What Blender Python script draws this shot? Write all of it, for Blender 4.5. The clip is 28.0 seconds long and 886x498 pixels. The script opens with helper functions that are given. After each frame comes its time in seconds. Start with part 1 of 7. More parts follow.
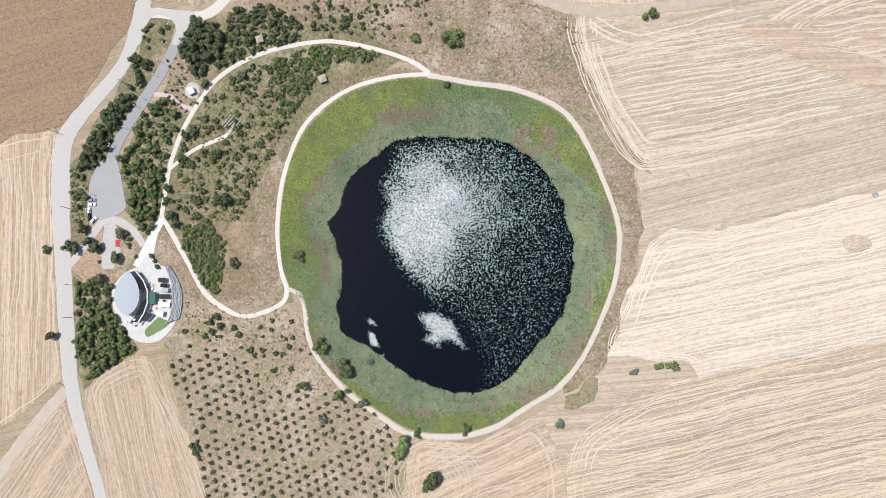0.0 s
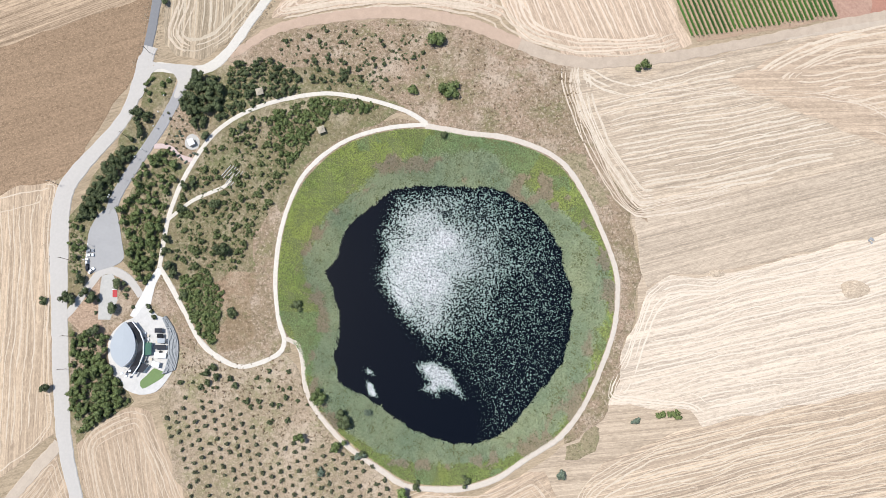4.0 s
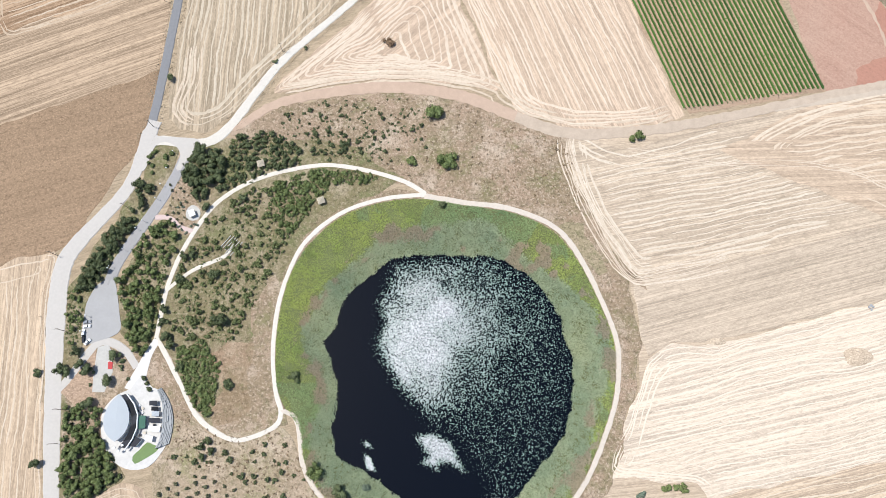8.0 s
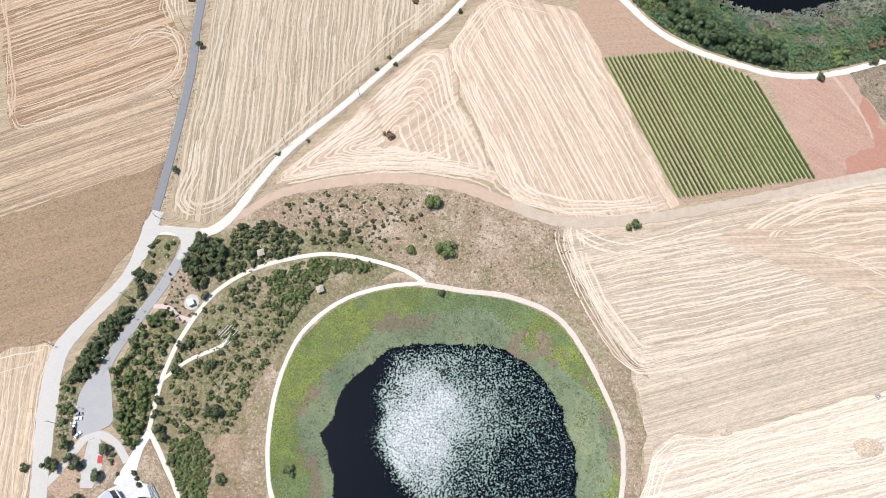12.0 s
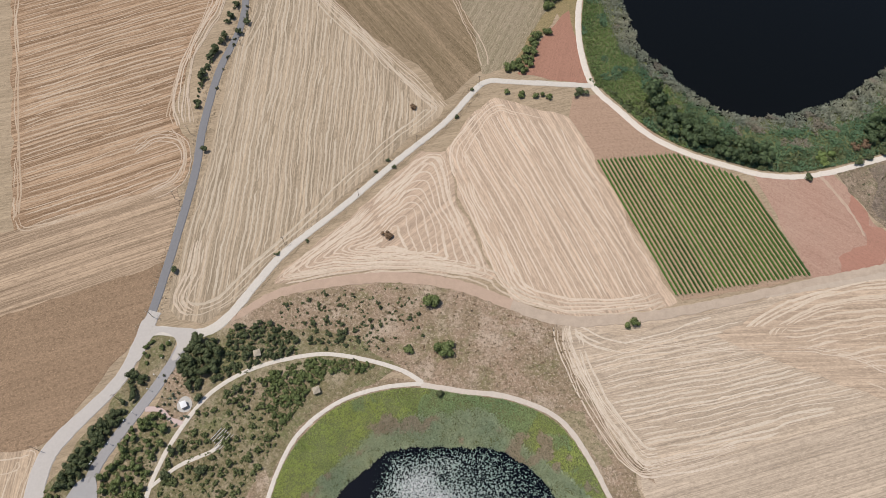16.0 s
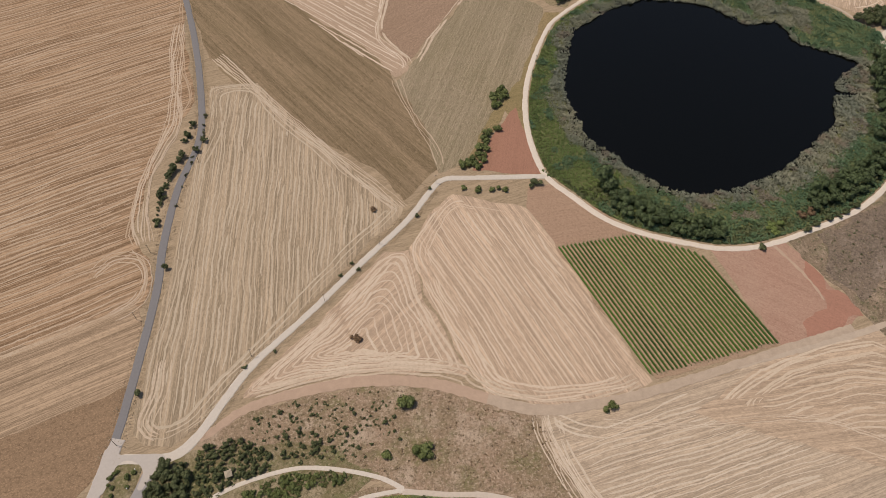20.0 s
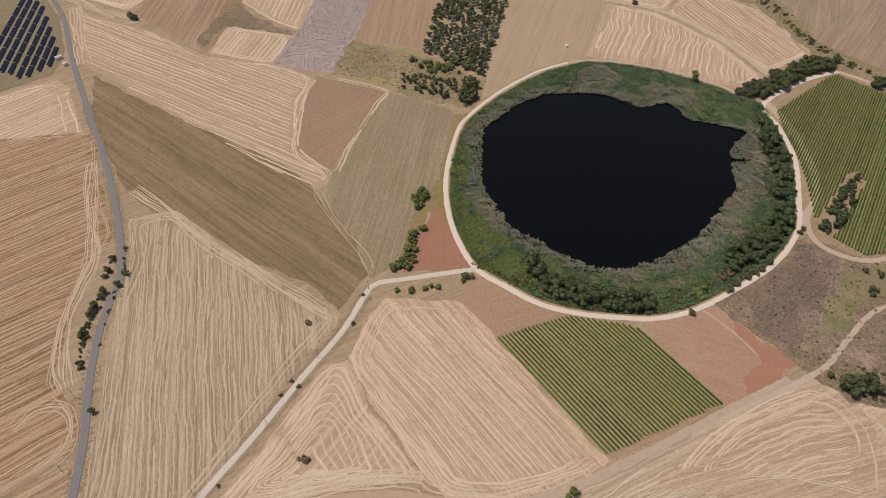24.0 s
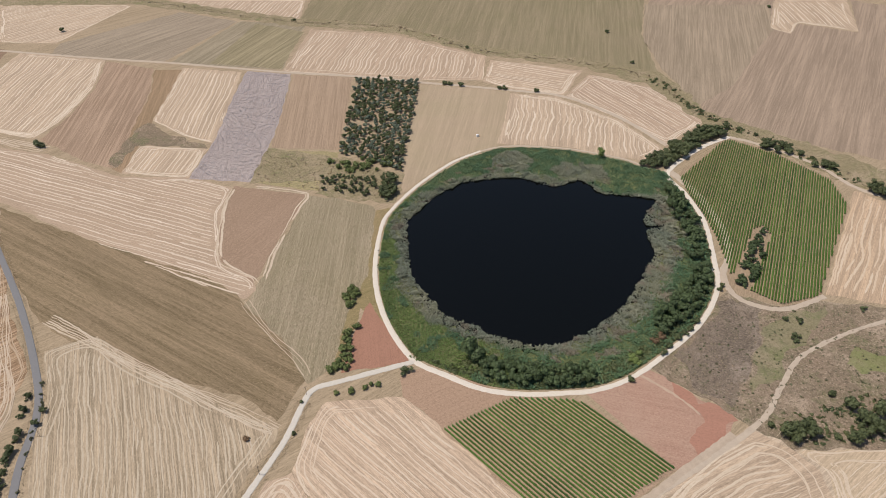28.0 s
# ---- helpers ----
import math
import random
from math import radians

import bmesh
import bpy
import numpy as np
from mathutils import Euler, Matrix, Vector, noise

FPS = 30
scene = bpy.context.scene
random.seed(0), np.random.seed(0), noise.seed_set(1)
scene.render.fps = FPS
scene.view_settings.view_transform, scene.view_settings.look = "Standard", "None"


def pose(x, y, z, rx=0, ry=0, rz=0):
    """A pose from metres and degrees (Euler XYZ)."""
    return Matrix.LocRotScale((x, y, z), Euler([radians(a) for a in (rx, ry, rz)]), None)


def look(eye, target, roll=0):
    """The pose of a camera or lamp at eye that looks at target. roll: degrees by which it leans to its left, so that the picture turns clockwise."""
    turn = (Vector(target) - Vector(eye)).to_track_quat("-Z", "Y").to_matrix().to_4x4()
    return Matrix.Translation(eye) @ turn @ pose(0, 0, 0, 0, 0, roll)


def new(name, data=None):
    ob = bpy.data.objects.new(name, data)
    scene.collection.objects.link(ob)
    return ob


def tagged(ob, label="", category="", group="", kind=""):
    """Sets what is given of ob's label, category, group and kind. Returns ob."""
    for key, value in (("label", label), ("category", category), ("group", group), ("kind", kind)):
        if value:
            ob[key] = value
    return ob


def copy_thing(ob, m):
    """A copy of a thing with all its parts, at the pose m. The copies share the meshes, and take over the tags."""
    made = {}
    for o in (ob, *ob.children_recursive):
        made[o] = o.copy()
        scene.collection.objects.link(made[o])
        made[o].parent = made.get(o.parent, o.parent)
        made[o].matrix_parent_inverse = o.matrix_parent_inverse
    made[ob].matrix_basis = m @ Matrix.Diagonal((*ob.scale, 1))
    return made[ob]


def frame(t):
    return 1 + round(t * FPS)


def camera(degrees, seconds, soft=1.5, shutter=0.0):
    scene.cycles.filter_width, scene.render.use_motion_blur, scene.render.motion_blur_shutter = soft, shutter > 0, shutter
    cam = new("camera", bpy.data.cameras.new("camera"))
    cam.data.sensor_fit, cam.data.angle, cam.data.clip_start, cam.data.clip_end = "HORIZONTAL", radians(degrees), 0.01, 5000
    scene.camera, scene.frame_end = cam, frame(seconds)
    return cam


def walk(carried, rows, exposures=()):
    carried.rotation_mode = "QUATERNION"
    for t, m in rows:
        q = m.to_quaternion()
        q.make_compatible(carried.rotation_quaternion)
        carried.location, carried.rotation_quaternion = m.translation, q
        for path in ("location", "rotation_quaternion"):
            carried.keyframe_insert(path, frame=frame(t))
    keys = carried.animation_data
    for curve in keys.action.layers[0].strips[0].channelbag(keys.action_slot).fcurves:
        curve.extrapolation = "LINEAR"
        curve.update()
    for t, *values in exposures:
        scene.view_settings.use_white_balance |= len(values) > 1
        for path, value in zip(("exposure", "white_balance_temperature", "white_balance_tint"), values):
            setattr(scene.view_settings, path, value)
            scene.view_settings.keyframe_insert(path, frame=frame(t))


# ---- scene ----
cam = camera(64.04, 28.0, soft=0.7)
walk(cam, [
    (0.0, pose(0, 0, 400, 0, 0, 0.00) @ pose(0, 0, 0, 4.49) @ pose(0, 0, 0, 0, 0, 5.37)),
    (1.0, pose(0, 0, 400, 0, 0, 0.38) @ pose(0, 0, 0, 5.68) @ pose(0, 0, 0, 0, 0, 4.90)),
    (2.0, pose(0, 0, 400, 0, 0, 0.73) @ pose(0, 0, 0, 6.56) @ pose(0, 0, 0, 0, 0, 4.48)),
    (3.0, pose(0, 0, 400, 0, 0, 1.03) @ pose(0, 0, 0, 7.40) @ pose(0, 0, 0, 0, 0, 4.07)),
    (3.5, pose(0, 0, 400, 0, 0, 1.18) @ pose(0, 0, 0, 7.86) @ pose(0, 0, 0, 0, 0, 3.87)),
    (5.5, pose(0, 0, 400, 0, 0, 1.82) @ pose(0, 0, 0, 10.35) @ pose(0, 0, 0, 0, 0, 3.08)),
    (6.0, pose(0, 0, 400, 0, 0, 1.95) @ pose(0, 0, 0, 11.06) @ pose(0, 0, 0, 0, 0, 2.91)),
    (7.0, pose(0, 0, 400, 0, 0, 2.19) @ pose(0, 0, 0, 12.49) @ pose(0, 0, 0, 0, 0, 2.59)),
    (8.0, pose(0, 0, 400, 0, 0, 2.38) @ pose(0, 0, 0, 13.97) @ pose(0, 0, 0, 0, 0, 2.34)),
    (9.0, pose(0, 0, 400, 0, 0, 2.54) @ pose(0, 0, 0, 15.54) @ pose(0, 0, 0, 0, 0, 2.14)),
    (10.0, pose(0, 0, 400, 0, 0, 2.69) @ pose(0, 0, 0, 17.21) @ pose(0, 0, 0, 0, 0, 1.96)),
    (11.0, pose(0, 0, 400, 0, 0, 2.82) @ pose(0, 0, 0, 19.07) @ pose(0, 0, 0, 0, 0, 1.79)),
    (12.0, pose(0, 0, 400, 0, 0, 2.94) @ pose(0, 0, 0, 21.10) @ pose(0, 0, 0, 0, 0, 1.64)),
    (12.5, pose(0, 0, 400, 0, 0, 3.01) @ pose(0, 0, 0, 22.11) @ pose(0, 0, 0, 0, 0, 1.58)),
    (14.5, pose(0, 0, 400, 0, 0, 3.17) @ pose(0, 0, 0, 26.12) @ pose(0, 0, 0, 0, 0, 1.37)),
    (15.0, pose(0, 0, 400, 0, 0, 3.18) @ pose(0, 0, 0, 27.12) @ pose(0, 0, 0, 0, 0, 1.36)),
    (16.0, pose(0, 0, 400, 0, 0, 3.03) @ pose(0, 0, 0, 29.09) @ pose(0, 0, 0, 0, 0, 1.29)),
    (17.0, pose(0, 0, 400, 0, 0, 2.51) @ pose(0, 0, 0, 31.05) @ pose(0, 0, 0, 0, 0, 1.20)),
    (18.0, pose(0, 0, 400, 0, 0, 1.39) @ pose(0, 0, 0, 33.00) @ pose(0, 0, 0, 0, 0, 1.01)),
    (19.0, pose(0, 0, 400, 0, 0, -0.15) @ pose(0, 0, 0, 34.95) @ pose(0, 0, 0, 0, 0, 0.73)),
    (20.0, pose(0, 0, 400, 0, 0, -1.65) @ pose(0, 0, 0, 36.96) @ pose(0, 0, 0, 0, 0, 0.51)),
    (21.0, pose(0, 0, 400, 0, 0, -3.21) @ pose(0, 0, 0, 39.03) @ pose(0, 0, 0, 0, 0, 0.35)),
    (21.5, pose(0, 0, 400, 0, 0, -4.15) @ pose(0, 0, 0, 40.05) @ pose(0, 0, 0, 0, 0, 0.22)),
    (23.5, pose(0, 0, 400, 0, 0, -8.53) @ pose(0, 0, 0, 44.07) @ pose(0, 0, 0, 0, 0, -0.19)),
    (24.0, pose(0, 0, 400, 0, 0, -9.69) @ pose(0, 0, 0, 45.09) @ pose(0, 0, 0, 0, 0, -0.36)),
    (25.0, pose(0, 0, 400, 0, 0, -11.61) @ pose(0, 0, 0, 47.11) @ pose(0, 0, 0, 0, 0, -0.61)),
    (26.0, pose(0, 0, 400, 0, 0, -13.01) @ pose(0, 0, 0, 49.13) @ pose(0, 0, 0, 0, 0, -0.83)),
    (27.0, pose(0, 0, 400, 0, 0, -14.88) @ pose(0, 0, 0, 51.18) @ pose(0, 0, 0, 0, 0, -1.16)),
    (28.0, pose(0, 0, 400, 0, 0, -17.21) @ pose(0, 0, 0, 52.41) @ pose(0, 0, 0, 0, 0, -1.64)),
], exposures=[(0, 0.52, 6040, 9.5), (8, 0.65, 6000, 8.5), (12, 0.70, 5980, 9), (14.5, 0.33, 6330, 12), (17, -0.03, 6520, 12.5), (20, -0.23, 7250, 17), (22, -0.26, 7400, 19), (25, -0.18, 7200, 18), (28, 0.05, 6650, 12.5)])

# ---- sky and sun ----
SUN_ZENITH, SUN_FROM = 23.0, 165.0   # degrees from the zenith; compass way to the sun, counted from +x to +y
world = bpy.data.worlds.new("world")
scene.world = world
world.use_nodes = True
sky = world.node_tree.nodes.new("ShaderNodeTexSky")
sky.sky_type, sky.sun_disc = "NISHITA", False
sky.sun_elevation, sky.sun_rotation = radians(90 - SUN_ZENITH), radians(90 - SUN_FROM)
back = world.node_tree.nodes["Background"]
back.inputs["Strength"].default_value = 0.09
world.node_tree.links.new(sky.outputs[0], back.inputs["Color"])
sun = new("sun", bpy.data.lights.new("sun", "SUN"))
sun.data.energy, sun.data.angle, sun.data.color = 3.4, radians(0.53), (1.0, 0.95, 0.87)
sx, sy = math.cos(radians(SUN_FROM)) * math.sin(radians(SUN_ZENITH)), math.sin(radians(SUN_FROM)) * math.sin(radians(SUN_ZENITH))
sun.matrix_world = look((sx * 900, sy * 900, 900 * math.cos(radians(SUN_ZENITH))), (0, 0, 0))

rng = np.random.default_rng(7)


# ---- materials ----
class Mat:
    """A node material with short ways to add nodes."""

    def __init__(self, name, rough=0.9, spec=0.2):
        self.m = bpy.data.materials.new(name)
        self.m.use_nodes = True
        self.t = self.m.node_tree
        self.p = self.t.nodes["Principled BSDF"]
        self.p.inputs["Roughness"].default_value = rough
        self.p.inputs["Specular IOR Level"].default_value = spec
        self.co = self.t.nodes.new("ShaderNodeTexCoord").outputs["Object"]

    def node(self, kind, **sockets):
        n = self.t.nodes.new(kind)
        for k, v in sockets.items():
            s = n.inputs[k.replace("_", " ")]
            if hasattr(v, "links"):
                self.t.links.new(v, s)
            else:
                s.default_value = v
        return n

    def turned(self, degrees, stretch=(1, 1, 1)):
        n = self.node("ShaderNodeMapping", Vector=self.co, Rotation=(0, 0, radians(-degrees)))
        return self.node("ShaderNodeMapping", Vector=n.outputs[0], Scale=stretch).outputs[0]

    def noise(self, scale, detail=3.0, rough=0.55, vector=None, distortion=0.0):
        return self.node("ShaderNodeTexNoise", Vector=vector or self.co, Scale=scale, Detail=detail, Roughness=rough, Distortion=distortion).outputs["Fac"]

    def ramp(self, fac, lo=0.35, hi=0.65):
        n = self.node("ShaderNodeMapRange", Value=fac, From_Min=lo, From_Max=hi)
        return n.outputs["Result"]

    def mul(self, a, b):
        n = self.t.nodes.new("ShaderNodeMath")
        n.operation = "MULTIPLY"
        for s, v in zip(n.inputs, (a, b)):
            if hasattr(v, "links"):
                self.t.links.new(v, s)
            else:
                s.default_value = v
        return n.outputs[0]

    def mix(self, fac, a, b):
        n = self.t.nodes.new("ShaderNodeMix")
        n.data_type = "RGBA"
        for s, v in zip((n.inputs[0], n.inputs[6], n.inputs[7]), (fac, a, b)):
            if hasattr(v, "links"):
                self.t.links.new(v, s)
            elif isinstance(v, tuple):
                s.default_value = (*v, 1)
            else:
                s.default_value = v
        return n.outputs[2]

    def color(self, c):
        self.t.links.new(c, self.p.inputs["Base Color"])

    def bump(self, height, strength=0.5, distance=0.3):
        b = self.node("ShaderNodeBump", Height=height, Strength=strength, Distance=distance)
        self.t.links.new(b.outputs[0], self.p.inputs["Normal"])

    def island(self):
        return self.t.nodes.new("ShaderNodeNewGeometry").outputs["Random Per Island"]

    def each(self):
        return self.t.nodes.new("ShaderNodeObjectInfo").outputs["Random"]


def toward(a, b):
    """The way from a to b, in degrees from +x."""
    return math.degrees(math.atan2(b[1] - a[1], b[0] - a[0]))


def shade(c, k):
    return tuple(min(1.0, v * k) for v in c)


def soil(name, base, other, way=0.0, period=4.0, lines=0.4, patch=0.5, grit=0.5, fleck=None, bands=0.0):
    """Ploughed, cut or bare earth: wide patches, tillage lines along way, fine grit."""
    base, other = ((r * 1.01, g * 0.975, b * 0.95) for r, g, b in (base, other))
    m = Mat(name, 0.95, 0.1)

    def streak(along, across, detail, lo, hi, amount, bend=0.0):
        return m.mul(m.ramp(m.noise(1.0, detail, 0.62, m.turned(way, (along, across, 1)), bend), lo, hi), amount)

    c = m.mix(m.mul(m.ramp(m.noise(0.012, 4, 0.6), 0.36, 0.64), patch), base, other)
    c = m.mix(m.mul(m.ramp(m.noise(0.07, 5, 0.7)), 0.35 * patch + 0.08), c, shade(other, 0.84))
    c = m.mix(streak(0.0025, 0.035, 3, 0.4, 0.62, 0.25 * patch + 0.35 * lines, 0.3), c, shade(other, 0.86))
    if bands:
        c = m.mix(streak(0.003, 0.05, 4, 0.42, 0.6, bands * 0.8, 0.3), c, shade(other, 0.66))
    c = m.mix(streak(0.004, 0.5 / period, 5, 0.45, 0.6, lines * 0.9, 0.15), c, shade(other, 0.68))
    c = m.mix(streak(0.005, 1.1 / period, 5, 0.46, 0.6, lines, 0.1), c, shade(base, 1.5))
    c = m.mix(streak(0.008, 2.6 / period, 4, 0.46, 0.6, lines), c, shade(other, 0.58))
    c = m.mix(streak(0.014, 4.2 / period, 4, 0.48, 0.6, lines * 0.85), c, shade(base, 1.5))
    grain = (0.22, 0.8) if lines >= 0.2 else (0.5, 0.6)
    c = m.mix(streak(grain[0], grain[1], 5, 0.48, 0.66, 0.2 + 0.5 * grit), c, shade(other, 0.55))
    c = m.mix(streak(grain[0] * 2, grain[1] * 2.2, 4, 0.5, 0.68, 0.2 + 0.5 * grit), c, shade(base, 1.45))
    g = m.noise(0.9, 4, 0.75)
    c = m.mix(m.mul(m.ramp(g, 0.5, 0.7), grit * 0.55), c, shade(other, 0.6))
    if fleck:
        c = m.mix(m.mul(m.ramp(m.noise(0.35, 5, 0.75), 0.52, 0.62), 0.75), c, fleck)
    m.color(c)
    m.bump(g, 0.6, 0.25)
    return m.m


def meadow(name, base, other, pale, green, greens=0.5, mottle=1.0):
    """Dry grassland: blotches of brown, bleached and green growth at several sizes."""
    m = Mat(name, 0.95, 0.1)
    c = m.mix(m.ramp(m.noise(0.022, 6, 0.72), 0.43, 0.57), base, other)
    c = m.mix(m.mul(m.ramp(m.noise(0.035, 7, 0.76, m.turned(40)), 0.57 - 0.12 * greens, 0.67 - 0.1 * greens), 0.8), c, green)
    c = m.mix(m.mul(m.ramp(m.noise(0.032, 7, 0.75, m.turned(75)), 0.51, 0.62), 0.85), c, pale)
    c = m.mix(m.mul(m.ramp(m.noise(0.08, 6, 0.78, m.turned(110)), 0.54, 0.64), 0.6 * mottle), c, shade(other, 0.72))
    g = m.noise(0.4, 6, 0.8)
    c = m.mix(m.mul(m.ramp(m.noise(0.2, 6, 0.8, m.turned(20)), 0.54, 0.64), 0.7 * mottle), c, shade(green, 0.7))
    c = m.mix(m.mul(m.ramp(g, 0.5, 0.62), 0.75 * mottle), c, shade(other, 0.42))
    c = m.mix(m.mul(m.ramp(m.noise(0.6, 6, 0.8), 0.51, 0.62), 0.7 * mottle), c, shade(pale, 1.15))
    c = m.mix(m.mul(m.ramp(m.noise(1.6, 4, 0.75), 0.52, 0.64), 0.5 * mottle), c, shade(other, 0.5))
    m.color(c)
    m.bump(g, 0.8, 0.35)
    return m.m


def leafy(name, dark, light, rough=0.6):
    """Leaves: each clump its own green, each plant its own cast."""
    m = Mat(name, rough, 0.25)
    c = m.mix(m.island(), dark, light)
    c = m.mix(m.mul(m.each(), 0.55), c, shade(dark, 0.8))
    c = m.mix(m.mul(m.ramp(m.noise(0.03, 3)), 0.35), c, (light[0] * 1.15, light[1] * 0.98, light[2] * 0.8))
    m.color(c)
    return m.m


def plain(name, base, rough=0.7, spec=0.3, metal=0.0, wear=0.25, scale=0.7):
    m = Mat(name, rough, spec)
    m.p.inputs["Metallic"].default_value = metal
    c = m.mix(m.mul(m.ramp(m.noise(scale, 5, 0.65)), wear), base, shade(base, 0.7))
    c = m.mix(m.mul(m.ramp(m.noise(scale * 7, 3, 0.6), 0.45, 0.7), wear * 0.7), c, shade(base, 1.18))
    m.color(c)
    return m.m


# ---- mesh tools ----
def sheet(name, verts, faces, material, parent=None, smooth=False):
    me = bpy.data.meshes.new(name)
    me.from_pydata([tuple(v) for v in verts], [], [tuple(f) for f in faces])
    me.materials.append(material)
    if smooth:
        me.polygons.foreach_set("use_smooth", [True] * len(me.polygons))
    ob = new(name, me)
    ob.parent = parent
    return ob


def many(name, verts, tris, material, parent=None):
    """A large triangle mesh from arrays."""
    me = bpy.data.meshes.new(name)
    n = len(tris)
    me.vertices.add(len(verts))
    me.vertices.foreach_set("co", np.asarray(verts, np.float32).ravel())
    me.loops.add(3 * n)
    me.polygons.add(n)
    me.loops.foreach_set("vertex_index", np.asarray(tris, np.int32).ravel())
    me.polygons.foreach_set("loop_start", np.arange(0, 3 * n, 3, dtype=np.int32))
    me.update(calc_edges=True)
    me.materials.append(material)
    ob = new(name, me)
    ob.parent = parent
    return ob


def part(name, bm, material, parent, label=""):
    me = bpy.data.meshes.new(name)
    bm.to_mesh(me)
    bm.free()
    me.materials.append(material)
    ob = new(name, me)
    ob.parent = parent
    if label:
        ob["label"] = label
    return ob


def smooth_line(pts, closed=False, step=3.0):
    """A Catmull-Rom line through the points, at even steps."""
    p = np.array(pts, float)
    n = len(p)
    out = []
    for i in range(n if closed else n - 1):
        if closed:
            a, b, c, d = p[i - 1], p[i], p[(i + 1) % n], p[(i + 2) % n]
        else:
            a, b, c, d = p[max(i - 1, 0)], p[i], p[i + 1], p[min(i + 2, n - 1)]
        k = max(2, int(np.linalg.norm(c - b) / step))
        t = np.linspace(0, 1, k, endpoint=False)[:, None]
        out.append(0.5 * ((2 * b) + (c - a) * t + (2 * a - 5 * b + 4 * c - d) * t ** 2 + (3 * b - a - 3 * c + d) * t ** 3))
    if not closed:
        out.append(p[-1:])
    return np.concatenate(out)


def inside(poly, pts):
    """Which points lie inside a polygon."""
    poly, pts = np.asarray(poly), np.asarray(pts)
    hit = np.zeros(len(pts), bool)
    j = len(poly) - 1
    for i in range(len(poly)):
        (xi, yi), (xj, yj) = poly[i], poly[j]
        if yi != yj:
            cross = ((yi > pts[:, 1]) != (yj > pts[:, 1])) & (pts[:, 0] < (xj - xi) * (pts[:, 1] - yi) / (yj - yi) + xi)
            hit ^= cross
        j = i
    return hit


def edge_distance(poly, pts):
    poly, pts = np.asarray(poly), np.asarray(pts)
    best = np.full(len(pts), 1e9)
    for i in range(len(poly)):
        a, b = poly[i - 1], poly[i]
        ab = b - a
        t = np.clip(((pts - a) @ ab) / max(ab @ ab, 1e-9), 0, 1)
        best = np.minimum(best, np.linalg.norm(pts - a - t[:, None] * ab, axis=1))
    return best


def wobble(pts, size, amount, seed=0.0):
    """A smooth sideways shift of points, the same for neighbours."""
    x, y = pts[:, 0] / size, pts[:, 1] / size
    dx = np.sin(1.7 * y + 0.6 * x + seed) + 0.6 * np.sin(2.9 * x - 1.3 * y + 2 * seed) + 0.35 * np.sin(5.3 * y + 3.1 * x + seed)
    dy = np.sin(1.9 * x - 0.5 * y + 1.3 + seed) + 0.6 * np.sin(3.1 * y + 1.1 * x + seed) + 0.35 * np.sin(5.9 * x - 2.3 * y)
    return pts + amount * np.stack([dx, dy], 1)


def lump(pts, size):
    """Smooth random patches, 0 to 1."""
    g = np.random.default_rng(int(size * 10)).random((256, 256))
    q = np.asarray(pts) / size + 1000
    i = np.floor(q).astype(int)
    f = q - i
    f = f * f * (3 - 2 * f)
    at = lambda a, b: g[(i[:, 0] + a) % 256, (i[:, 1] + b) % 256]
    return (at(0, 0) * (1 - f[:, 0]) + at(1, 0) * f[:, 0]) * (1 - f[:, 1]) + (at(0, 1) * (1 - f[:, 0]) + at(1, 1) * f[:, 0]) * f[:, 1]


def slab(name, poly, z, material, thick=0.3, rough_edge=0.0, step=4.0):
    """A flat piece of ground with an outline, its top at z, its rim sunk into the ground."""
    poly = np.array(poly, float)
    if rough_edge:
        pts = []
        for i in range(len(poly)):
            a, b = poly[i], poly[(i + 1) % len(poly)]
            k = max(1, int(np.linalg.norm(b - a) / step))
            pts += [a + (b - a) * j / k for j in range(k)]
        poly = wobble(np.array(pts), 9.0, rough_edge, z * 40)
    n = len(poly)
    e = np.roll(poly, -1, 0) - poly
    e /= np.maximum(np.linalg.norm(e, axis=1), 1e-6)[:, None]
    out = np.stack([e[:, 1], -e[:, 0]], 1)
    out = (out + np.roll(out, 1, 0)) * 0.5
    if np.sum(poly[:, 0] * np.roll(poly[:, 1], -1) - np.roll(poly[:, 0], -1) * poly[:, 1]) < 0:
        out = -out
    rim = poly + out * (1.3 if rough_edge else 0.06)
    bm = bmesh.new()
    top = [bm.verts.new((x, y, z)) for x, y in poly]
    low = [bm.verts.new((x, y, z - thick)) for x, y in rim]
    f = bm.faces.new(top)
    for i in range(n):
        bm.faces.new((top[i], low[i], low[(i + 1) % n], top[(i + 1) % n]))
    bmesh.ops.triangulate(bm, faces=[f])
    bmesh.ops.recalc_face_normals(bm, faces=bm.faces)
    return part(name, bm, material, None)


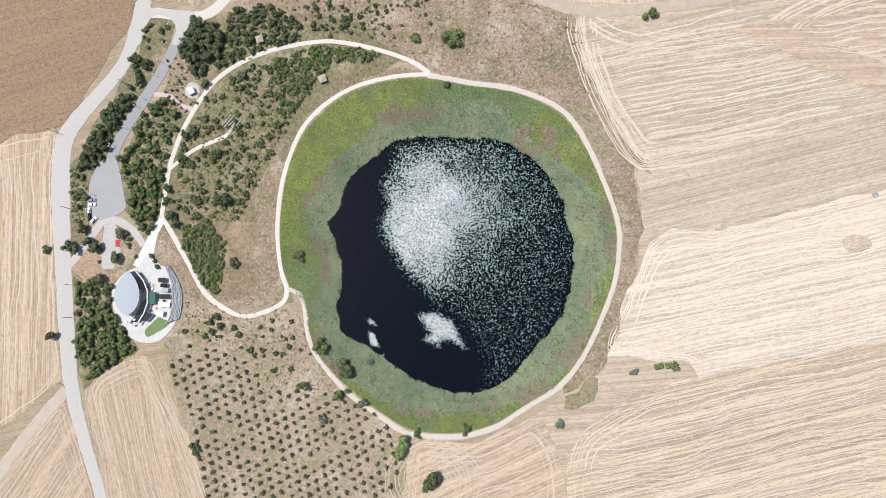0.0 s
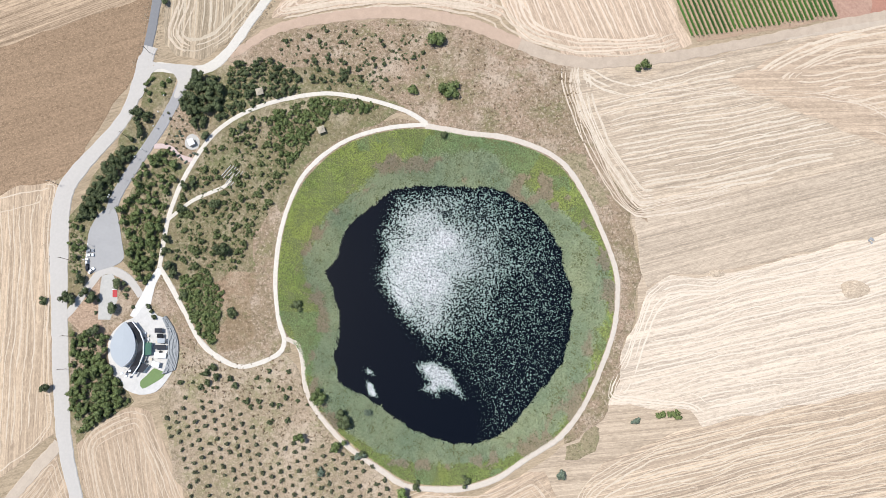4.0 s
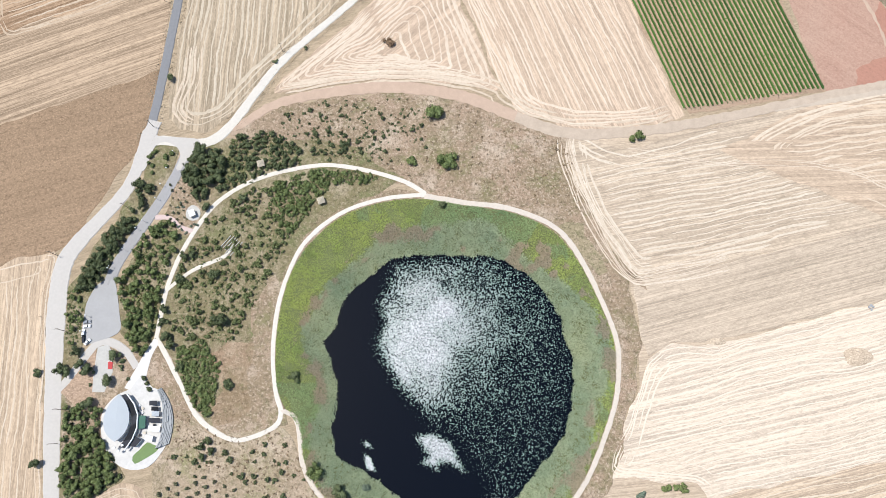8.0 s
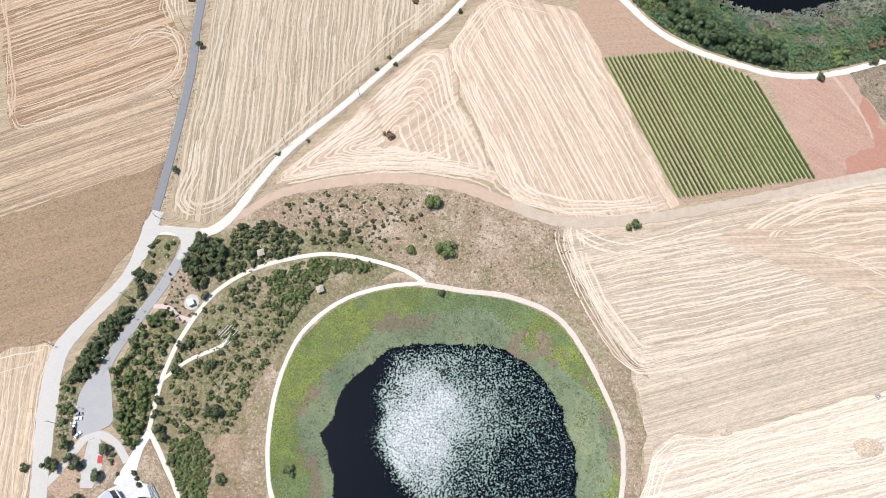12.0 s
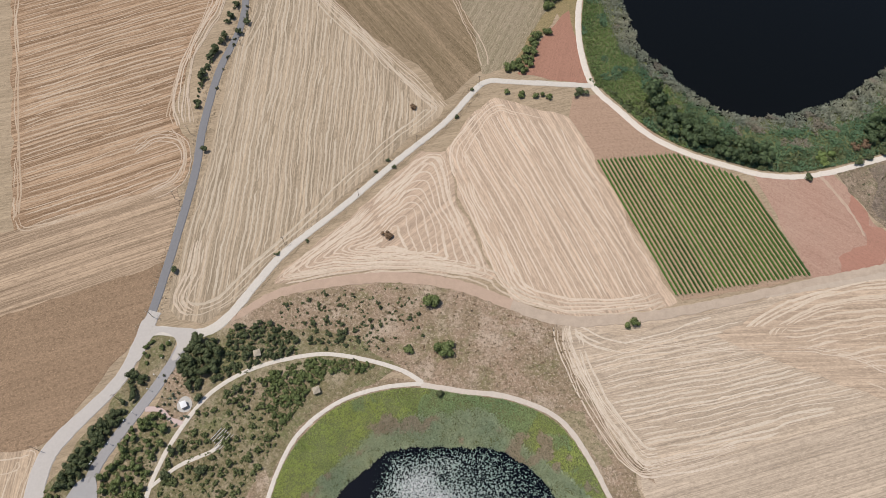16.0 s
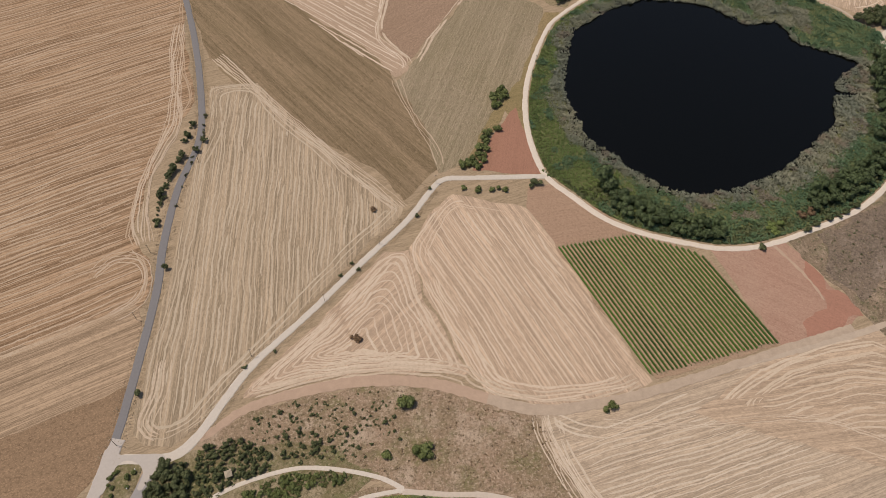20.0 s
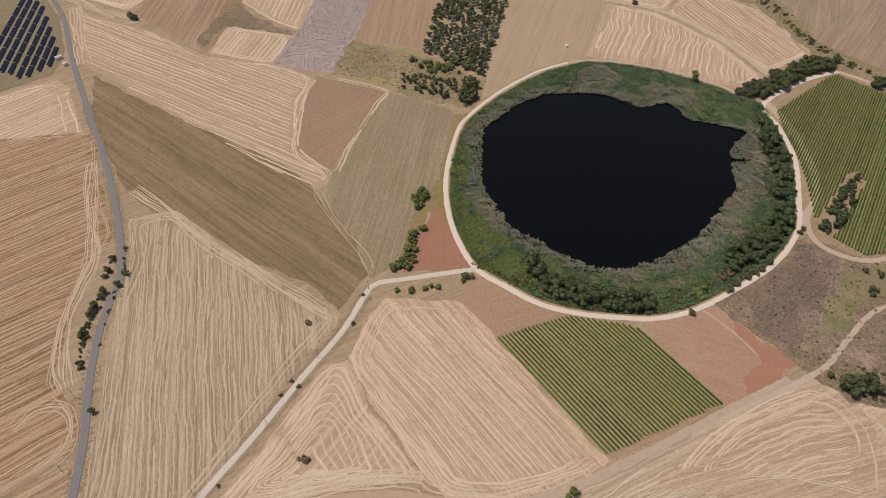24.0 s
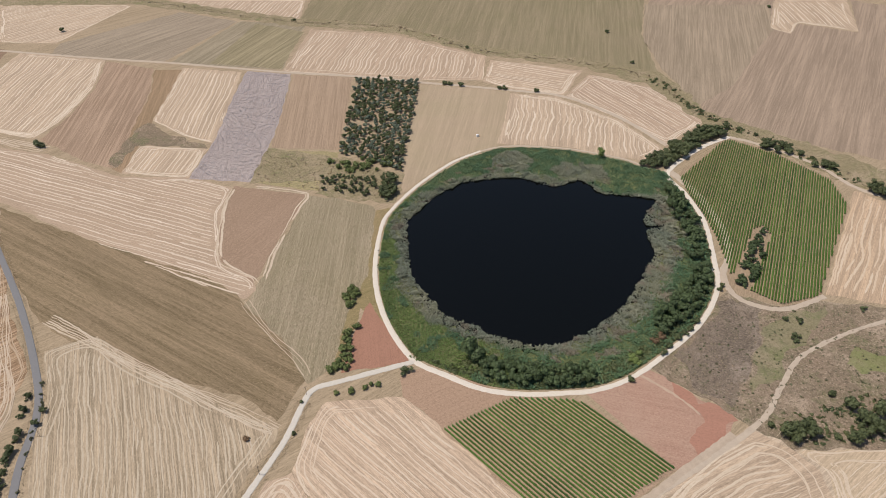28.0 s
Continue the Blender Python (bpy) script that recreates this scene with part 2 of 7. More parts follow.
def ribbon(name, pts, width, z, material, closed=False, ragged=0.25, step=2.5, crown=0.05):
    """A road or path along a line, a little higher in the middle, with uneven edges."""
    c = smooth_line(pts, closed, step)
    n = len(c)
    d = np.roll(c, -1, 0) - np.roll(c, 1, 0) if closed else np.gradient(c, axis=0)
    d /= np.maximum(np.linalg.norm(d, axis=1), 1e-6)[:, None]
    side = np.stack([-d[:, 1], d[:, 0]], 1)
    w = np.array(width if np.ndim(width) else [width], float)
    w = np.interp(np.linspace(0, 1, n), np.linspace(0, 1, len(w)), w)[:, None] / 2
    left, right = (w + ragged * rng.normal(0, 0.6, (n, 1)).cumsum(0) % 1 * ragged for _ in range(2))
    rows = [(c + side * (left + 0.45), z - 0.3), (c + side * left, z), (c, z + crown), (c - side * right, z), (c - side * (right + 0.45), z - 0.3)]
    verts = np.concatenate([np.column_stack([p, np.full(n, h)]) for p, h in rows])
    faces = []
    for r in range(4):
        for i in range(n if closed else n - 1):
            j = (i + 1) % n
            faces.append((r * n + i, (r + 1) * n + i, (r + 1) * n + j, r * n + j))
    return sheet(name, verts, faces, material)


def inset(poly, d):
    """The outline moved inwards by d, with its corners rounded."""
    p = np.array(poly, float)
    if np.sum(p[:, 0] * np.roll(p[:, 1], -1) - np.roll(p[:, 0], -1) * p[:, 1]) < 0:
        p = p[::-1]
    e = np.roll(p, -1, 0) - p
    e /= np.linalg.norm(e, axis=1)[:, None]
    nrm = np.stack([-e[:, 1], e[:, 0]], 1)
    b = nrm + np.roll(nrm, 1, 0)
    b /= np.maximum((b * b).sum(1), 0.5)[:, None] / 2
    q = p + b * d
    out = []
    for i in range(len(q)):
        a, c, b2 = q[i - 1], q[i], q[(i + 1) % len(q)]
        r1, r2 = min(0.35, 10 / max(np.linalg.norm(a - c), 1)), min(0.35, 10 / max(np.linalg.norm(b2 - c), 1))
        s, t = c + (a - c) * r1, c + (b2 - c) * r2
        out += [s, 0.25 * s + 0.5 * c + 0.25 * t, t]
    return np.array(out)


def ridges(name, lines, width, z, material, parent, r):
    """Low uneven ridges of straw along lines, one mesh."""
    verts, tris = [], []
    base = 0
    for ln in lines:
        p = np.array(ln)
        if len(p) < 3:
            continue
        step = np.diff(p, axis=0)
        turn = (step[1:] * step[:-1]).sum(1)
        if turn.min() <= 0:
            p = p[:int(np.argmax(turn <= 0)) + 1]
            if len(p) < 3:
                continue
        d = np.gradient(p, axis=0)
        d /= np.maximum(np.linalg.norm(d, axis=1), 1e-6)[:, None]
        s = np.stack([-d[:, 1], d[:, 0]], 1)
        n = len(p)
        slow = np.interp(np.arange(n), np.arange(0, n + 6, 6), r.uniform(0.55, 1.25, len(np.arange(0, n + 6, 6))))
        w = width * 0.5 * r.uniform(0.5, 1.1) * (slow * r.uniform(0.85, 1.15, n))[:, None]
        w[0] *= 0.2
        w[-1] *= 0.2
        p = p + s * r.normal(0, 0.2, (n, 1))
        verts.append(np.concatenate([np.column_stack([p + s * w, np.full(n, z)]), np.column_stack([p, z + 0.07 * np.minimum(1, w[:, 0] / (0.3 * width)) * (0.6 + 0.8 * r.random(n))]), np.column_stack([p - s * w, np.full(n, z)])]))
        i = np.arange(n - 1)
        for q in (0, 1):
            A, B = base + q * n + i, base + (q + 1) * n + i
            tris += [np.stack([A, B, B + 1], 1), np.stack([A, B + 1, A + 1], 1)]
        base += 3 * n
    if not verts:
        return None
    ob = many(name, np.concatenate(verts), np.concatenate(tris), material, parent)
    return tagged(ob, kind="stuff")


def straw_rows(name, poly, way, spacing, material, parent, z, loops=2, width=1.3, bend=1.0, gaps=0.12, seed=0, loop_gap=4.0, bow=0.0, nested=None, avoid=None):
    """Straw left by the harvester: rows along way and rounds along the edge, each a low ridge."""
    r = np.random.default_rng(seed + 11)
    poly = np.array(poly, float)
    u = np.array([math.cos(radians(way)), math.sin(radians(way))])
    v = np.array([-u[1], u[0]])
    mid = poly.mean(0)
    a, b = (poly - mid) @ u, (poly - mid) @ v
    lines = []
    edge = loops * loop_gap
    if nested:
        edge = 1e6
        rows_at = []
        ring = smooth_line(inset(poly, 1.5), True, 4.0)
        hub = np.array(nested)
        for f in np.linspace(0.95, 0.16, 10):
            c = wobble(hub + (ring - hub) * f, 26.0, bend * (1.15 - f) + 0.5, seed + 1.2 * f)
            at = 0
            while at < len(c) - 3:
                n = int(r.integers(18, 80))
                rows_at.append(list(c[at:at + n + 1]))
                at += n if r.random() < 0.75 else n + 3
        lines += rows_at
    k = b.min() - 30
    while k < b.max() + 30:
        s = np.arange(a.min() - 20, a.max() + 20, 4.0)
        off = k + bow * ((s - a.min()) / (a.max() - a.min()) - 0.5) ** 2
        p = wobble(mid + s[:, None] * u + np.broadcast_to(off, s.shape)[:, None] * v, 34.0, bend, seed)
        p = p + v * r.normal(0, 0.3)
        ok = inside(poly, p) & (edge_distance(poly, p) > edge + r.uniform(-1.5, 2.5))
        cut = r.random(len(p)) < gaps * 0.2
        if avoid:
            cut |= inside(avoid, p)
        ok &= ~cut
        run = []
        for q, good in zip(p, ok):
            if good:
                run.append(q)
            elif run:
                lines.append(run)
                run = []
        if run:
            lines.append(run)
        k += spacing * r.uniform(0.72, 1.28)
    for i in range(loops * 2 + (1 if loops else 0)):
        ring = inset(poly, 1.0 + i * loop_gap * 0.5 * r.uniform(0.8, 1.2))
        c = wobble(smooth_line(ring, True, 4.0), 22.0, 0.8, seed + 0.4 * i)
        c = c[inside(poly, c)]
        if avoid:
            c = c[~inside(avoid, c)]
        at = 0
        while at < len(c) - 3:
            n = int(r.integers(8, 60))
            seg = [q for q in c[at:at + n]]
            if len(seg) > 2 and max(np.linalg.norm(np.diff(np.array(seg), axis=0), axis=1)) < 12:
                lines.append(seg)
            at += n + (1 if r.random() < 0.8 else 5)
    return ridges(name, lines, width, z, material, parent, r)


def straw_band(label, pts, count, gap, width=0.8, color=None, bend=0.9, spill=0.15):
    """Several rounds of the harvester side by side along a line."""
    r = np.random.default_rng(len(pts) * 31 + count)
    c = smooth_line(pts, False, 4.0)
    d = np.gradient(c, axis=0)
    d /= np.maximum(np.linalg.norm(d, axis=1), 1e-6)[:, None]
    side = np.stack([-d[:, 1], d[:, 0]], 1)
    lines = []
    for k in range(count):
        p = wobble(c + side * (k - (count - 1) / 2) * gap * r.uniform(0.85, 1.15), 26.0, bend, k * 0.7)
        at = 0
        while at < len(p) - 3:
            n = int(r.integers(12, 70))
            lines.append(list(p[at:at + n]))
            at += n if r.random() > spill else n + 4
    ob = ridges("straw_band", lines, width, LAYER[0] + 0.02, straw("straw", color or STRAW), None, r)
    return tagged(ob, label, "straw", kind="stuff")


def straw(name, c, base=(0.405, 0.315, 0.23)):
    """Straw that lies thick in places and lets the soil through in others."""
    m = Mat(name, 0.9, 0.15)
    thin = tuple(0.7 * u * 1.15 + 0.3 * v for u, v in zip(base, c))
    k = m.mix(m.island(), thin, c)
    k = m.mix(m.mul(m.ramp(m.noise(0.04, 4, 0.7), 0.4, 0.62), 0.7), k, thin)
    k = m.mix(m.mul(m.ramp(m.noise(0.5, 4, 0.75), 0.45, 0.62), 0.6), k, shade(base, 1.0))
    m.color(k)
    return m.m


LAYER = [0.02]


def field(label, poly, base, other, way=0.0, period=4.0, lines=0.4, patch=0.5, grit=0.5, rows=None, fleck=None, bands=0.0, edge=0.8, name="field", category="field"):
    """A field: a sheet of earth with its own colours, and straw rows where the harvester left them."""
    LAYER[0] += 0.0034
    z = LAYER[0]
    m = soil(name, base, other, way, period, lines, patch, grit, fleck, bands)
    ob = slab(name, poly, z, m, 0.5, edge)
    tagged(ob, label, category, kind="structure")
    if rows:
        o = dict(rows)
        c = o.pop("color", FAR_STRAW if np.mean(poly, 0)[1] > 550 else STRAW)
        straw_rows("straw_rows", poly, o.pop("way", way), o.pop("spacing", 6.0), straw("straw", c, base), ob, z + 0.014, seed=int(z * 1000), **o)
    return ob


STRAW = (0.585, 0.485, 0.37)
FAR_STRAW = (0.67, 0.57, 0.45)
TAN = (0.405, 0.315, 0.23)
PALE, PALE2 = (0.45, 0.355, 0.26), (0.39, 0.30, 0.215)
OLIVE, OLIVE2 = (0.27, 0.205, 0.135), (0.20, 0.155, 0.09)
PINK, PINK2 = (0.42, 0.325, 0.24), (0.375, 0.28, 0.205)
RED, RED2 = (0.345, 0.19, 0.135), (0.30, 0.165, 0.115)

# ---- ground ----
ground_mat = soil("ground", (0.37, 0.295, 0.205), (0.31, 0.245, 0.16), 20, 7, 0.25, 0.8, 0.6)
bm = bmesh.new()
bmesh.ops.create_grid(bm, x_segments=40, y_segments=40, size=4200)
ground = part("ground", bm, ground_mat, None)
ground.location = (200, 600, 0)
tagged(ground, "dry summer grass and earth of the plain", "ground", kind="structure")

GRAZING = [(254.3, 303.6), (327.4, 338.1), (361.4, 359.4), (391.7, 326.0), (424.6, 321.6), (470.2, 298.0), (496.9, 277.7), (389.9, 176.8), (333.2, 200.3), (307.0, 207.0), (290.7, 232.4), (286.5, 245.3)]
BELOW_GRAZING = [(217.1, 211.6), (288.3, 229.2), (305.1, 210.1), (309.3, 188.6), (303.3, 166.8), (280.3, 132.2), (157.4, 174.3)]

# ---- fields, from the far plain to the first lake ----
field("tan harvested plain east of the lake", [(68.0, 177.0), (137.6, 186.1), (275.2, 230.0), (409.0, 269.7), (368.2, 165.1)] + [(355.7, 161.2), (362.8, -139.7), (-6.8, -173.2), (-9.4, -82.6), (33.9, -74.9), (75.5, -43.7), (97.6, -22.8), (106.8, 3.4), (112.7, 55.3), (105.3, 90.6)], (0.43,0.35,0.26), (0.38,0.30,0.215), 10, 4, 0.4)
field("brown ploughed far field", [(-562.3, 1388.1), (-311.1, 1188.1), (-325.3, 1081.4), (-352.1, 993.9), (-399.4, 1021.8), (-489.4, 1124.9)], (0.26,0.185,0.13), (0.22,0.155,0.105), 30, 4, 0.3)
field("harvested field beside the solar field", [(-400.2, 674.9), (-312.0, 711.6), (-291.0, 719.0), (-276.5, 702.9), (-241.5, 598.2), (-237.1, 572.6), (-359.8, 544.2)], PALE, TAN, toward((-328.2, 642.1), (-272.7, 682.7)), 4, rows=dict(spacing=6, loops=3, width=1.8, bend=1.2))
field("far harvested tan field with pale straw rows", [(-357.1, 1428.3), (-134.2, 1331.6), (-243.0, 1190.4), (-327.8, 1228.8)], PALE, TAN, toward((-329.7, 1242.0), (-166.3, 1329.2)), 5, rows=dict(spacing=6.5, loops=1, width=2.0))
field("bare grey-brown far field", [(-238.6, 1186.2), (-56.5, 1263.9), (29.3, 1183.7), (-86.6, 1052.8), (-246.7, 1146.7)], (0.315,0.26,0.195), (0.275,0.23,0.17), toward((-56.5, 1263.9), (-246.7, 1146.7)), 8, 0.35, 0.9)
field("grey-olive fallow far field", [(33.6, 1181.9), (130.1, 1126.9), (71.0, 961.8), (-79.0, 1045.5)], (0.30,0.255,0.185), (0.255,0.22,0.15), toward((33.6, 1181.9), (-79.0, 1045.5)), 8, 0.35, 0.9)
field("olive strip of fallow far field", [(-23.4, 1022.8), (57.4, 1160.2), (123.4, 1096.8), (70.0, 965.3)], (0.28,0.24,0.155), (0.235,0.205,0.125), toward((33.6, 1181.9), (-79.0, 1045.5)), 7, 0.5, 0.8)
field("harvested far field with curved pale straw rows", [(135.2, 1103.7), (253.2, 1031.2), (352.1, 903.3), (319.9, 829.7), (238.6, 861.1), (70.5, 957.9)], PINK, PALE2, toward((82.6, 976.1), (140.1, 1081.2)), 4, rows=dict(spacing=6, loops=2, width=1.9, bend=2))
field("harvested narrow far field", [(353.7, 889.6), (456.2, 810.3), (398.9, 747.9), (344.3, 790.3), (318.0, 824.7)], PALE, PINK2, toward((334.6, 857.5), (421.9, 775.2)), 4, rows=dict(spacing=6, loops=2, width=1.9))
field("harvested far field with pinkish soil", [(458.8, 795.4), (513.0, 731.0), (522.4, 627.0), (452.5, 595.1), (434.6, 664.9), (400.2, 747.4)], PINK, PINK2, toward((443.7, 785.7), (473.0, 615.8)), 4, rows=dict(spacing=5.5, loops=2, width=1.6))
field("olive-brown fallow far field", [(159.3, 1243.7), (683.4, 1030.2), (600.0, 898.6), (546.7, 765.3), (471.2, 839.5), (358.0, 918.7), (259.5, 1054.2), (123.3, 1140.5)], (0.27,0.22,0.15), (0.23,0.20,0.12), toward((327.8, 981.9), (412.2, 1140.6)), 8, 0.3, 1.0, 0.9, bands=0.4, fleck=(0.22,0.20,0.11))
field("harvested far strip", [(-73.3, 1338.4), (150.1, 1247.4), (124.9, 1150.9), (15.8, 1240.6)], PINK, TAN, 60, 5, rows=dict(spacing=7, loops=1, width=2.2))
field("wide bare tan far field", [(690.3, 1027.4), (878.8, 950.6), (789.4, 848.2), (803.4, 817.8), (840.8, 848.2), (897.2, 785.4), (991.3, 904.8), (1022.6, 862.5), (650.0, 481.7), (598.6, 540.3), (538.3, 644.5), (579.0, 793.2), (603.9, 897.0)], (0.345,0.268,0.20), (0.285,0.222,0.165), toward((878.1, 787.1), (590.8, 522.4)), 8, 0.3, 1.0, bands=0.3)
field("grey-brown upper part of the wide far field", [(672.8, 1009.1), (590.0, 877.2), (559.0, 775.5), (541.2, 665.3), (618.0, 698.8), (743.6, 804.8), (785.8, 836.0), (857.1, 934.4)], (0.33,0.265,0.195), (0.275,0.225,0.16), toward((728.7, 951.7), (553.2, 687.9)), 8, 0.32, 0.9, bands=0.25)
field("narrow brown bare field beside the stream", [(578.1, 520.6), (607.3, 518.9), (631.1, 463.3), (606.1, 437.7)], (0.33,0.24,0.175), (0.29,0.21,0.15), 20, 5, 0.3)
field("small harvested far field with straw rows", [(878.8, 950.6), (985.5, 907.1), (900.5, 789.0), (844.0, 852.1), (803.4, 817.8), (790.2, 847.9)], PALE, PALE2, 70, 5, rows=dict(spacing=6.5, loops=2, width=2.0))
field("harvested field with wide pale straw rows", [(-349.1, 986.0), (-324.5, 1077.1), (-292.1, 1168.3), (-168.8, 1091.1), (-178.3, 999.1), (-206.9, 914.6), (-238.2, 868.1), (-274.1, 893.7), (-319.0, 927.0)], PALE, TAN, toward((-298.8, 924.5), (-235.1, 1126.2)), 5, rows=dict(spacing=6, loops=2, width=1.9, bend=1.6, gaps=0.04))
field("bare tan field with a brown hollow", [(-166.1, 1085.9), (-101.6, 1032.9), (-105.2, 955.4), (-124.2, 858.7), (-145.8, 762.0), (-171.6, 782.5), (-230.9, 861.5), (-203.4, 913.6), (-175.8, 994.6)], (0.375,0.28,0.205), (0.30,0.215,0.15), toward((-194.6, 819.2), (-146.9, 1046.1)), 6, 0.35, 1.0, bands=0.5)
field("brown grassy hollow between the fields", [(-100.0, 1028.3), (-62.7, 1013.3), (-102.0, 868.3), (-117.5, 808.8), (-134.1, 745.8), (-145.6, 758.0), (-124.2, 858.7), (-103.7, 955.0)], (0.31,0.22,0.145), (0.26,0.19,0.115), toward((-128.5, 759.8), (-84.5, 1007.4)), 5, 0.3, 0.8)
field("harvested field with pale straw rows", [(-61.0, 1021.1), (16.3, 974.1), (-12.1, 858.9), (-33.6, 779.3), (-65.3, 808.6), (-102.0, 865.1)], PALE, TAN, toward((-71.7, 820.8), (-23.1, 989.6)), 5, rows=dict(spacing=5.5, loops=1, width=1.8, gaps=0.03))
field("small harvested field with straw rows", [(-116.1, 802.7), (-43.1, 768.0), (-66.1, 709.3), (-135.3, 746.2)], PALE, TAN, toward((-103.6, 739.8), (-85.1, 781.2)), 5, rows=dict(spacing=5.5, loops=1, width=1.8, gaps=0.03))
field("bare tan field beside the lavender", [(83.3, 938.8), (158.0, 900.0), (100.3, 713.2), (27.5, 744.5)], (0.35,0.265,0.19), (0.31,0.23,0.16), toward((52.5, 738.0), (99.4, 918.7)), 5, 0.28, 0.8)
field("dry grass strip below the lavender", [(20.9, 742.8), (99.0, 706.8), (68.5, 630.7), (-4.8, 678.9)], (0.36,0.30,0.18), (0.28,0.25,0.13), 10, 5, 0.2, 0.9, 0.8)
field("bare tan field above the dark lake", [(238.0, 846.1), (341.6, 784.1), (273.3, 658.1), (214.9, 650.2), (143.8, 600.7), (189.0, 730.2)], TAN, (0.36,0.30,0.20), toward((166.1, 618.1), (270.9, 814.8)), 5, 0.16, 1.0)
field("harvested field with curved straw rows above the lake", [(339.7, 779.4), (388.8, 748.2), (432.4, 661.1), (442.6, 585.1), (406.5, 572.3), (342.7, 629.3), (273.5, 662.2)], PALE, TAN, toward((345.6, 635.2), (396.4, 731.5)), 4, rows=dict(spacing=6.5, loops=2, width=2.0, bend=2.5))
field("harvested field with long pale straw rows", [(-307.1, 893.7), (-272.3, 855.9), (-219.8, 821.2), (-135.5, 737.4), (-65.4, 710.5), (-21.8, 672.2), (-37.2, 631.6), (-43.3, 564.1), (-41.6, 541.4), (-20.6, 515.4), (-15.7, 499.5), (-27.4, 487.9), (-51.1, 504.2), (-144.7, 603.6), (-238.5, 713.2), (-270.1, 746.1)], (0.42,0.325,0.24), (0.37,0.28,0.20), toward((-275.5, 817.4), (-36.7, 605.7)), 4, 0.15, rows=dict(spacing=5.0, loops=1, width=1.8, bend=0.6, gaps=0.04, color=(0.67,0.57,0.455)))
field("bare brown wedge field", [(-19.4, 674.8), (48.1, 632.5), (-17.7, 507.3), (-42.7, 550.3), (-40.7, 606.3)], (0.35,0.255,0.185), (0.30,0.215,0.15), toward((-38.7, 548.9), (41.7, 629.2)), 4, 0.12, 0.9, 0.9, fleck=(0.23, 0.155, 0.11))
field("olive-brown fallow field with dark bands", [(-252.7, 717.3), (-193.2, 656.8), (-46.1, 517.5), (-29.7, 484.0), (2.7, 412.5), (6.4, 381.2), (-18.8, 345.2), (-40.0, 378.8), (-132.6, 441.2), (-193.2, 516.3), (-240.0, 630.6)], OLIVE, OLIVE2, toward((-211.2, 640.5), (1.2, 382.8)), 8, 0.35, 1.0, 0.9, bands=0.45)
field("grey-olive fallow field", [(-18.9, 495.7), (50.3, 628.3), (79.8, 613.0), (110.2, 586.5), (103.9, 553.6), (79.1, 480.7), (50.8, 436.6), (29.4, 384.0), (6.1, 374.2), (-4.0, 428.1), (-29.2, 480.0)], (0.325,0.27,0.195), (0.235,0.20,0.125), toward((4.7, 420.7), (68.0, 610.0)), 6, 0.25, 1.0, 0.9, fleck=(0.27,0.235,0.15))
field("dry grass verge beside the lake track", [(110.4, 580.0), (124.8, 579.0), (96.7, 517.9), (79.3, 456.5), (78.9, 405.5), (64.3, 442.9), (34.8, 382.2), (24.9, 376.5), (49.5, 437.1), (78.2, 481.0)], (0.30,0.225,0.13), (0.22,0.19,0.09), 10, 4, 0.1, 0.9, 0.9)
field("triangular red bare field beside the lake track", [(72.6, 447.4), (77.1, 416.6), (85.4, 370.5), (33.6, 376.5), (57.4, 423.6)], RED, RED2, 80, 3, 0.08, 0.5, 0.3)
field("small brown bare field above the vineyard", [(72.4, 339.1), (72.8, 357.0), (91.8, 361.1), (113.7, 343.7), (141.9, 318.2), (143.2, 311.3), (89.2, 302.5)], (0.37,0.26,0.185), (0.33,0.23,0.16), 10, 3, 0.08, 0.6, 0.4)
field("red bare field beside the vineyard", [(198.6, 296.3), (237.7, 299.8), (253.4, 302.1), (284.9, 243.2), (274.2, 231.6), (228.7, 216.5), (223.0, 220.8)], (0.40,0.28,0.21), (0.36,0.215,0.16), -35, 4, 0.08, 0.9, 0.3)
field("dark red corner of the bare field", [(260.8, 287.0), (270.9, 269.8), (284.3, 242.4), (273.1, 232.0), (241.4, 222.7), (243.6, 232.4), (261.4, 248.8)], (0.35,0.182,0.132), (0.365,0.205,0.15), -35, 4, 0.08, 0.8, 0.3, edge=2.5)
field("harvested field with orange soil", [(575.5, 446.2), (596.1, 404.2), (483.9, 293.1), (436.3, 327.2), (507.1, 387.6)], (0.47,0.35,0.24), PALE2, toward((460.2, 335.7), (553.6, 409.5)), 4, rows=dict(spacing=6.5, loops=2, width=1.9, bend=2))
field("vineyard soil of the far vineyard", [(524.2, 580.7), (552.8, 532.0), (568.2, 469.5), (550.2, 426.3), (428.9, 325.3), (393.1, 327.7), (361.5, 355.5), (418.6, 438.9), (428.5, 535.4)], (0.33,0.255,0.175), (0.29,0.22,0.145), toward((410.1, 338.1), (551.0, 475.8)), 4, 0.2, 0.5)
field("vineyard soil of the near vineyard", [(86.4, 302.3), (146.2, 313.5), (188.4, 295.9), (194.4, 289.2), (224.3, 220.0), (138.8, 196.9)], (0.37,0.27,0.19), (0.33,0.24,0.165), 0, 4, 0.1, 0.5)
field("harvested field with wavy pale straw rows", [(-32.5, 298.9), (-15.8, 300.1), (-4.9, 259.2), (23.2, 202.5), (4.6, 204.4), (-38.6, 205.5), (-74.0, 201.1), (-115.7, 189.1), (-109.9, 200.7), (-72.3, 243.3)], (0.46,0.355,0.262), (0.41,0.315,0.228), toward((-75.4, 211.2), (-17.9, 272.1)), 3, 0.45, rows=dict(spacing=9.5, loops=2, width=1.5, bend=3.0, loop_gap=3.5, gaps=0.05, color=(0.60,0.505,0.39), nested=(-46.5, 229.0)))
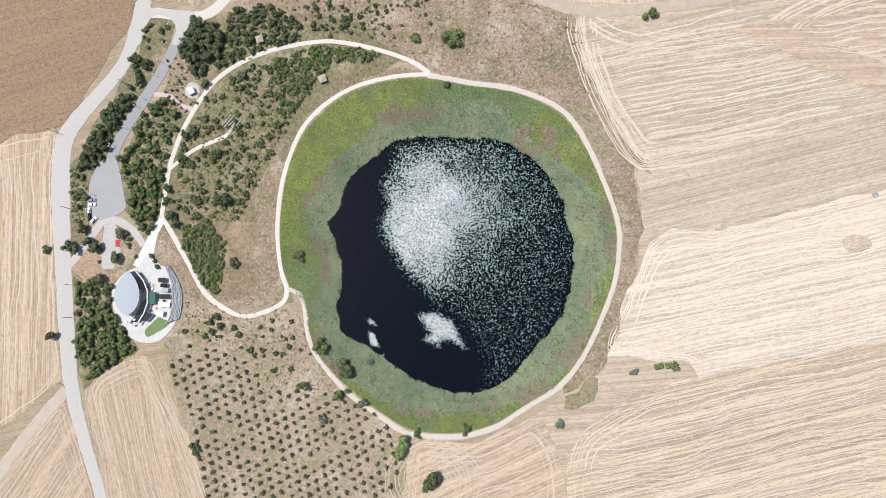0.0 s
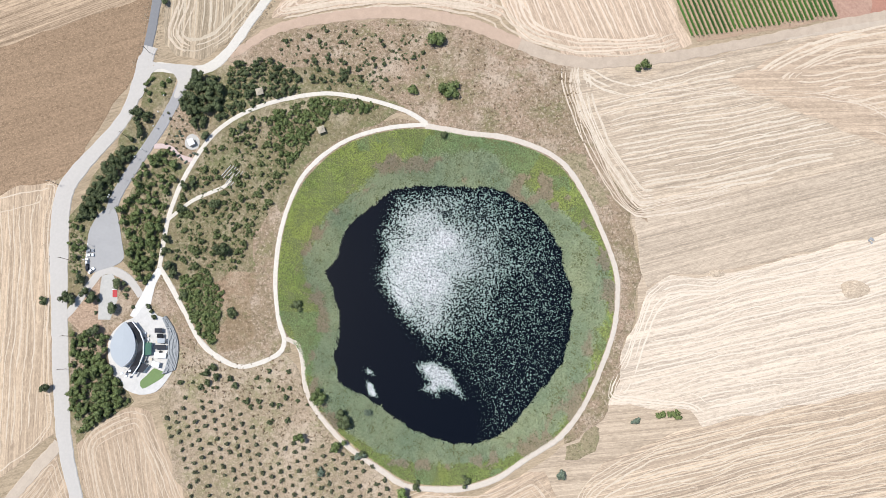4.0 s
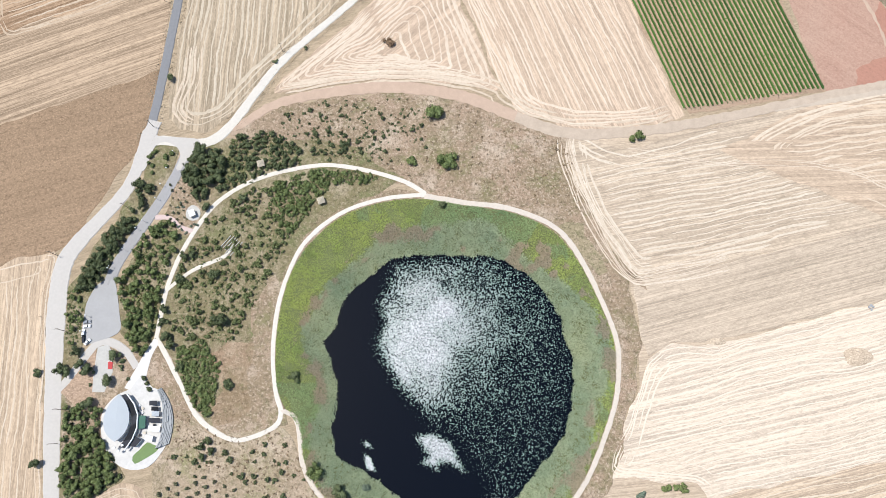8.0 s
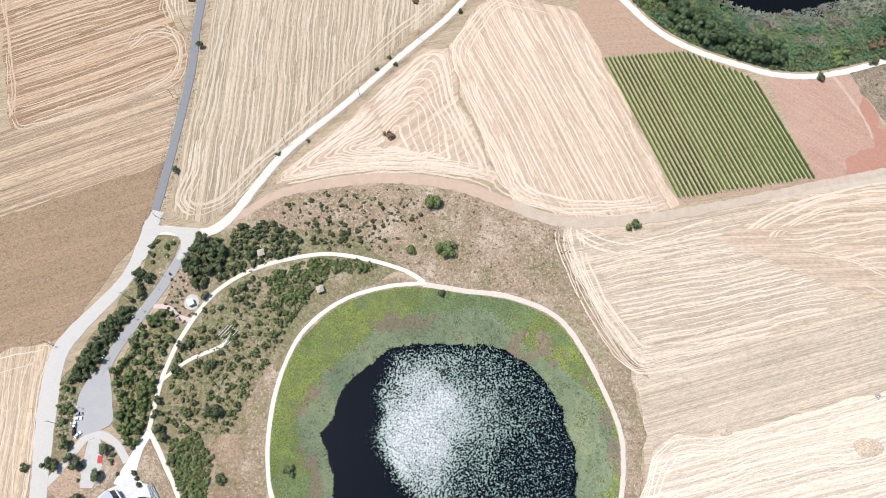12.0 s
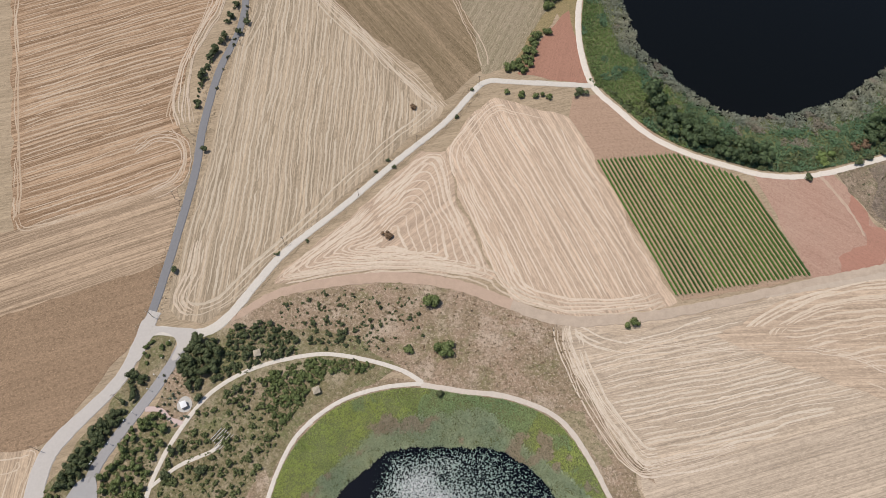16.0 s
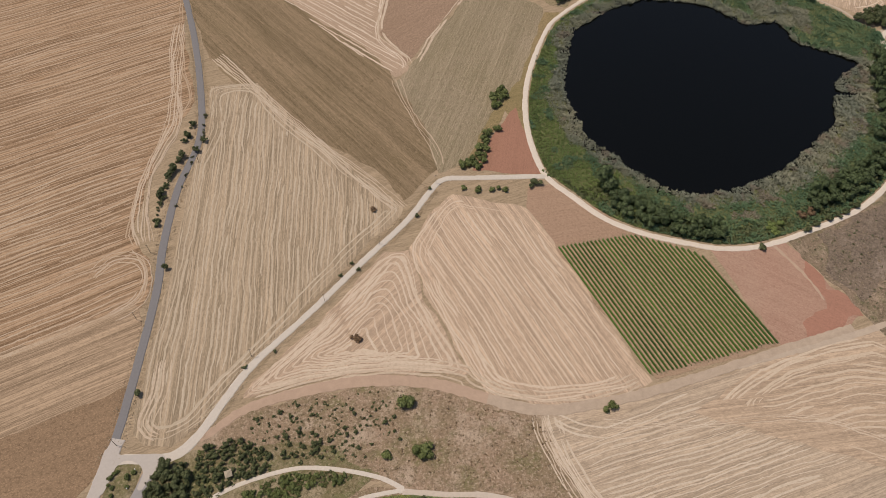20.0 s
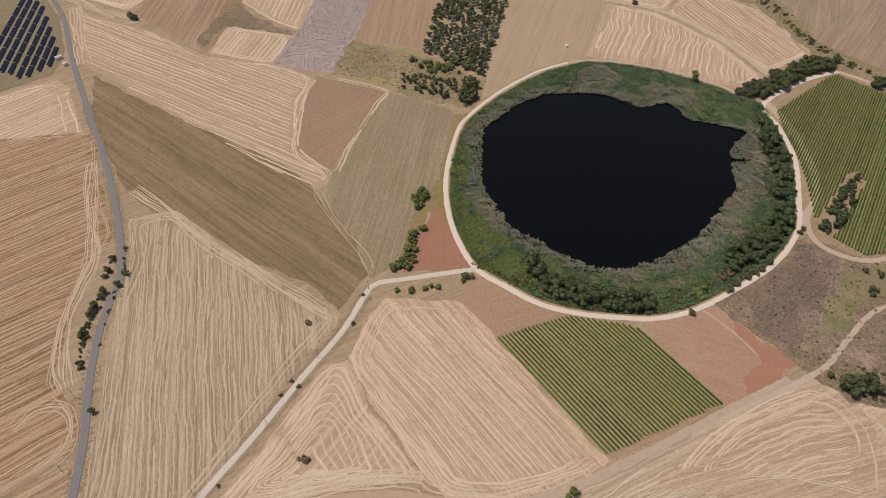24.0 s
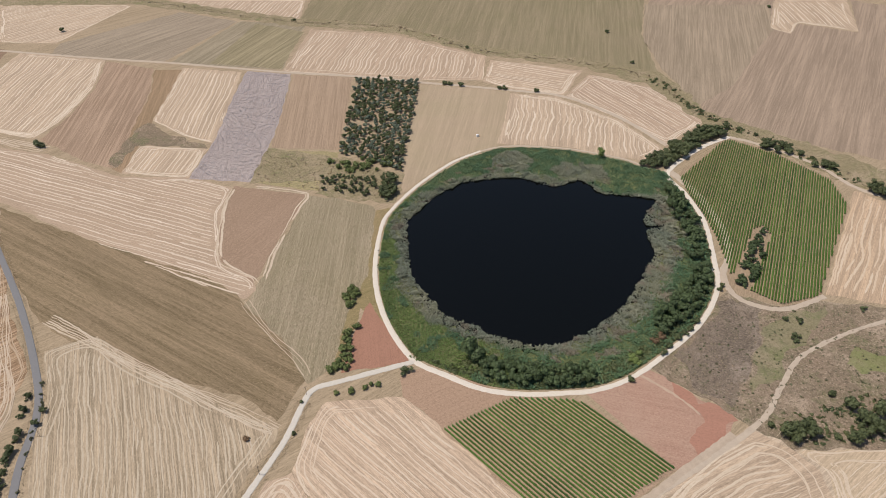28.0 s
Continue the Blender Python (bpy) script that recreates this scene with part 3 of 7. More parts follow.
field("harvested field with pinkish soil and straight rows", [(-15.1, 301.1), (2.4, 337.3), (18.5, 353.1), (33.2, 348.1), (72.3, 338.1), (135.8, 195.5), (102.8, 183.8), (68.1, 180.7), (33.3, 189.8), (24.2, 204.9), (-3.6, 263.8)], (0.485,0.378,0.28), (0.42,0.322,0.232), toward((23.0, 339.9), (99.6, 187.4)), 3, 0.45, rows=dict(spacing=4.0, loops=3, loop_gap=3.4, width=1.3, color=(0.60,0.50,0.385), bend=0.8, gaps=0.1))
field("large tapering harvested field with long rows", [(-186.0, 478.2), (-146.0, 481.2), (-105.2, 427.1), (-59.6, 378.5), (-20.0, 339.5), (-21.9, 331.4), (-51.5, 298.6), (-112.1, 212.8), (-139.5, 171.4), (-154.3, 160.3), (-168.1, 160.1), (-177.3, 168.8), (-178.9, 188.0), (-179.2, 247.1), (-178.9, 294.6), (-183.0, 387.3), (-177.5, 424.9)], (0.385,0.312,0.225), (0.33,0.268,0.182), toward((-147.3, 206.3), (-160.8, 432.6)), 5.5, 0.6, bands=0.5, rows=dict(spacing=3.6, loops=2, width=1.3, bend=1.2, gaps=0.12, loop_gap=5.0, color=(0.515,0.435,0.335)))
field("large striped harvested field with orange soil", [(-443.9, 615.9), (-232.4, 613.1), (-222.8, 551.0), (-195.3, 458.7), (-213.7, 393.6), (-214.4, 315.4), (-195.9, 295.1), (-189.6, 275.9), (-192.5, 255.6), (-271.1, 215.3), (-290.1, 209.8)], (0.345,0.25,0.165), (0.265,0.172,0.102), toward((-318.8, 270.1), (-204.2, 331.7)), 4.5, 0.75, 1.0, bands=0.7, rows=dict(spacing=4.2, loops=1, width=1.3, bend=1.0, gaps=0.12, color=(0.50,0.40,0.295)))
field("bare tan field beside the asphalt road", [(-314.8, 203.2), (-197.5, 258.7), (-189.7, 246.4), (-187.1, 198.7), (-291.2, 146.4)], (0.36,0.275,0.19), (0.30,0.22,0.145), toward((-287.1, 188.7), (-191.9, 237.3)), 4, 0.7, bands=0.5)
field("brown fallow field with short stubble", [(-291.5, 147.1), (-187.9, 197.4), (-188.3, 164.3), (-188.6, 153.2), (-211.6, 103.7), (-215.2, 86.1), (-256.9, 63.9)], (0.285,0.203,0.132), (0.25,0.175,0.11), toward((-261.7, 123.7), (-202.7, 148.7)), 3, 0.14, 0.5, 1.0, bands=0.25)
field("pale harvested field beside the wide road", [(-275.4, 59.3), (-245.1, 73.7), (-228.1, 79.9), (-224.6, 75.6), (-225.8, 55.8), (-219.6, 11.1), (-205.4, -60.4), (-223.4, -80.8), (-251.3, -104.9)], (0.44,0.345,0.245), (0.385,0.295,0.205), toward((-224.7, -71.6), (-240.5, 64.3)), 4, 0.5, rows=dict(spacing=3.4, loops=2, width=0.9, bend=1.2, color=(0.55, 0.455, 0.35)))
field("harvested field below the farm track", [(-247.5, -130.5), (-223.9, -99.3), (-202.2, -70.1), (-196.1, -82.9), (-178.5, -123.3), (-170.8, -146.2), (-244.3, -152.9)], (0.405,0.315,0.225), (0.36,0.275,0.19), toward((-224.0, -120.8), (-202.1, -75.7)), 4, rows=dict(spacing=2.6, loops=2, width=0.6, color=(0.53, 0.435, 0.33)))
field("harvested field beside the olive grove", [(-191.5, -65.4), (-176.9, -51.5), (-165.1, -44.8), (-154.9, -45.1), (-144.1, -61.0), (-126.0, -93.4), (-113.4, -119.7), (-106.3, -140.3), (-163.1, -145.5), (-173.2, -116.1)], (0.405,0.315,0.225), (0.36,0.275,0.19), toward((-160.9, -53.2), (-137.3, -115.8)), 4, rows=dict(spacing=2.6, loops=3, loop_gap=2.6, width=0.65, bend=1.3, color=(0.53, 0.435, 0.33)))
field("wide harvested field with dense pale rows", [(63.8, 175.6), (69.8, 179.3), (98.4, 168.7), (137.3, 183.8), (221.9, 211.9), (274.3, 226.7), (349.9, 248.4), (338.8, 215.0)] + [(290.3, 146.5), (247.4, 134.0), (119.8, 93.0), (106.9, 90.8), (96.1, 106.2), (81.6, 124.8), (69.8, 150.5)], (0.44,0.36,0.27), (0.40,0.325,0.24), toward((106.7, 126.2), (244.3, 167.3)), 3, 0.5, bands=0.2, rows=dict(spacing=3.0, loops=3, loop_gap=3.4, avoid=BELOW_GRAZING, width=1.15, bend=1.0, gaps=0.2, color=(0.60, 0.51, 0.40)))
straw_band("pale straw rounds along the field edge", [(65.2, 173.8), (67.5, 159.4), (79.8, 132.6), (93.0, 109.2), (104.4, 93.6)] + [(118.1, 93.5), (161.3, 106.5)], 9, 1.2, 0.9, (0.62, 0.53, 0.42))
straw_band("crossing wheel tracks of straw", [(101.8, 168.9), (152.4, 166.8), (203.4, 170.2), (236.7, 168.8), (257.5, 161.3), (278.2, 150.6)], 3, 1.8, 0.7, (0.62, 0.53, 0.42), 0.6)
field("smooth tan strip of stubble", [(107.7, 89.5), (120.5, 92.1), (247.5, 133.0), (290.3, 146.5), (291.8, 103.4), (249.4, 90.5), (154.5, 59.3), (128.8, 56.2), (116.5, 47.6), (110.7, 61.7)], (0.43,0.355,0.27), (0.385,0.315,0.235), toward((131.5, 63.6), (248.8, 104.3)), 3, 0.45, 0.5)
field("very pale harvested field with wide rows", [(116.7, 45.3), (128.9, 54.9), (154.7, 56.1), (249.4, 89.5), (291.8, 103.4), (294.9, 17.8), (253.3, 3.4), (150.3, -25.8), (141.9, -18.7), (97.7, -19.7), (95.9, -12.9)], (0.55,0.462,0.362), (0.50,0.42,0.328), toward((120.7, -11.2), (252.1, 29.7)), 4, 0.4, rows=dict(spacing=2.8, loops=2, width=0.9, bend=1.6, color=(0.61,0.525,0.415)))
field("harvested field with curving rows below", [(80.4, -74.3), (89.3, -58.7), (116.4, -40.6), (150.4, -26.7), (253.3, 2.4), (295.0, 16.2), (299.7, -115.4), (85.9, -134.9), (80.6, -92.8)], (0.45,0.36,0.26), TAN, toward((109.2, -71.7), (254.5, -24.0)), 3, 0.7, rows=dict(spacing=2.4, loops=3, width=0.75, color=(0.58, 0.49, 0.375), bend=2.0))
field("harvested field round a lone tree", [(-8.8, -82.6), (-3.7, -76.5), (30.7, -74.6), (54.6, -59.7), (63.5, -59.8), (73.0, -71.9), (79.4, -92.9), (83.1, -123.0), (-10.9, -131.6), (-8.9, -104.1)], (0.45,0.35,0.25), PALE2, 30, 4, 0.5, rows=dict(spacing=3.4, loops=3, width=0.6, bend=2.2, loop_gap=3.0, color=(0.53, 0.44, 0.34)))
field("harvested field below the grazing land", BELOW_GRAZING, PALE, PALE2, toward((234.6, 203.4), (295.6, 209.6)), 4, rows=dict(spacing=4.2, loops=4, width=1.4, bend=2.5, avoid=GRAZING))
field("harvested field beside the scrub", [(307.7, 206.8), (362.4, 187.8), (389.9, 176.8), (326.0, 116.5), (283.4, 131.1), (314.7, 184.5)], PALE, (0.46,0.38,0.25), 20, 4, rows=dict(way=18, spacing=4.4, loops=2, width=1.3, avoid=GRAZING))

LONE = np.array((6.0, -96.6))
for radius in (8, 12.5, 17, 22):
    straw_band("pale straw rounds circling a lone tree", [tuple(LONE + radius * np.array([math.cos(k * 0.5) * 1.15, math.sin(k * 0.5)])) for k in range(14)], 2, 2.2, 0.5, (0.52, 0.435, 0.335), 0.5)
straw_band("pale straw rounds along the long field edge", [(-187.2, 516.9), (-152.4, 478.3), (-103.5, 423.7), (-59.5, 378.7), (-21.5, 338.1)], 7, 1.6, 1.1, (0.55, 0.47, 0.36))
straw_band("pale straw rounds beside the asphalt road", [(-228.4, 565.0), (-221.9, 511.6), (-211.0, 459.5), (-207.7, 426.5), (-215.0, 375.4), (-210.8, 333.6), (-202.4, 308.7)], 7, 1.7, 1.2, (0.56, 0.46, 0.35))
straw_band("pale straw rounds at the field corner", [(-232.2, 283.6), (-221.3, 296.5), (-203.3, 294.6), (-195.5, 281.3), (-196.8, 261.2), (-210.7, 248.3)], 4, 2.6, 1.1, (0.52, 0.43, 0.33))
straw_band("pale straw rounds round the brown wedge", [(-21.9, 669.9), (-35.7, 626.0), (-42.8, 564.0), (-39.6, 540.9), (-18.2, 513.2), (-13.6, 501.5), (8.5, 552.5), (33.5, 605.2), (49.6, 628.1), (43.5, 640.5), (1.5, 664.7)], 2, 3.2, 2.0)
straw_band("wheel tracks across the fallow field", [(-28.8, 484.4), (-12.5, 437.5), (2.9, 401.3), (7.7, 381.7)], 3, 2.8, 0.8, (0.44, 0.36, 0.265))
straw_band("pale straw rounds at the field head", [(-302.2, 888.0), (-290.2, 834.4), (-279.2, 785.2), (-267.7, 745.5)], 5, 3.2, 2.0)
straw_band("pale straw rounds along the far field", [(-360.5, 1008.9), (-333.5, 942.5), (-291.3, 893.1), (-246.2, 852.9), (-221.2, 832.7)], 5, 3.2, 2.0)
straw_band("pale straw rounds in the triangular field", [(-162.7, 166.1), (-171.4, 173.0), (-166.8, 196.8), (-168.2, 217.4)], 4, 2.8, 1.4)
straw_band("pale straw rounds above the red track", [(-108.1, 190.8), (-67.1, 203.6), (-24.4, 208.5), (15.3, 205.1), (26.2, 195.9), (54.3, 186.2), (103.1, 187.6), (128.3, 197.0)], 4, 2.8, 1.5)

# ---- grassland ----
def grassland(label, poly, material, edge=1.5):
    LAYER[0] += 0.0034
    return tagged(slab("ground_meadow", poly, LAYER[0], material, 0.5, edge), label, "meadow", kind="structure")


dry = meadow("dry_meadow", (0.31, 0.222, 0.152), (0.245, 0.182, 0.115), (0.45, 0.355, 0.265), (0.175, 0.162, 0.075), 0.45, 0.9)
park = meadow("park_meadow", (0.23, 0.178, 0.108), (0.185, 0.155, 0.082), (0.345, 0.28, 0.19), (0.14, 0.152, 0.062), 0.8, 0.9)
rough = meadow("rough_land", (0.24, 0.178, 0.125), (0.19, 0.148, 0.10), (0.38, 0.295, 0.215), (0.145, 0.15, 0.07), 0.45, 1.0)
wet = meadow("green_pasture", (0.225, 0.195, 0.115), (0.19, 0.175, 0.10), (0.29, 0.235, 0.155), (0.155, 0.17, 0.07), 0.7, 0.7)
stony = meadow("stony_pasture", (0.195, 0.15, 0.11), (0.155, 0.122, 0.092), (0.29, 0.23, 0.18), (0.15, 0.137, 0.08), 0.2, 1.0)
lush = meadow("lush_weeds", (0.23, 0.205, 0.115), (0.20, 0.195, 0.09), (0.26, 0.235, 0.13), (0.185, 0.205, 0.08), 0.9, 0.6)
bank = meadow("weedy_bank", (0.29, 0.235, 0.145), (0.24, 0.20, 0.115), (0.36, 0.28, 0.19), (0.17, 0.18, 0.075), 0.3)
grove_ground = meadow("grove_ground", (0.335, 0.255, 0.175), (0.28, 0.22, 0.14), (0.46, 0.365, 0.27), (0.215, 0.205, 0.095), 0.5, 0.8)
stony_red = meadow("red_brown_slope", (0.275, 0.19, 0.122), (0.23, 0.165, 0.10), (0.38, 0.29, 0.20), (0.19, 0.175, 0.085), 0.35, 0.8)
grassland("dry reddish-brown grassland above the lake", [(-130.1, 168.2), (-113.0, 178.8), (-86.3, 188.0), (-44.8, 195.9), (-2.0, 194.4), (33.4, 183.7), (62.9, 177.4), (67.4, 155.8), (94.5, 107.7), (114.4, 84.8)] + [(104.0, 87.2), (111.1, 55.2), (103.7, 3.1), (97.6, -22.8), (75.5, -43.7), (67.9, 51.1), (-17.3, 132.1), (-138.7, 160.8)], dry)
grassland("dry grassland between the park and the lake", [(-159.4, 62.2), (-148.0, 87.9), (-133.4, 115.9), (-109.0, 131.6), (-17.3, 132.1), (-79.7, 102.7), (-91.8, 36.0), (-82.5, -4.8), (-105.0, -17.1), (-135.7, -0.3), (-157.0, 29.9)], dry)
grassland("green-brown meadow of the park slope", [(-187.2, 64.4), (-165.1, 107.8), (-156.2, 115.4), (-158.6, 148.7), (-131.8, 158.1), (-66.2, 161.1), (-31.1, 139.1), (-55.9, 125.0), (-86.0, 100.5), (-95.8, 71.5), (-110.9, 34.2), (-113.1, 11.5), (-120.0, -11.5), (-139.6, 5.8), (-157.2, 31.5), (-166.7, 22.5), (-181.4, 37.3)], park)
grassland("reddish-brown bare patch of the park slope", [(-127.5, 26.1), (-120.4, 33.9), (-107.2, 36.1), (-104.2, 18.7), (-105.0, -2.2), (-118.6, -8.3), (-124.1, -2.4), (-121.7, 12.2)], stony_red, 2.0)
grassland("mown dry strip beside the lake path", [(-108.6, 57.1), (-102.9, 72.3), (-96.6, 79.5), (-95.2, 58.3), (-93.5, 29.3), (-89.4, 4.0), (-97.5, 1.7), (-104.4, 12.2)], dry, 2.0)
grassland("dry weedy ground of the olive grove", [(-148.0, -30.0), (-141.2, -7.1), (-117.8, -16.1), (-83.7, -8.1), (-70.6, -25.9), (-50.3, -52.3), (-16.6, -74.0), (-9.4, -82.6), (-10.9, -131.6), (-107.8, -140.4), (-126.0, -93.4), (-149.2, -45.8)], grove_ground)
grassland("weedy verge between the roads", [(-217.5, 56.6), (-199.0, 93.0), (-187.7, 119.0), (-184.8, 147.9), (-167.2, 151.3), (-167.5, 127.7), (-189.1, 79.0), (-203.2, 51.5), (-200.0, 3.3), (-165.6, -41.1), (-191.0, -64.7), (-202.4, -38.2)], park)
grassland("rough grey-green grazing land", GRAZING, rough)
grassland("dark stony pasture beside the lake track", [(279.3, 308.3), (332.5, 336.3), (359.3, 352.5), (374.5, 332.1), (341.5, 292.7), (304.6, 263.6), (289.5, 249.5), (277.8, 273.0)], stony, 2.5)
grassland("green pasture on the grazing land", [(355.4, 307.4), (388.9, 319.0), (424.0, 314.5), (394.8, 293.4), (365.7, 284.1), (331.1, 260.0), (312.3, 260.9)], wet, 2.5)
grassland("lush yellow-green weeds on the grazing land", [(395.4, 261.1), (414.0, 267.0), (429.6, 256.4), (427.8, 237.6), (396.8, 248.5)], lush, 2.0)
grassland("green patch beside the field edge", [(75.8, -40.6), (90.3, -31.4), (92.7, -42.1), (88.7, -51.2), (76.6, -50.5)], bank, 2.5)
grassland("green patch beside the lake path", [(63.9, 120.5), (75.3, 120.9), (85.3, 110.2), (91.9, 95.9), (84.1, 91.9), (73.1, 107.4)], bank, 2.5)
grassland("weedy banks of the far stream", [(-363.2, 1469.7), (-130.3, 1381.2), (101.3, 1177.2), (264.6, 1073.2), (364.1, 934.5), (474.8, 846.6), (548.6, 768.5), (551.3, 725.4), (540.0, 647.0), (598.6, 540.3), (636.6, 468.0), (595.3, 425.7), (573.4, 477.0), (560.4, 521.4), (529.1, 587.5), (519.3, 628.2), (515.7, 735.4), (462.3, 822.1), (353.6, 907.1), (255.7, 1040.3), (96.2, 1140.5), (-129.7, 1336.0), (-356.1, 1421.6)], bank, 2.5)
grassland("weedy bank below the lavender", [(21.4, 746.8), (102.4, 692.1), (154.4, 632.1), (134.9, 583.9), (59.2, 628.4), (72.6, 652.7), (-4.8, 678.9)], bank, 2.0)
grassland("weedy strip beside the far fields", [(-107.9, 863.9), (-83.4, 817.8), (-44.9, 780.1), (-45.6, 769.1), (-121.6, 808.8), (-141.7, 756.9), (-151.2, 773.4), (-122.1, 839.9)], rough, 2.0)

grassland("gravelly garden ground beside the access road", [(-168.3, 104.0), (-166.5, 120.9), (-161.6, 128.7), (-151.4, 117.3), (-148.5, 112.6), (-151.1, 95.7), (-157.7, 96.8)], dry, 1.0)
grassland("dry weedy ground beside the visitor centre", [(-165.3, 2.3), (-163.4, 16.9), (-160.2, 31.7), (-154.3, 25.8), (-141.7, 7.7), (-133.6, -5.9), (-133.0, -11.2), (-142.7, -9.9), (-145.4, 1.6), (-152.0, 8.3), (-159.2, 2.2)], dry)
grassland("bare weedy ground of the roadside garden", [(-204.5, -4.5), (-201.4, 18.2), (-191.4, 27.2), (-166.4, 24.7), (-169.2, 5.2), (-177.8, -2.0), (-180.8, -15.0), (-176.6, -33.5), (-183.6, -40.4), (-196.1, -41.5)], dry)

# ---- roads and paths ----
asphalt = plain("asphalt", (0.205, 0.20, 0.20), 0.95, 0.1, wear=0.3)
worn = plain("worn_asphalt", (0.46, 0.42, 0.375), 0.9, 0.2, wear=0.25)
gravel = plain("gravel", (0.56, 0.51, 0.44), 0.95, 0.1, wear=0.35)
dirt = plain("dirt", (0.44, 0.32, 0.235), 0.95, 0.1, wear=0.4, scale=0.2)
path_gravel = plain("path_gravel", (0.60, 0.54, 0.46), 0.95, 0.1, wear=0.45)
earth_pale = plain("pale_gravel", (0.64, 0.57, 0.48), 0.95, 0.1, wear=0.35)
earth = plain("pale_earth", (0.46, 0.375, 0.29), 0.95, 0.1, wear=0.4, scale=0.2)


TERRACE_PATH = [(-159.4, 62.2), (-147.9, 73.7), (-137.3, 80.0), (-129.1, 84.8), (-125.6, 91.0)]
PARK_PATH = [(-160.4, 34.4), (-160.1, 52.3), (-159.1, 65.5), (-155.4, 82.2), (-147.9, 101.2), (-138.4, 117.1), (-122.0, 130.4), (-103.3, 138.9), (-80.9, 144.8), (-64.5, 145.0), (-44.5, 142.2), (-27.7, 137.8), (-17.3, 132.1)]
ACCESS_ROAD = [(-160.7, 152.6), (-163.9, 138.1), (-171.1, 117.3), (-182.7, 92.9), (-190.2, 75.6), (-193.3, 62.2)]
WIDE_ROAD = [(-184.6, 164.6), (-187.9, 145.9), (-194.1, 118.4), (-215.8, 84.7), (-221.1, 68.7), (-219.4, 46.7), (-214.8, 17.9), (-204.0, -38.4), (-197.7, -66.0), (-187.2, -92.9), (-173.8, -122.9), (-162.3, -151.4)]


def lane(name, label, pts, width, z, material, **o):
    return tagged(ribbon(name, pts, width, z, material, **o), label, "road" if "road" in name else "path", kind="structure")


lane("road_red_track", "reddish dirt farm track", [(-137.0, 163.3), (-125.7, 172.3), (-113.5, 181.5), (-86.8, 191.1), (-45.1, 199.0), (-2.2, 197.2), (33.4, 186.0)], [3, 5, 6, 6, 6], 0.30, dirt, ragged=1.0)
lane("road_red_track", "pale worn end of the farm track", [(33.4, 186.0), (61.2, 178.4), (88.8, 179.8), (138.0, 189.9), (222.7, 215.9), (275.6, 231.7)], [6, 5, 4, 4], 0.30, plain("tan_dirt", (0.44, 0.35, 0.265), 0.95, 0.1, wear=0.5, scale=0.2), ragged=1.0)
lane("road_asphalt", "grey asphalt country road", [(-187.7, 149.8), (-185.5, 179.6), (-184.9, 261.8), (-189.1, 308.7), (-189.5, 361.6), (-183.3, 409.1), (-189.2, 455.8), (-213.1, 548.8)] + [(-253.8, 669.9), (-285.0, 767.7), (-311.3, 860.5), (-348.0, 940.9), (-384.3, 989.6), (-439.7, 1045.5)], 4.6, 0.35, asphalt)
lane("road_wide", "wide pale worn road beside the car park", WIDE_ROAD, [7, 6, 7, 9, 10, 8, 8, 7, 6, 5, 5], 0.37, worn, ragged=0.5)
lane("road_gravel", "white gravel farm road", [(-183.0, 151.8), (-173.9, 152.4), (-160.7, 151.9)] + [(-157.4, 151.7), (-147.9, 155.2), (-138.3, 165.8), (-125.7, 189.7), (-112.1, 212.8), (-80.7, 249.4), (-46.9, 291.5), (-17.5, 326.4), (1.6, 357.4), (11.7, 367.6), (30.8, 368.4), (90.1, 369.3)], [5, 5, 4.2, 3.4, 3.3, 3.3, 3.3, 3.4, 3.6, 3.6], 0.355, gravel, ragged=0.5)
lane("road_access", "narrow asphalt access road to the car park", ACCESS_ROAD, 5.5, 0.34, plain("grey_asphalt", (0.31, 0.295, 0.285), 0.95, 0.1))
lane("road_farm_track", "pale earth farm track between fields", [(-200.8, -66.2), (-213.5, -84.5), (-223.7, -100.8), (-238.5, -128.2)], 5, 0.32, earth, ragged=0.8)
lane("path_lake_ring", "white gravel footpath round the reedy lake", [(-16.6, 131.5), (-36.6, 128.2), (-55.6, 121.7), (-70.9, 111.9), (-84.0, 97.3), (-90.4, 81.9), (-94.1, 65.1), (-95.1, 48.7), (-93.9, 29.4), (-89.6, 10.5), (-85.2, -0.3), (-88.4, -8.6), (-105.1, -16.5), (-118.1, -13.9), (-131.9, -4.7), (-143.5, 11.8), (-155.2, 28.4), (-160.4, 34.4)], 1.9, 0.33, path_gravel)
lane("path_lake_east", "pale gravel footpath along the eastern shore", [(-17.8, 130.7), (6.0, 128.6), (29.0, 127.8), (49.0, 123.0), (64.4, 114.8), (77.1, 98.5), (89.2, 75.9), (97.1, 57.1), (99.3, 44.4), (98.4, 21.7), (91.3, -2.9), (83.3, -22.6), (71.9, -39.4), (54.0, -52.6), (39.2, -64.2), (21.0, -71.2), (-0.9, -73.2), (-12.0, -72.1), (-23.7, -66.0), (-37.0, -58.8), (-50.7, -49.2), (-64.9, -34.8), (-70.9, -22.8), (-74.0, -8.8), (-78.1, -1.2), (-85.3, 0.6)], [2.6, 2.4, 2.2, 2.0, 2.0, 2.0, 1.9, 1.7, 1.7], 0.33, plain("sandy_gravel", (0.54, 0.465, 0.385), 0.95, 0.1, wear=0.4), ragged=0.4)
lane("path_park", "white gravel footpath through the park", PARK_PATH, 1.9, 0.34, path_gravel)
lane("path_terrace", "white gravel footpath to the stepped terrace", TERRACE_PATH, 1.6, 0.31, path_gravel)
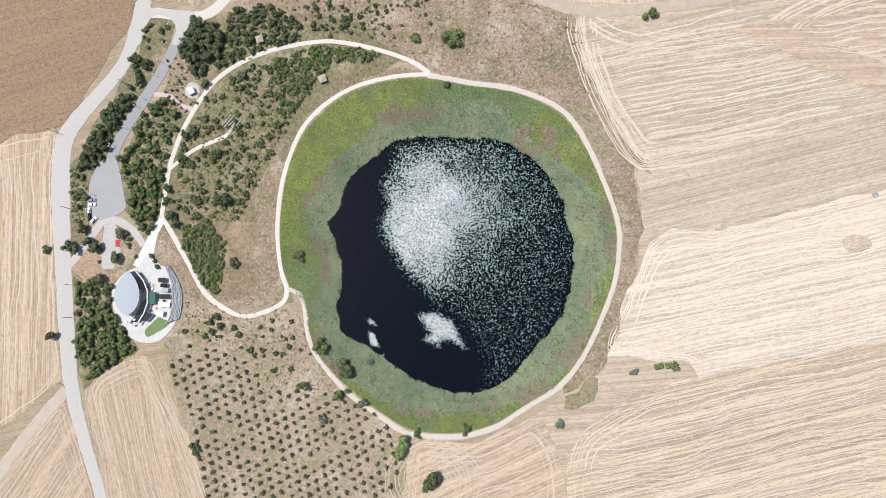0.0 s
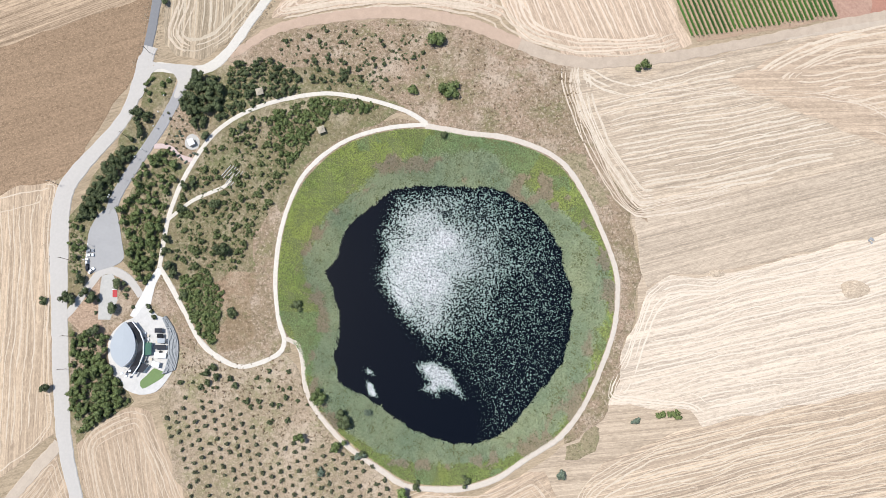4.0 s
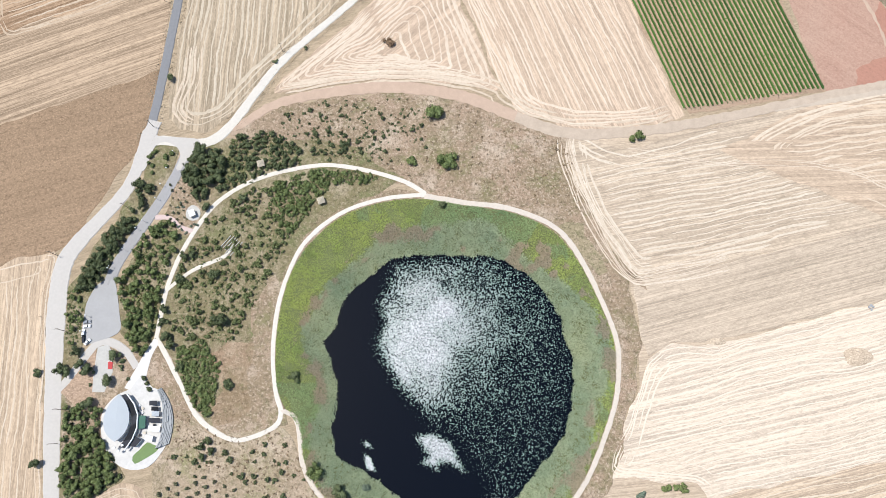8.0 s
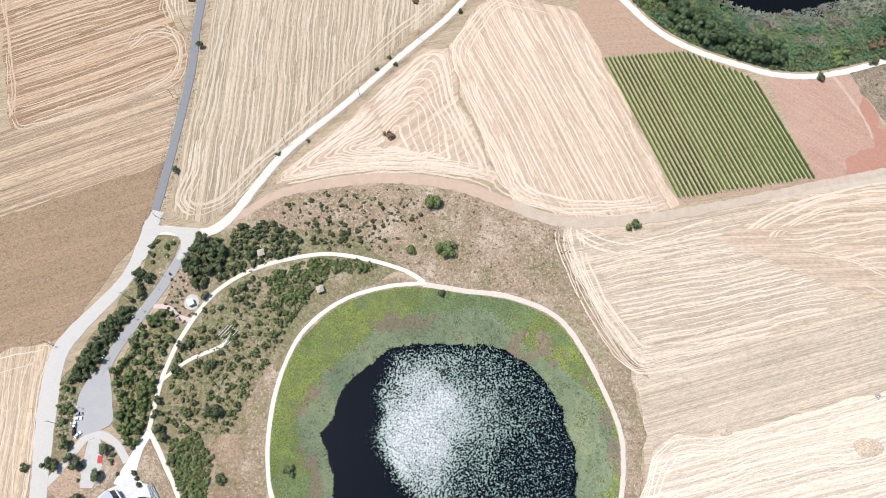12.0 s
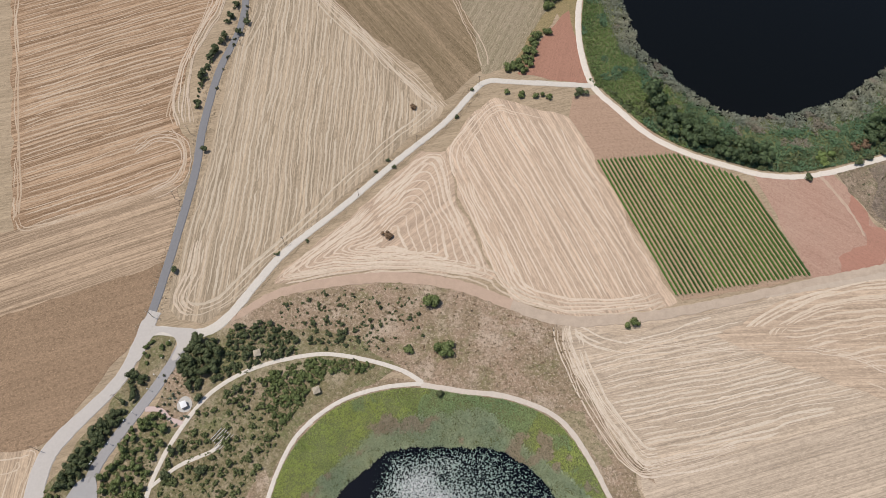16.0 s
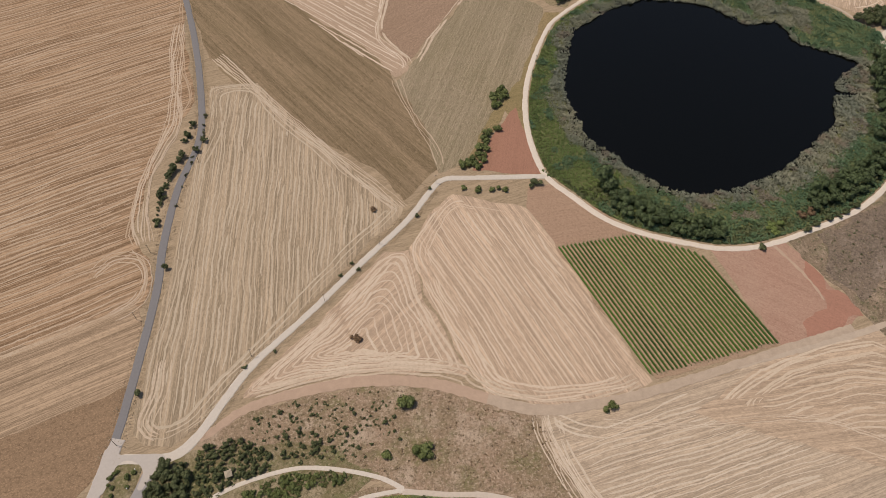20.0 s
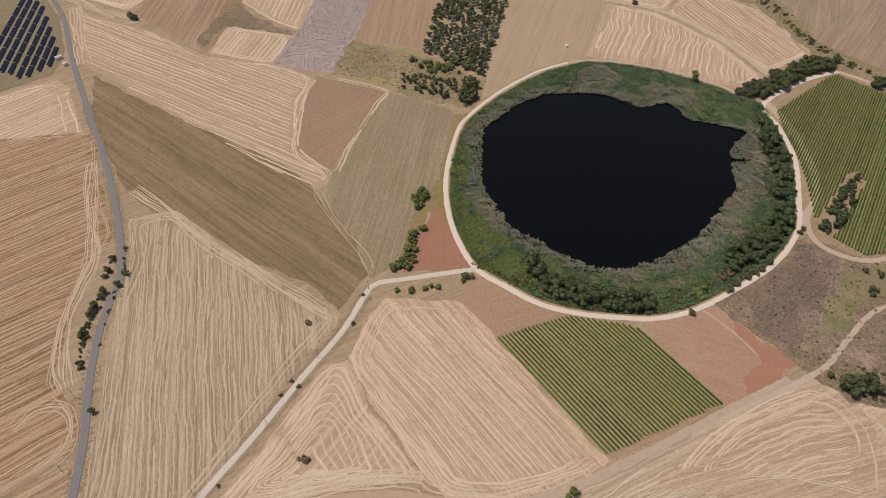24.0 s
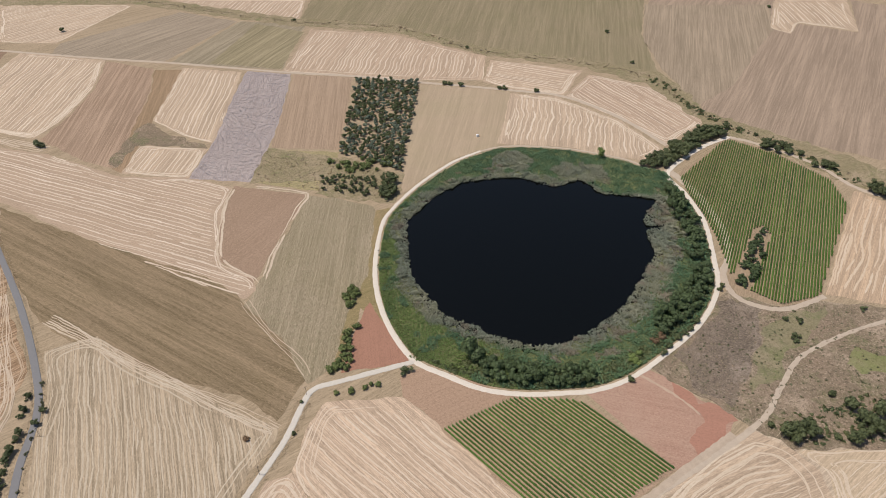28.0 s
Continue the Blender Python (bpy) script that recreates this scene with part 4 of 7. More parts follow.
lane("path_plaza", "pinkish paved garden path", [(-173.7, 104.3), (-164.6, 104.5), (-158.2, 99.8), (-149.1, 97.4)], 2.2, 0.31, plain("pink_paving", (0.5, 0.38, 0.34)))
lane("path_entry", "white forecourt path to the visitor centre", [(-159.7, 33.5), (-162.9, 26.1), (-165.7, 14.5), (-168.9, 4.6)], [3.5, 4, 7, 8], 0.35, plain("white_forecourt", (0.61, 0.58, 0.535), 0.95, 0.05))
lane("path_drive", "grey paved drive from the car park", [(-213.7, -1.8), (-206.7, 5.2), (-197.6, 21.2), (-192.2, 29.1), (-184.3, 29.9), (-175.7, 25.5), (-168.3, 17.5)], 3.6, 0.32, worn)
lane("road_lake_track", "white gravel track round the dark lake", [(526.7, 584.1), (482.6, 574.2), (419.8, 541.1), (414.3, 501.1), (403.5, 452.3), (377.3, 398.7), (357.0, 364.9), (323.7, 335.9), (288.0, 318.0), (240.5, 300.6), (208.3, 297.4), (183.6, 302.6), (152.2, 312.5), (126.9, 327.1), (107.4, 347.5), (89.5, 369.1), (81.0, 404.8), (80.3, 448.4), (88.6, 494.2), (109.5, 551.5), (126.9, 576.1), (163.5, 609.6), (211.8, 640.9), (249.5, 653.3)], [4, 4, 3.4, 3.2, 3, 3, 3, 3.4, 3.6, 3.4, 3, 2.6, 2.6, 2.2], 0.36, earth_pale, ragged=0.5)
lane("path_lake_north", "thin worn field edge track", [(249.5, 653.3), (283.6, 652.8), (341.0, 625.8), (388.9, 584.0), (401.5, 564.0)], 2.0, 0.28, earth)
lane("path_vineyard", "earth track round the far vineyard", [(422.5, 547.5), (425.1, 499.4), (413.6, 440.7), (394.5, 401.2), (370.5, 376.0), (365.9, 346.3), (390.4, 324.3), (433.9, 325.8)], [7, 6, 6, 5, 4, 4, 3.5], 0.27, earth, ragged=1.0)
lane("path_vineyard_north", "earth track above the far vineyard", [(526.7, 584.1), (546.3, 559.9), (574.6, 503.4), (580.6, 453.4), (595.3, 425.7)], 4, 0.27, earth, ragged=0.8)
lane("path_red_field", "narrow sandy strip across the red field", [(242.8, 300.9), (253.1, 283.9), (260.5, 266.3), (264.0, 253.4)], [0.9, 0.7, 0.5], 0.25, dirt, ragged=1.0)
lane("path_grazing", "sandy track through the grazing land", [(458.4, 285.8), (419.5, 284.6), (369.7, 276.4), (336.9, 257.9), (310.2, 239.6), (292.5, 231.8), (266.7, 224.4), (220.0, 212.8), (190.9, 205.6)], [2.2, 2.4, 2.4, 2.6, 3, 4, 4], 0.26, earth, ragged=1.0)
lane("path_field_far", "pale field track across the far plain", [(-322.2, 1190.3), (-173.2, 1099.9), (-63.6, 1037.3), (70.0, 954.1), (169.7, 899.4), (240.0, 852.8), (342.9, 787.2), (398.8, 744.4), (436.0, 667.5), (450.4, 591.8)], 4, 0.25, earth, ragged=1.0)

apron = slab("road_junction", smooth_line([(-190.6, 157.9), (-183.0, 155.9), (-177.9, 154.8), (-157.1, 155.0), (-156.1, 149.5), (-161.5, 140.3), (-163.8, 134.8), (-166.7, 135.2), (-165.5, 144.0), (-169.6, 149.5), (-177.0, 151.5), (-181.6, 147.8), (-183.5, 139.3), (-185.7, 132.3), (-190.5, 135.1)], True, 1.5), 0.43, worn, 0.5)
tagged(apron, "pale worn asphalt apron where the roads meet", "road", kind="structure")

# ---- water ----
def lake(name, label, outline, z, material, ruffles=()):
    """Still water with an uneven shore; ruffles: (outline, strength, fade) where it is roughened and painted paler as
    glitter.
    """
    line = wobble(smooth_line(outline, True, 1.5), 4.0, 0.45, 3)
    lo, hi = line.min(0), line.max(0)
    step = 1.2 if ruffles else 8.0
    xs, ys = np.arange(lo[0], hi[0] + step, step), np.arange(lo[1], hi[1] + step, step)
    gx, gy = np.meshgrid(xs, ys)
    pts = np.stack([gx.ravel(), gy.ravel()], 1)
    ok = inside(line, pts) | (edge_distance(line[::4], pts) < step * 1.5)
    n = len(xs)
    faces = [(i, i + 1, i + n + 1, i + n) for r in range(len(ys) - 1) for i in range(r * n, r * n + n - 1) if ok[i] and ok[i + 1] and ok[i + n] and ok[i + n + 1]]
    ob = sheet(name, np.column_stack([pts, np.full(len(pts), z)]), faces, material)
    wind_glint = np.zeros(len(pts))
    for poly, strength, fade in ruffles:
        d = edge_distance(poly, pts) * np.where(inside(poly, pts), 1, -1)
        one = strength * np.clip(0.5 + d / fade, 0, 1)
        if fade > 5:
            for x, y, reach, more in GLINT_HEARTS:
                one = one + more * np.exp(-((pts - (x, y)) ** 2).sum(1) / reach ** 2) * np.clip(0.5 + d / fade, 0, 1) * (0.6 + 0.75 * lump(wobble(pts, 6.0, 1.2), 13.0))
        wind_glint = np.maximum(wind_glint, one)
    at = ob.data.attributes.new("wind_glint", "FLOAT", "POINT")
    at.data.foreach_set("value", wind_glint.astype(np.float32))
    tagged(ob, label, "lake", kind="structure")
    return line


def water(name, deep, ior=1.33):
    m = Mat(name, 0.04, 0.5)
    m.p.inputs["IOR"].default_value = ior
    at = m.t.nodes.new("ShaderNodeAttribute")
    at.attribute_name = "wind_glint"
    wind_glint = at.outputs["Fac"]
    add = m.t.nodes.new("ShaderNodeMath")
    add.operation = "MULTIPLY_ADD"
    m.t.links.new(wind_glint, add.inputs[0])
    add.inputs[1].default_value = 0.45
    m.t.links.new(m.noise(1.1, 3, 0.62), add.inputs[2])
    ruffle_glint = m.mul(m.ramp(add.outputs[0], 0.67, 0.77), m.ramp(wind_glint, 0.0, 0.1))
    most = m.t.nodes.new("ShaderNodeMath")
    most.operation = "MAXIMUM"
    m.t.links.new(ruffle_glint, most.inputs[0])
    m.t.links.new(m.mul(m.ramp(wind_glint, 0.6, 1.1), 0.5), most.inputs[1])
    ruffle_glint = most.outputs[0]
    strong = m.mul(ruffle_glint, m.ramp(wind_glint, 0.3, 0.95))
    # pale reflected glitter is put into the base colour, whitest in the core
    m.color(m.mix(m.mul(ruffle_glint, 0.9), deep, m.mix(m.ramp(wind_glint, 0.32, 0.85), (0.19, 0.26, 0.21), m.mix(m.ramp(m.noise(0.9, 4, 0.8), 0.42, 0.58), (0.17, 0.175, 0.175), (0.42, 0.42, 0.415)))))
    m.t.links.new(m.node("ShaderNodeMapRange", Value=ruffle_glint, To_Min=0.03, To_Max=0.25).outputs[0], m.p.inputs["Roughness"])
    b = m.node("ShaderNodeBump", Height=m.noise(1.1, 3, 0.65), Strength=ruffle_glint, Distance=0.3)
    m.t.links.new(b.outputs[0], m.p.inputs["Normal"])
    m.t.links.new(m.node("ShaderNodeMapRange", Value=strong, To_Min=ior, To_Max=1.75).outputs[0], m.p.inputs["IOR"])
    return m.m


# brightest spots of the glitter painted on the lake: x, y, reach, amount
GLINT_HEARTS = [(-18.6, 44.5, 23.9, 0.36), (-11.0, 25.8, 16.6, 0.34), (-8.5, 66.6, 25.5, 0.26), (16.1, 52.6, 38.3, 0.18)]
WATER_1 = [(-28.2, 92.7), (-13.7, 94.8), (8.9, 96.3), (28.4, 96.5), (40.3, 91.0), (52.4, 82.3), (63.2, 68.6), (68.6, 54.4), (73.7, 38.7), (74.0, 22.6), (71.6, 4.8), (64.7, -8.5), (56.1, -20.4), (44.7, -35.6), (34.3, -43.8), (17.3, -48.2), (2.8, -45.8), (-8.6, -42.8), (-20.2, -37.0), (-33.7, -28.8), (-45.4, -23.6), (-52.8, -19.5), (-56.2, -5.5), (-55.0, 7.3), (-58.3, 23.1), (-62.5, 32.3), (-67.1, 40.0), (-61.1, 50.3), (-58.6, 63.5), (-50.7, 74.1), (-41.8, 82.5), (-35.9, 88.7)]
GLINT_1 = [(-34.4, 89.7), (-13.7, 94.3), (18.4, 98.7), (43.2, 93.8), (60.9, 76.4), (71.6, 51.4), (75.5, 35.6), (73.0, 6.5), (60.5, -16.8), (44.7, -36.6), (28.0, -45.0), (29.8, -29.2), (20.8, -17.4), (8.6, -5.9), (-3.1, -0.6), (-13.6, 9.6), (-24.4, 21.4), (-33.6, 33.4), (-38.2, 41.0), (-34.9, 52.7), (-39.4, 65.3), (-34.7, 77.2)]
shore_1 = lake("water_reedy_lake", "dark still lake water with ruffles and pale glitter painted in", WATER_1, 0.31, water("lake_water", (0.0015, 0.0025, 0.005)), [(GLINT_1, 0.25, 9.0), ([(-11.1, -7.0), (-1.1, -4.2), (8.8, -8.4), (18.2, -23.9), (9.9, -20.0), (3.5, -19.0), (3.3, -23.8), (-6.0, -19.9), (-2.5, -16.4)], 0.8, 5.0), ([(-38.0, -18.1), (-34.0, -20.0), (-30.1, -26.9), (-34.6, -26.3)], 1.0, 2.0), ([(-39.3, -11.9), (-36.1, -11.9), (-32.6, -15.4), (-36.8, -14.2)], 0.9, 2.0)])
WATER_2 = [(133.6, 547.0), (146.7, 560.5), (161.4, 572.0), (178.5, 584.6), (195.5, 591.0), (209.4, 596.3), (239.2, 593.1), (267.2, 584.7), (285.0, 566.8), (296.0, 556.3), (312.5, 558.5), (325.0, 558.6), (331.1, 545.0), (333.1, 529.8), (347.1, 521.0), (361.4, 513.2), (370.2, 506.8), (379.6, 498.4), (367.1, 488.8), (356.3, 480.1), (347.6, 468.3), (350.1, 462.2), (365.4, 458.3), (351.6, 456.4), (342.8, 455.1), (336.9, 440.0), (331.9, 422.8), (318.7, 411.6), (302.5, 396.4), (288.7, 385.0), (275.4, 374.0), (261.8, 367.0), (242.8, 358.3), (225.2, 351.6), (215.0, 350.3), (204.3, 347.3), (187.0, 351.1), (178.9, 354.4), (172.1, 361.2), (163.0, 368.6), (152.1, 377.9), (146.3, 389.4), (137.1, 398.6), (127.8, 407.9), (123.8, 419.6), (122.0, 434.7), (117.4, 451.2), (115.4, 467.5), (118.7, 487.3), (126.4, 520.5)]
shore_2 = lake("water_dark_lake", "nearly black still lake water", WATER_2, 0.31, water("dark_lake_water", (0.0026, 0.0028, 0.0018), 1.31))

# ---- reeds ----
def tufts(name, label, pts, size, material, spread=1.35, blades=5, z=0.25, swell=None):
    """Reeds or tall grass: many leaning blades, one mesh."""
    n = len(pts)
    h = size * rng.uniform(0.6, 1.25, n) * (1.0 if swell is None else 0.55 + 0.95 * swell)
    a = rng.uniform(0, 2 * np.pi, (n, blades))
    lean = rng.uniform(0.25, 0.95, (n, blades)) * spread * h[:, None]
    root = np.repeat(np.column_stack([pts, np.full(n, z)])[:, None, :], blades, 1)
    side = np.stack([-np.sin(a), np.cos(a), np.zeros_like(a)], 2) * (0.16 * h)[:, None, None]
    tip = root + np.stack([np.cos(a) * lean, np.sin(a) * lean, np.broadcast_to(h[:, None], a.shape) * rng.uniform(0.7, 1.1, a.shape)], 2)
    mid = (root + tip) / 2 + np.array([0, 0, 0.2]) * h[:, None, None]
    v = np.stack([root, mid + side, tip, mid - side], 2).reshape(-1, 3)
    k = np.arange(n * blades)[:, None] * 4
    tris = np.concatenate([k + np.array([0, 1, 2]), k + np.array([0, 2, 3])])
    return tagged(many(name, v, tris, material), label, "reeds" if "reed" in name else "grass", kind="stuff")


def spread_in(poly, n, holes=(), keep=None):
    """n random points in a polygon, outside the holes."""
    poly = np.array(poly)
    lo, hi = poly.min(0), poly.max(0)
    out = np.zeros((0, 2))
    for _ in range(30):
        p = rng.uniform(lo, hi, (max(200, 2 * n), 2))
        p = p[inside(poly, p)]
        for q in holes:
            p = p[~inside(q, p)]
        if keep is not None:
            p = p[keep(p)]
        out = np.concatenate([out, p])
        if len(out) >= n:
            break
    return out[:n]


RING_1 = smooth_line([(-16.3, 128.8), (-36.4, 126.2), (-55.3, 119.4), (-69.1, 110.4), (-81.6, 95.9), (-88.7, 81.4), (-92.4, 64.6), (-93.5, 48.8), (-92.4, 29.5), (-88.3, 10.6), (-81.4, 0.1), (-74.2, -7.2), (-70.0, -22.7), (-63.4, -34.1), (-49.3, -47.5), (-35.7, -56.5), (-22.3, -64.3), (-10.7, -69.8), (0.5, -70.9), (20.8, -69.0), (38.4, -62.1), (53.9, -50.7), (70.2, -38.0), (81.6, -21.8), (89.7, -2.1), (96.5, 21.6), (97.4, 44.2), (95.2, 56.9), (87.6, 75.1), (75.6, 97.0), (62.9, 112.4), (48.5, 120.7), (29.2, 125.5), (6.1, 126.6)], True, 4)
reed_floor = soil("reed_floor", (0.16, 0.18, 0.08), (0.12, 0.135, 0.06), 0, 3, 0.1, 0.9, 0.8)
tagged(slab("ground_reed_belt", RING_1, 0.295, reed_floor, 0.5), "damp green ground of the reed belt", "ground", kind="structure")
shore_line_1 = shore_1[::3]
sedge = leafy("sedge_leaf", (0.23, 0.299, 0.086), (0.38, 0.443, 0.161))
sedge_gold = leafy("yellow_sedge_leaf", (0.235, 0.305, 0.075), (0.40, 0.465, 0.15))
sedge_cool = leafy("cool_sedge_leaf", (0.168, 0.264, 0.114), (0.36, 0.45, 0.228))
reed = leafy("reed_leaf", (0.189, 0.254, 0.142), (0.507, 0.566, 0.401))
p = spread_in(RING_1, 66000, [shore_1])
d1 = edge_distance(shore_line_1, p) + 5 * np.sin(p[:, 0] * 0.05) + 4 * np.sin(p[:, 1] * 0.07 + 1) + rng.normal(0, 1.2, len(p))
patchy = lump(p, 9.0) * 0.6 + lump(p, 4.0) * 0.4
bearing = np.degrees(np.arctan2(p[:, 1] - 25.0, p[:, 0] - 5.0))
north = np.exp(-((bearing - 82) / 16) ** 2)
dead = (d1 > 9 - 6 * north) & (d1 < 17 + 10 * np.exp(-((bearing - 58) / 12) ** 2)) & (patchy > 0.56 + 0.28 * north)
reedy = (d1 < 13 + 12 * north) & ~dead
outer = (d1 >= 13 + 12 * north) & ~dead
golden = np.exp(-((bearing - 135) / 38) ** 2) + np.exp(-((bearing - 20) / 45) ** 2) + 0.5 * np.exp(-((np.abs(bearing) - 180) / 25) ** 2)
gold = outer & (golden * (0.5 + patchy) + 0.5 * lump(p, 16.0) > 0.88)
cool = outer & ~gold & ((north > 0.3) | (lump(p, 13.0) > 0.66))
tufts("reed_bed", "grey-green reeds along the lake shore", p[reedy], 0.95, reed, swell=lump(p, 3.5)[reedy])
tufts("sedge_meadow", "bright yellow-green sedge meadow round the reeds", p[gold], 0.5, sedge_gold, 1.5, swell=lump(p, 5.0)[gold])
tufts("sedge_meadow", "cool green sedge between the reeds and the path", p[cool], 0.6, sedge_cool, 1.4, swell=lump(p, 5.0)[cool])
mid = outer & ~gold & ~cool
tufts("sedge_meadow", "green sedge meadow round the reeds", p[mid], 0.52, sedge, 1.5, swell=lump(p, 5.0)[mid])
tufts("dry_reed_bed", "pinkish-brown withered reeds between the green belts", p[dead], 1.0, leafy("withered_reed", (0.253, 0.218, 0.144), (0.437, 0.385, 0.287)))

RING_2 = smooth_line([(92.0, 373.2), (83.3, 409.5), (83.4, 448.9), (92.0, 493.0), (111.7, 546.7), (129.1, 573.2), (165.0, 604.4), (213.1, 635.3), (250.7, 647.4), (281.6, 648.1), (338.8, 621.3), (386.4, 579.8), (399.1, 559.9), (416.4, 539.9), (409.3, 499.6), (399.4, 451.8), (373.5, 400.0), (354.3, 367.4), (323.1, 339.6), (288.0, 322.0), (240.6, 304.8), (209.6, 301.5), (185.5, 306.5), (153.9, 316.5), (129.3, 330.9), (110.7, 350.5)], True, 5)
tagged(slab("ground_reed_belt_far", RING_2, 0.295, reed_floor, 0.5), "damp green ground of the far reed belt", "ground", kind="structure")
shore_line_2 = shore_2[::4]
p = spread_in(RING_2, 50000, [shore_2])
d2 = edge_distance(shore_line_2, p) + 4 * np.sin(p[:, 0] * 0.04) + 3 * np.sin(p[:, 1] * 0.05 + 1) + rng.normal(0, 2.0, len(p))
patchy = lump(p, 14.0) * 0.6 + lump(p, 6.0) * 0.4
eastern = np.clip((p[:, 0] - 255) / 60, 0, 1) * np.clip((520 - p[:, 1]) / 60, 0, 1)
grey = d2 < 9 + 16 * (patchy - 0.45) + 16 * eastern
tall_grey = np.exp(-((p - (273.1, 616.9)) ** 2).sum(1) / 26 ** 2) + np.exp(-((p - (330.0, 569.5)) ** 2).sum(1) / 34 ** 2)
grey |= tall_grey * (0.4 + patchy) > 0.5
withered = (grey & (eastern > 0.4) & (patchy > 0.6)) | (d2 < 26) & (patchy > 0.76)
lush_side = (p[:, 0] < 150 + 30 * (patchy - 0.5)) & ~grey & (lump(p, 9.0) > 0.28)
rest = ~grey & ~withered & ~lush_side
tufts("reed_bed", "silvery grey-green reeds along the dark shore", p[grey & ~withered], 1.5, leafy("silver_reed_leaf", (0.139, 0.164, 0.12), (0.377, 0.397, 0.308)), swell=lump(p, 5.0)[grey & ~withered])
tufts("dry_reed_bed", "withered brown-grey reeds in the lake belt", p[withered], 1.4, leafy("brown_reed_leaf", (0.17, 0.158, 0.12), (0.35, 0.325, 0.26)), swell=lump(p, 5.0)[withered])
tufts("sedge_meadow", "bright green sedge between the track and the reeds", p[lush_side], 1.2, leafy("lush_sedge_leaf", (0.102, 0.174, 0.054), (0.258, 0.348, 0.132)), 1.1)
tufts("sedge_meadow", "deep green sedge round the dark lake", p[rest], 1.4, leafy("deep_sedge_leaf", (0.075, 0.155, 0.08), (0.203, 0.31, 0.177)), 1.1, swell=lump(p, 7.0)[rest])

# ---- trees and bushes ----
def crown_mesh(name, seed, material, height=1.3, lobes=6, leaves=240, size=0.2, squash=0.8):
    """A crown of unit radius: leaf clumps over a few uneven lobes, with gaps."""
    r = np.random.default_rng(seed)
    c = np.stack([r.normal(0, 0.33, lobes), r.normal(0, 0.33, lobes), height * (0.5 + r.uniform(-0.2, 0.25, lobes))], 1)
    rad = r.uniform(0.36, 0.58, lobes)
    k = r.integers(0, lobes, leaves)
    d = r.normal(0, 1, (leaves, 3))
    d /= np.linalg.norm(d, axis=1)[:, None]
    d[:, 2] = np.where(d[:, 2] < -0.35, -d[:, 2], d[:, 2])
    at = c[k] + d * (rad[k] * r.uniform(0.75, 1.1, leaves))[:, None] * np.array([1, 1, squash])
    t = r.normal(0, 1, (leaves, 3))
    t -= d * (t * d).sum(1)[:, None] * 0.75
    t /= np.linalg.norm(t, axis=1)[:, None]
    b = np.cross(d, t)
    s = (size * r.uniform(0.5, 1.3, leaves))[:, None]
    v = np.stack([at - t * s, at - b * s * 0.7, at + t * s, at + b * s * 0.7], 1)
    v[:, 1] += d * s * 0.3
    v = v.reshape(-1, 3)
    q = np.arange(leaves)[:, None] * 4
    tris = [q + np.array([0, 1, 2]), q + np.array([0, 2, 3])]
    ball = np.array([(0, 0, 1), (0, 0, -1)] + [(math.cos(a), math.sin(a), 0.4 * (-1) ** i) for i, a in enumerate(np.arange(6) * math.pi / 3)])
    caps = [(0, 2 + i, 2 + (i + 1) % 6) for i in range(6)] + [(1, 2 + (i + 1) % 6, 2 + i) for i in range(6)]
    for i in range(lobes):
        tris.append(np.array(caps) + 4 * leaves + 8 * i)
    cores = (c[:, None, :] + ball[None] * (rad * 0.78)[:, None, None] * np.array([1, 1, squash])).reshape(-1, 3)
    return many(name, np.concatenate([v, cores]), np.concatenate(tris), material)


def trunk_mesh(seed, height, radius, material, limbs=3):
    r = random.Random(seed)
    bm = bmesh.new()
    def stick(a, b, ra, rb):
        a, b = Vector(a), Vector(b)
        q = (b - a).to_track_quat("Z", "Y")
        rings = [[bm.verts.new(o + q @ Vector((rr * math.cos(k * math.pi / 3), rr * math.sin(k * math.pi / 3), 0))) for k in range(6)] for o, rr in ((a, ra), (b, rb))]
        for k in range(6):
            bm.faces.new((rings[0][k], rings[0][(k + 1) % 6], rings[1][(k + 1) % 6], rings[1][k]))
    fork = (r.uniform(-0.05, 0.05), r.uniform(-0.05, 0.05), height * 0.45)
    stick((0, 0, -0.55), fork, radius, radius * 0.7)
    for i in range(limbs):
        a = i * 2 * math.pi / limbs + r.uniform(-0.5, 0.5)
        stick(fork, (0.45 * math.cos(a), 0.45 * math.sin(a), height * r.uniform(0.75, 0.95)), radius * 0.6, radius * 0.2)
    return part("trunk", bm, material, None)


bark = plain("bark", (0.16, 0.12, 0.085), 0.9, 0.1)
LEAF = {
    "dark": leafy("dark_leaf", (0.046, 0.064, 0.028), (0.144, 0.17, 0.077)),
    "green": leafy("green_leaf", (0.066, 0.099, 0.033), (0.203, 0.242, 0.088)),
    "belt": leafy("belt_leaf", (0.036, 0.061, 0.029), (0.121, 0.168, 0.071)),
    "dead": leafy("dead_leaf", (0.15, 0.095, 0.055), (0.29, 0.20, 0.12)),
    "park": leafy("park_leaf", (0.05, 0.071, 0.026), (0.208, 0.238, 0.096)),
    "olive": leafy("olive_leaf", (0.065, 0.075, 0.039), (0.176, 0.182, 0.104)),
    "grey": leafy("grey_leaf", (0.081, 0.115, 0.081), (0.203, 0.243, 0.176)),
    "bright": leafy("bright_leaf", (0.09, 0.15, 0.042), (0.255, 0.315, 0.105)),
}
STOCK = {}


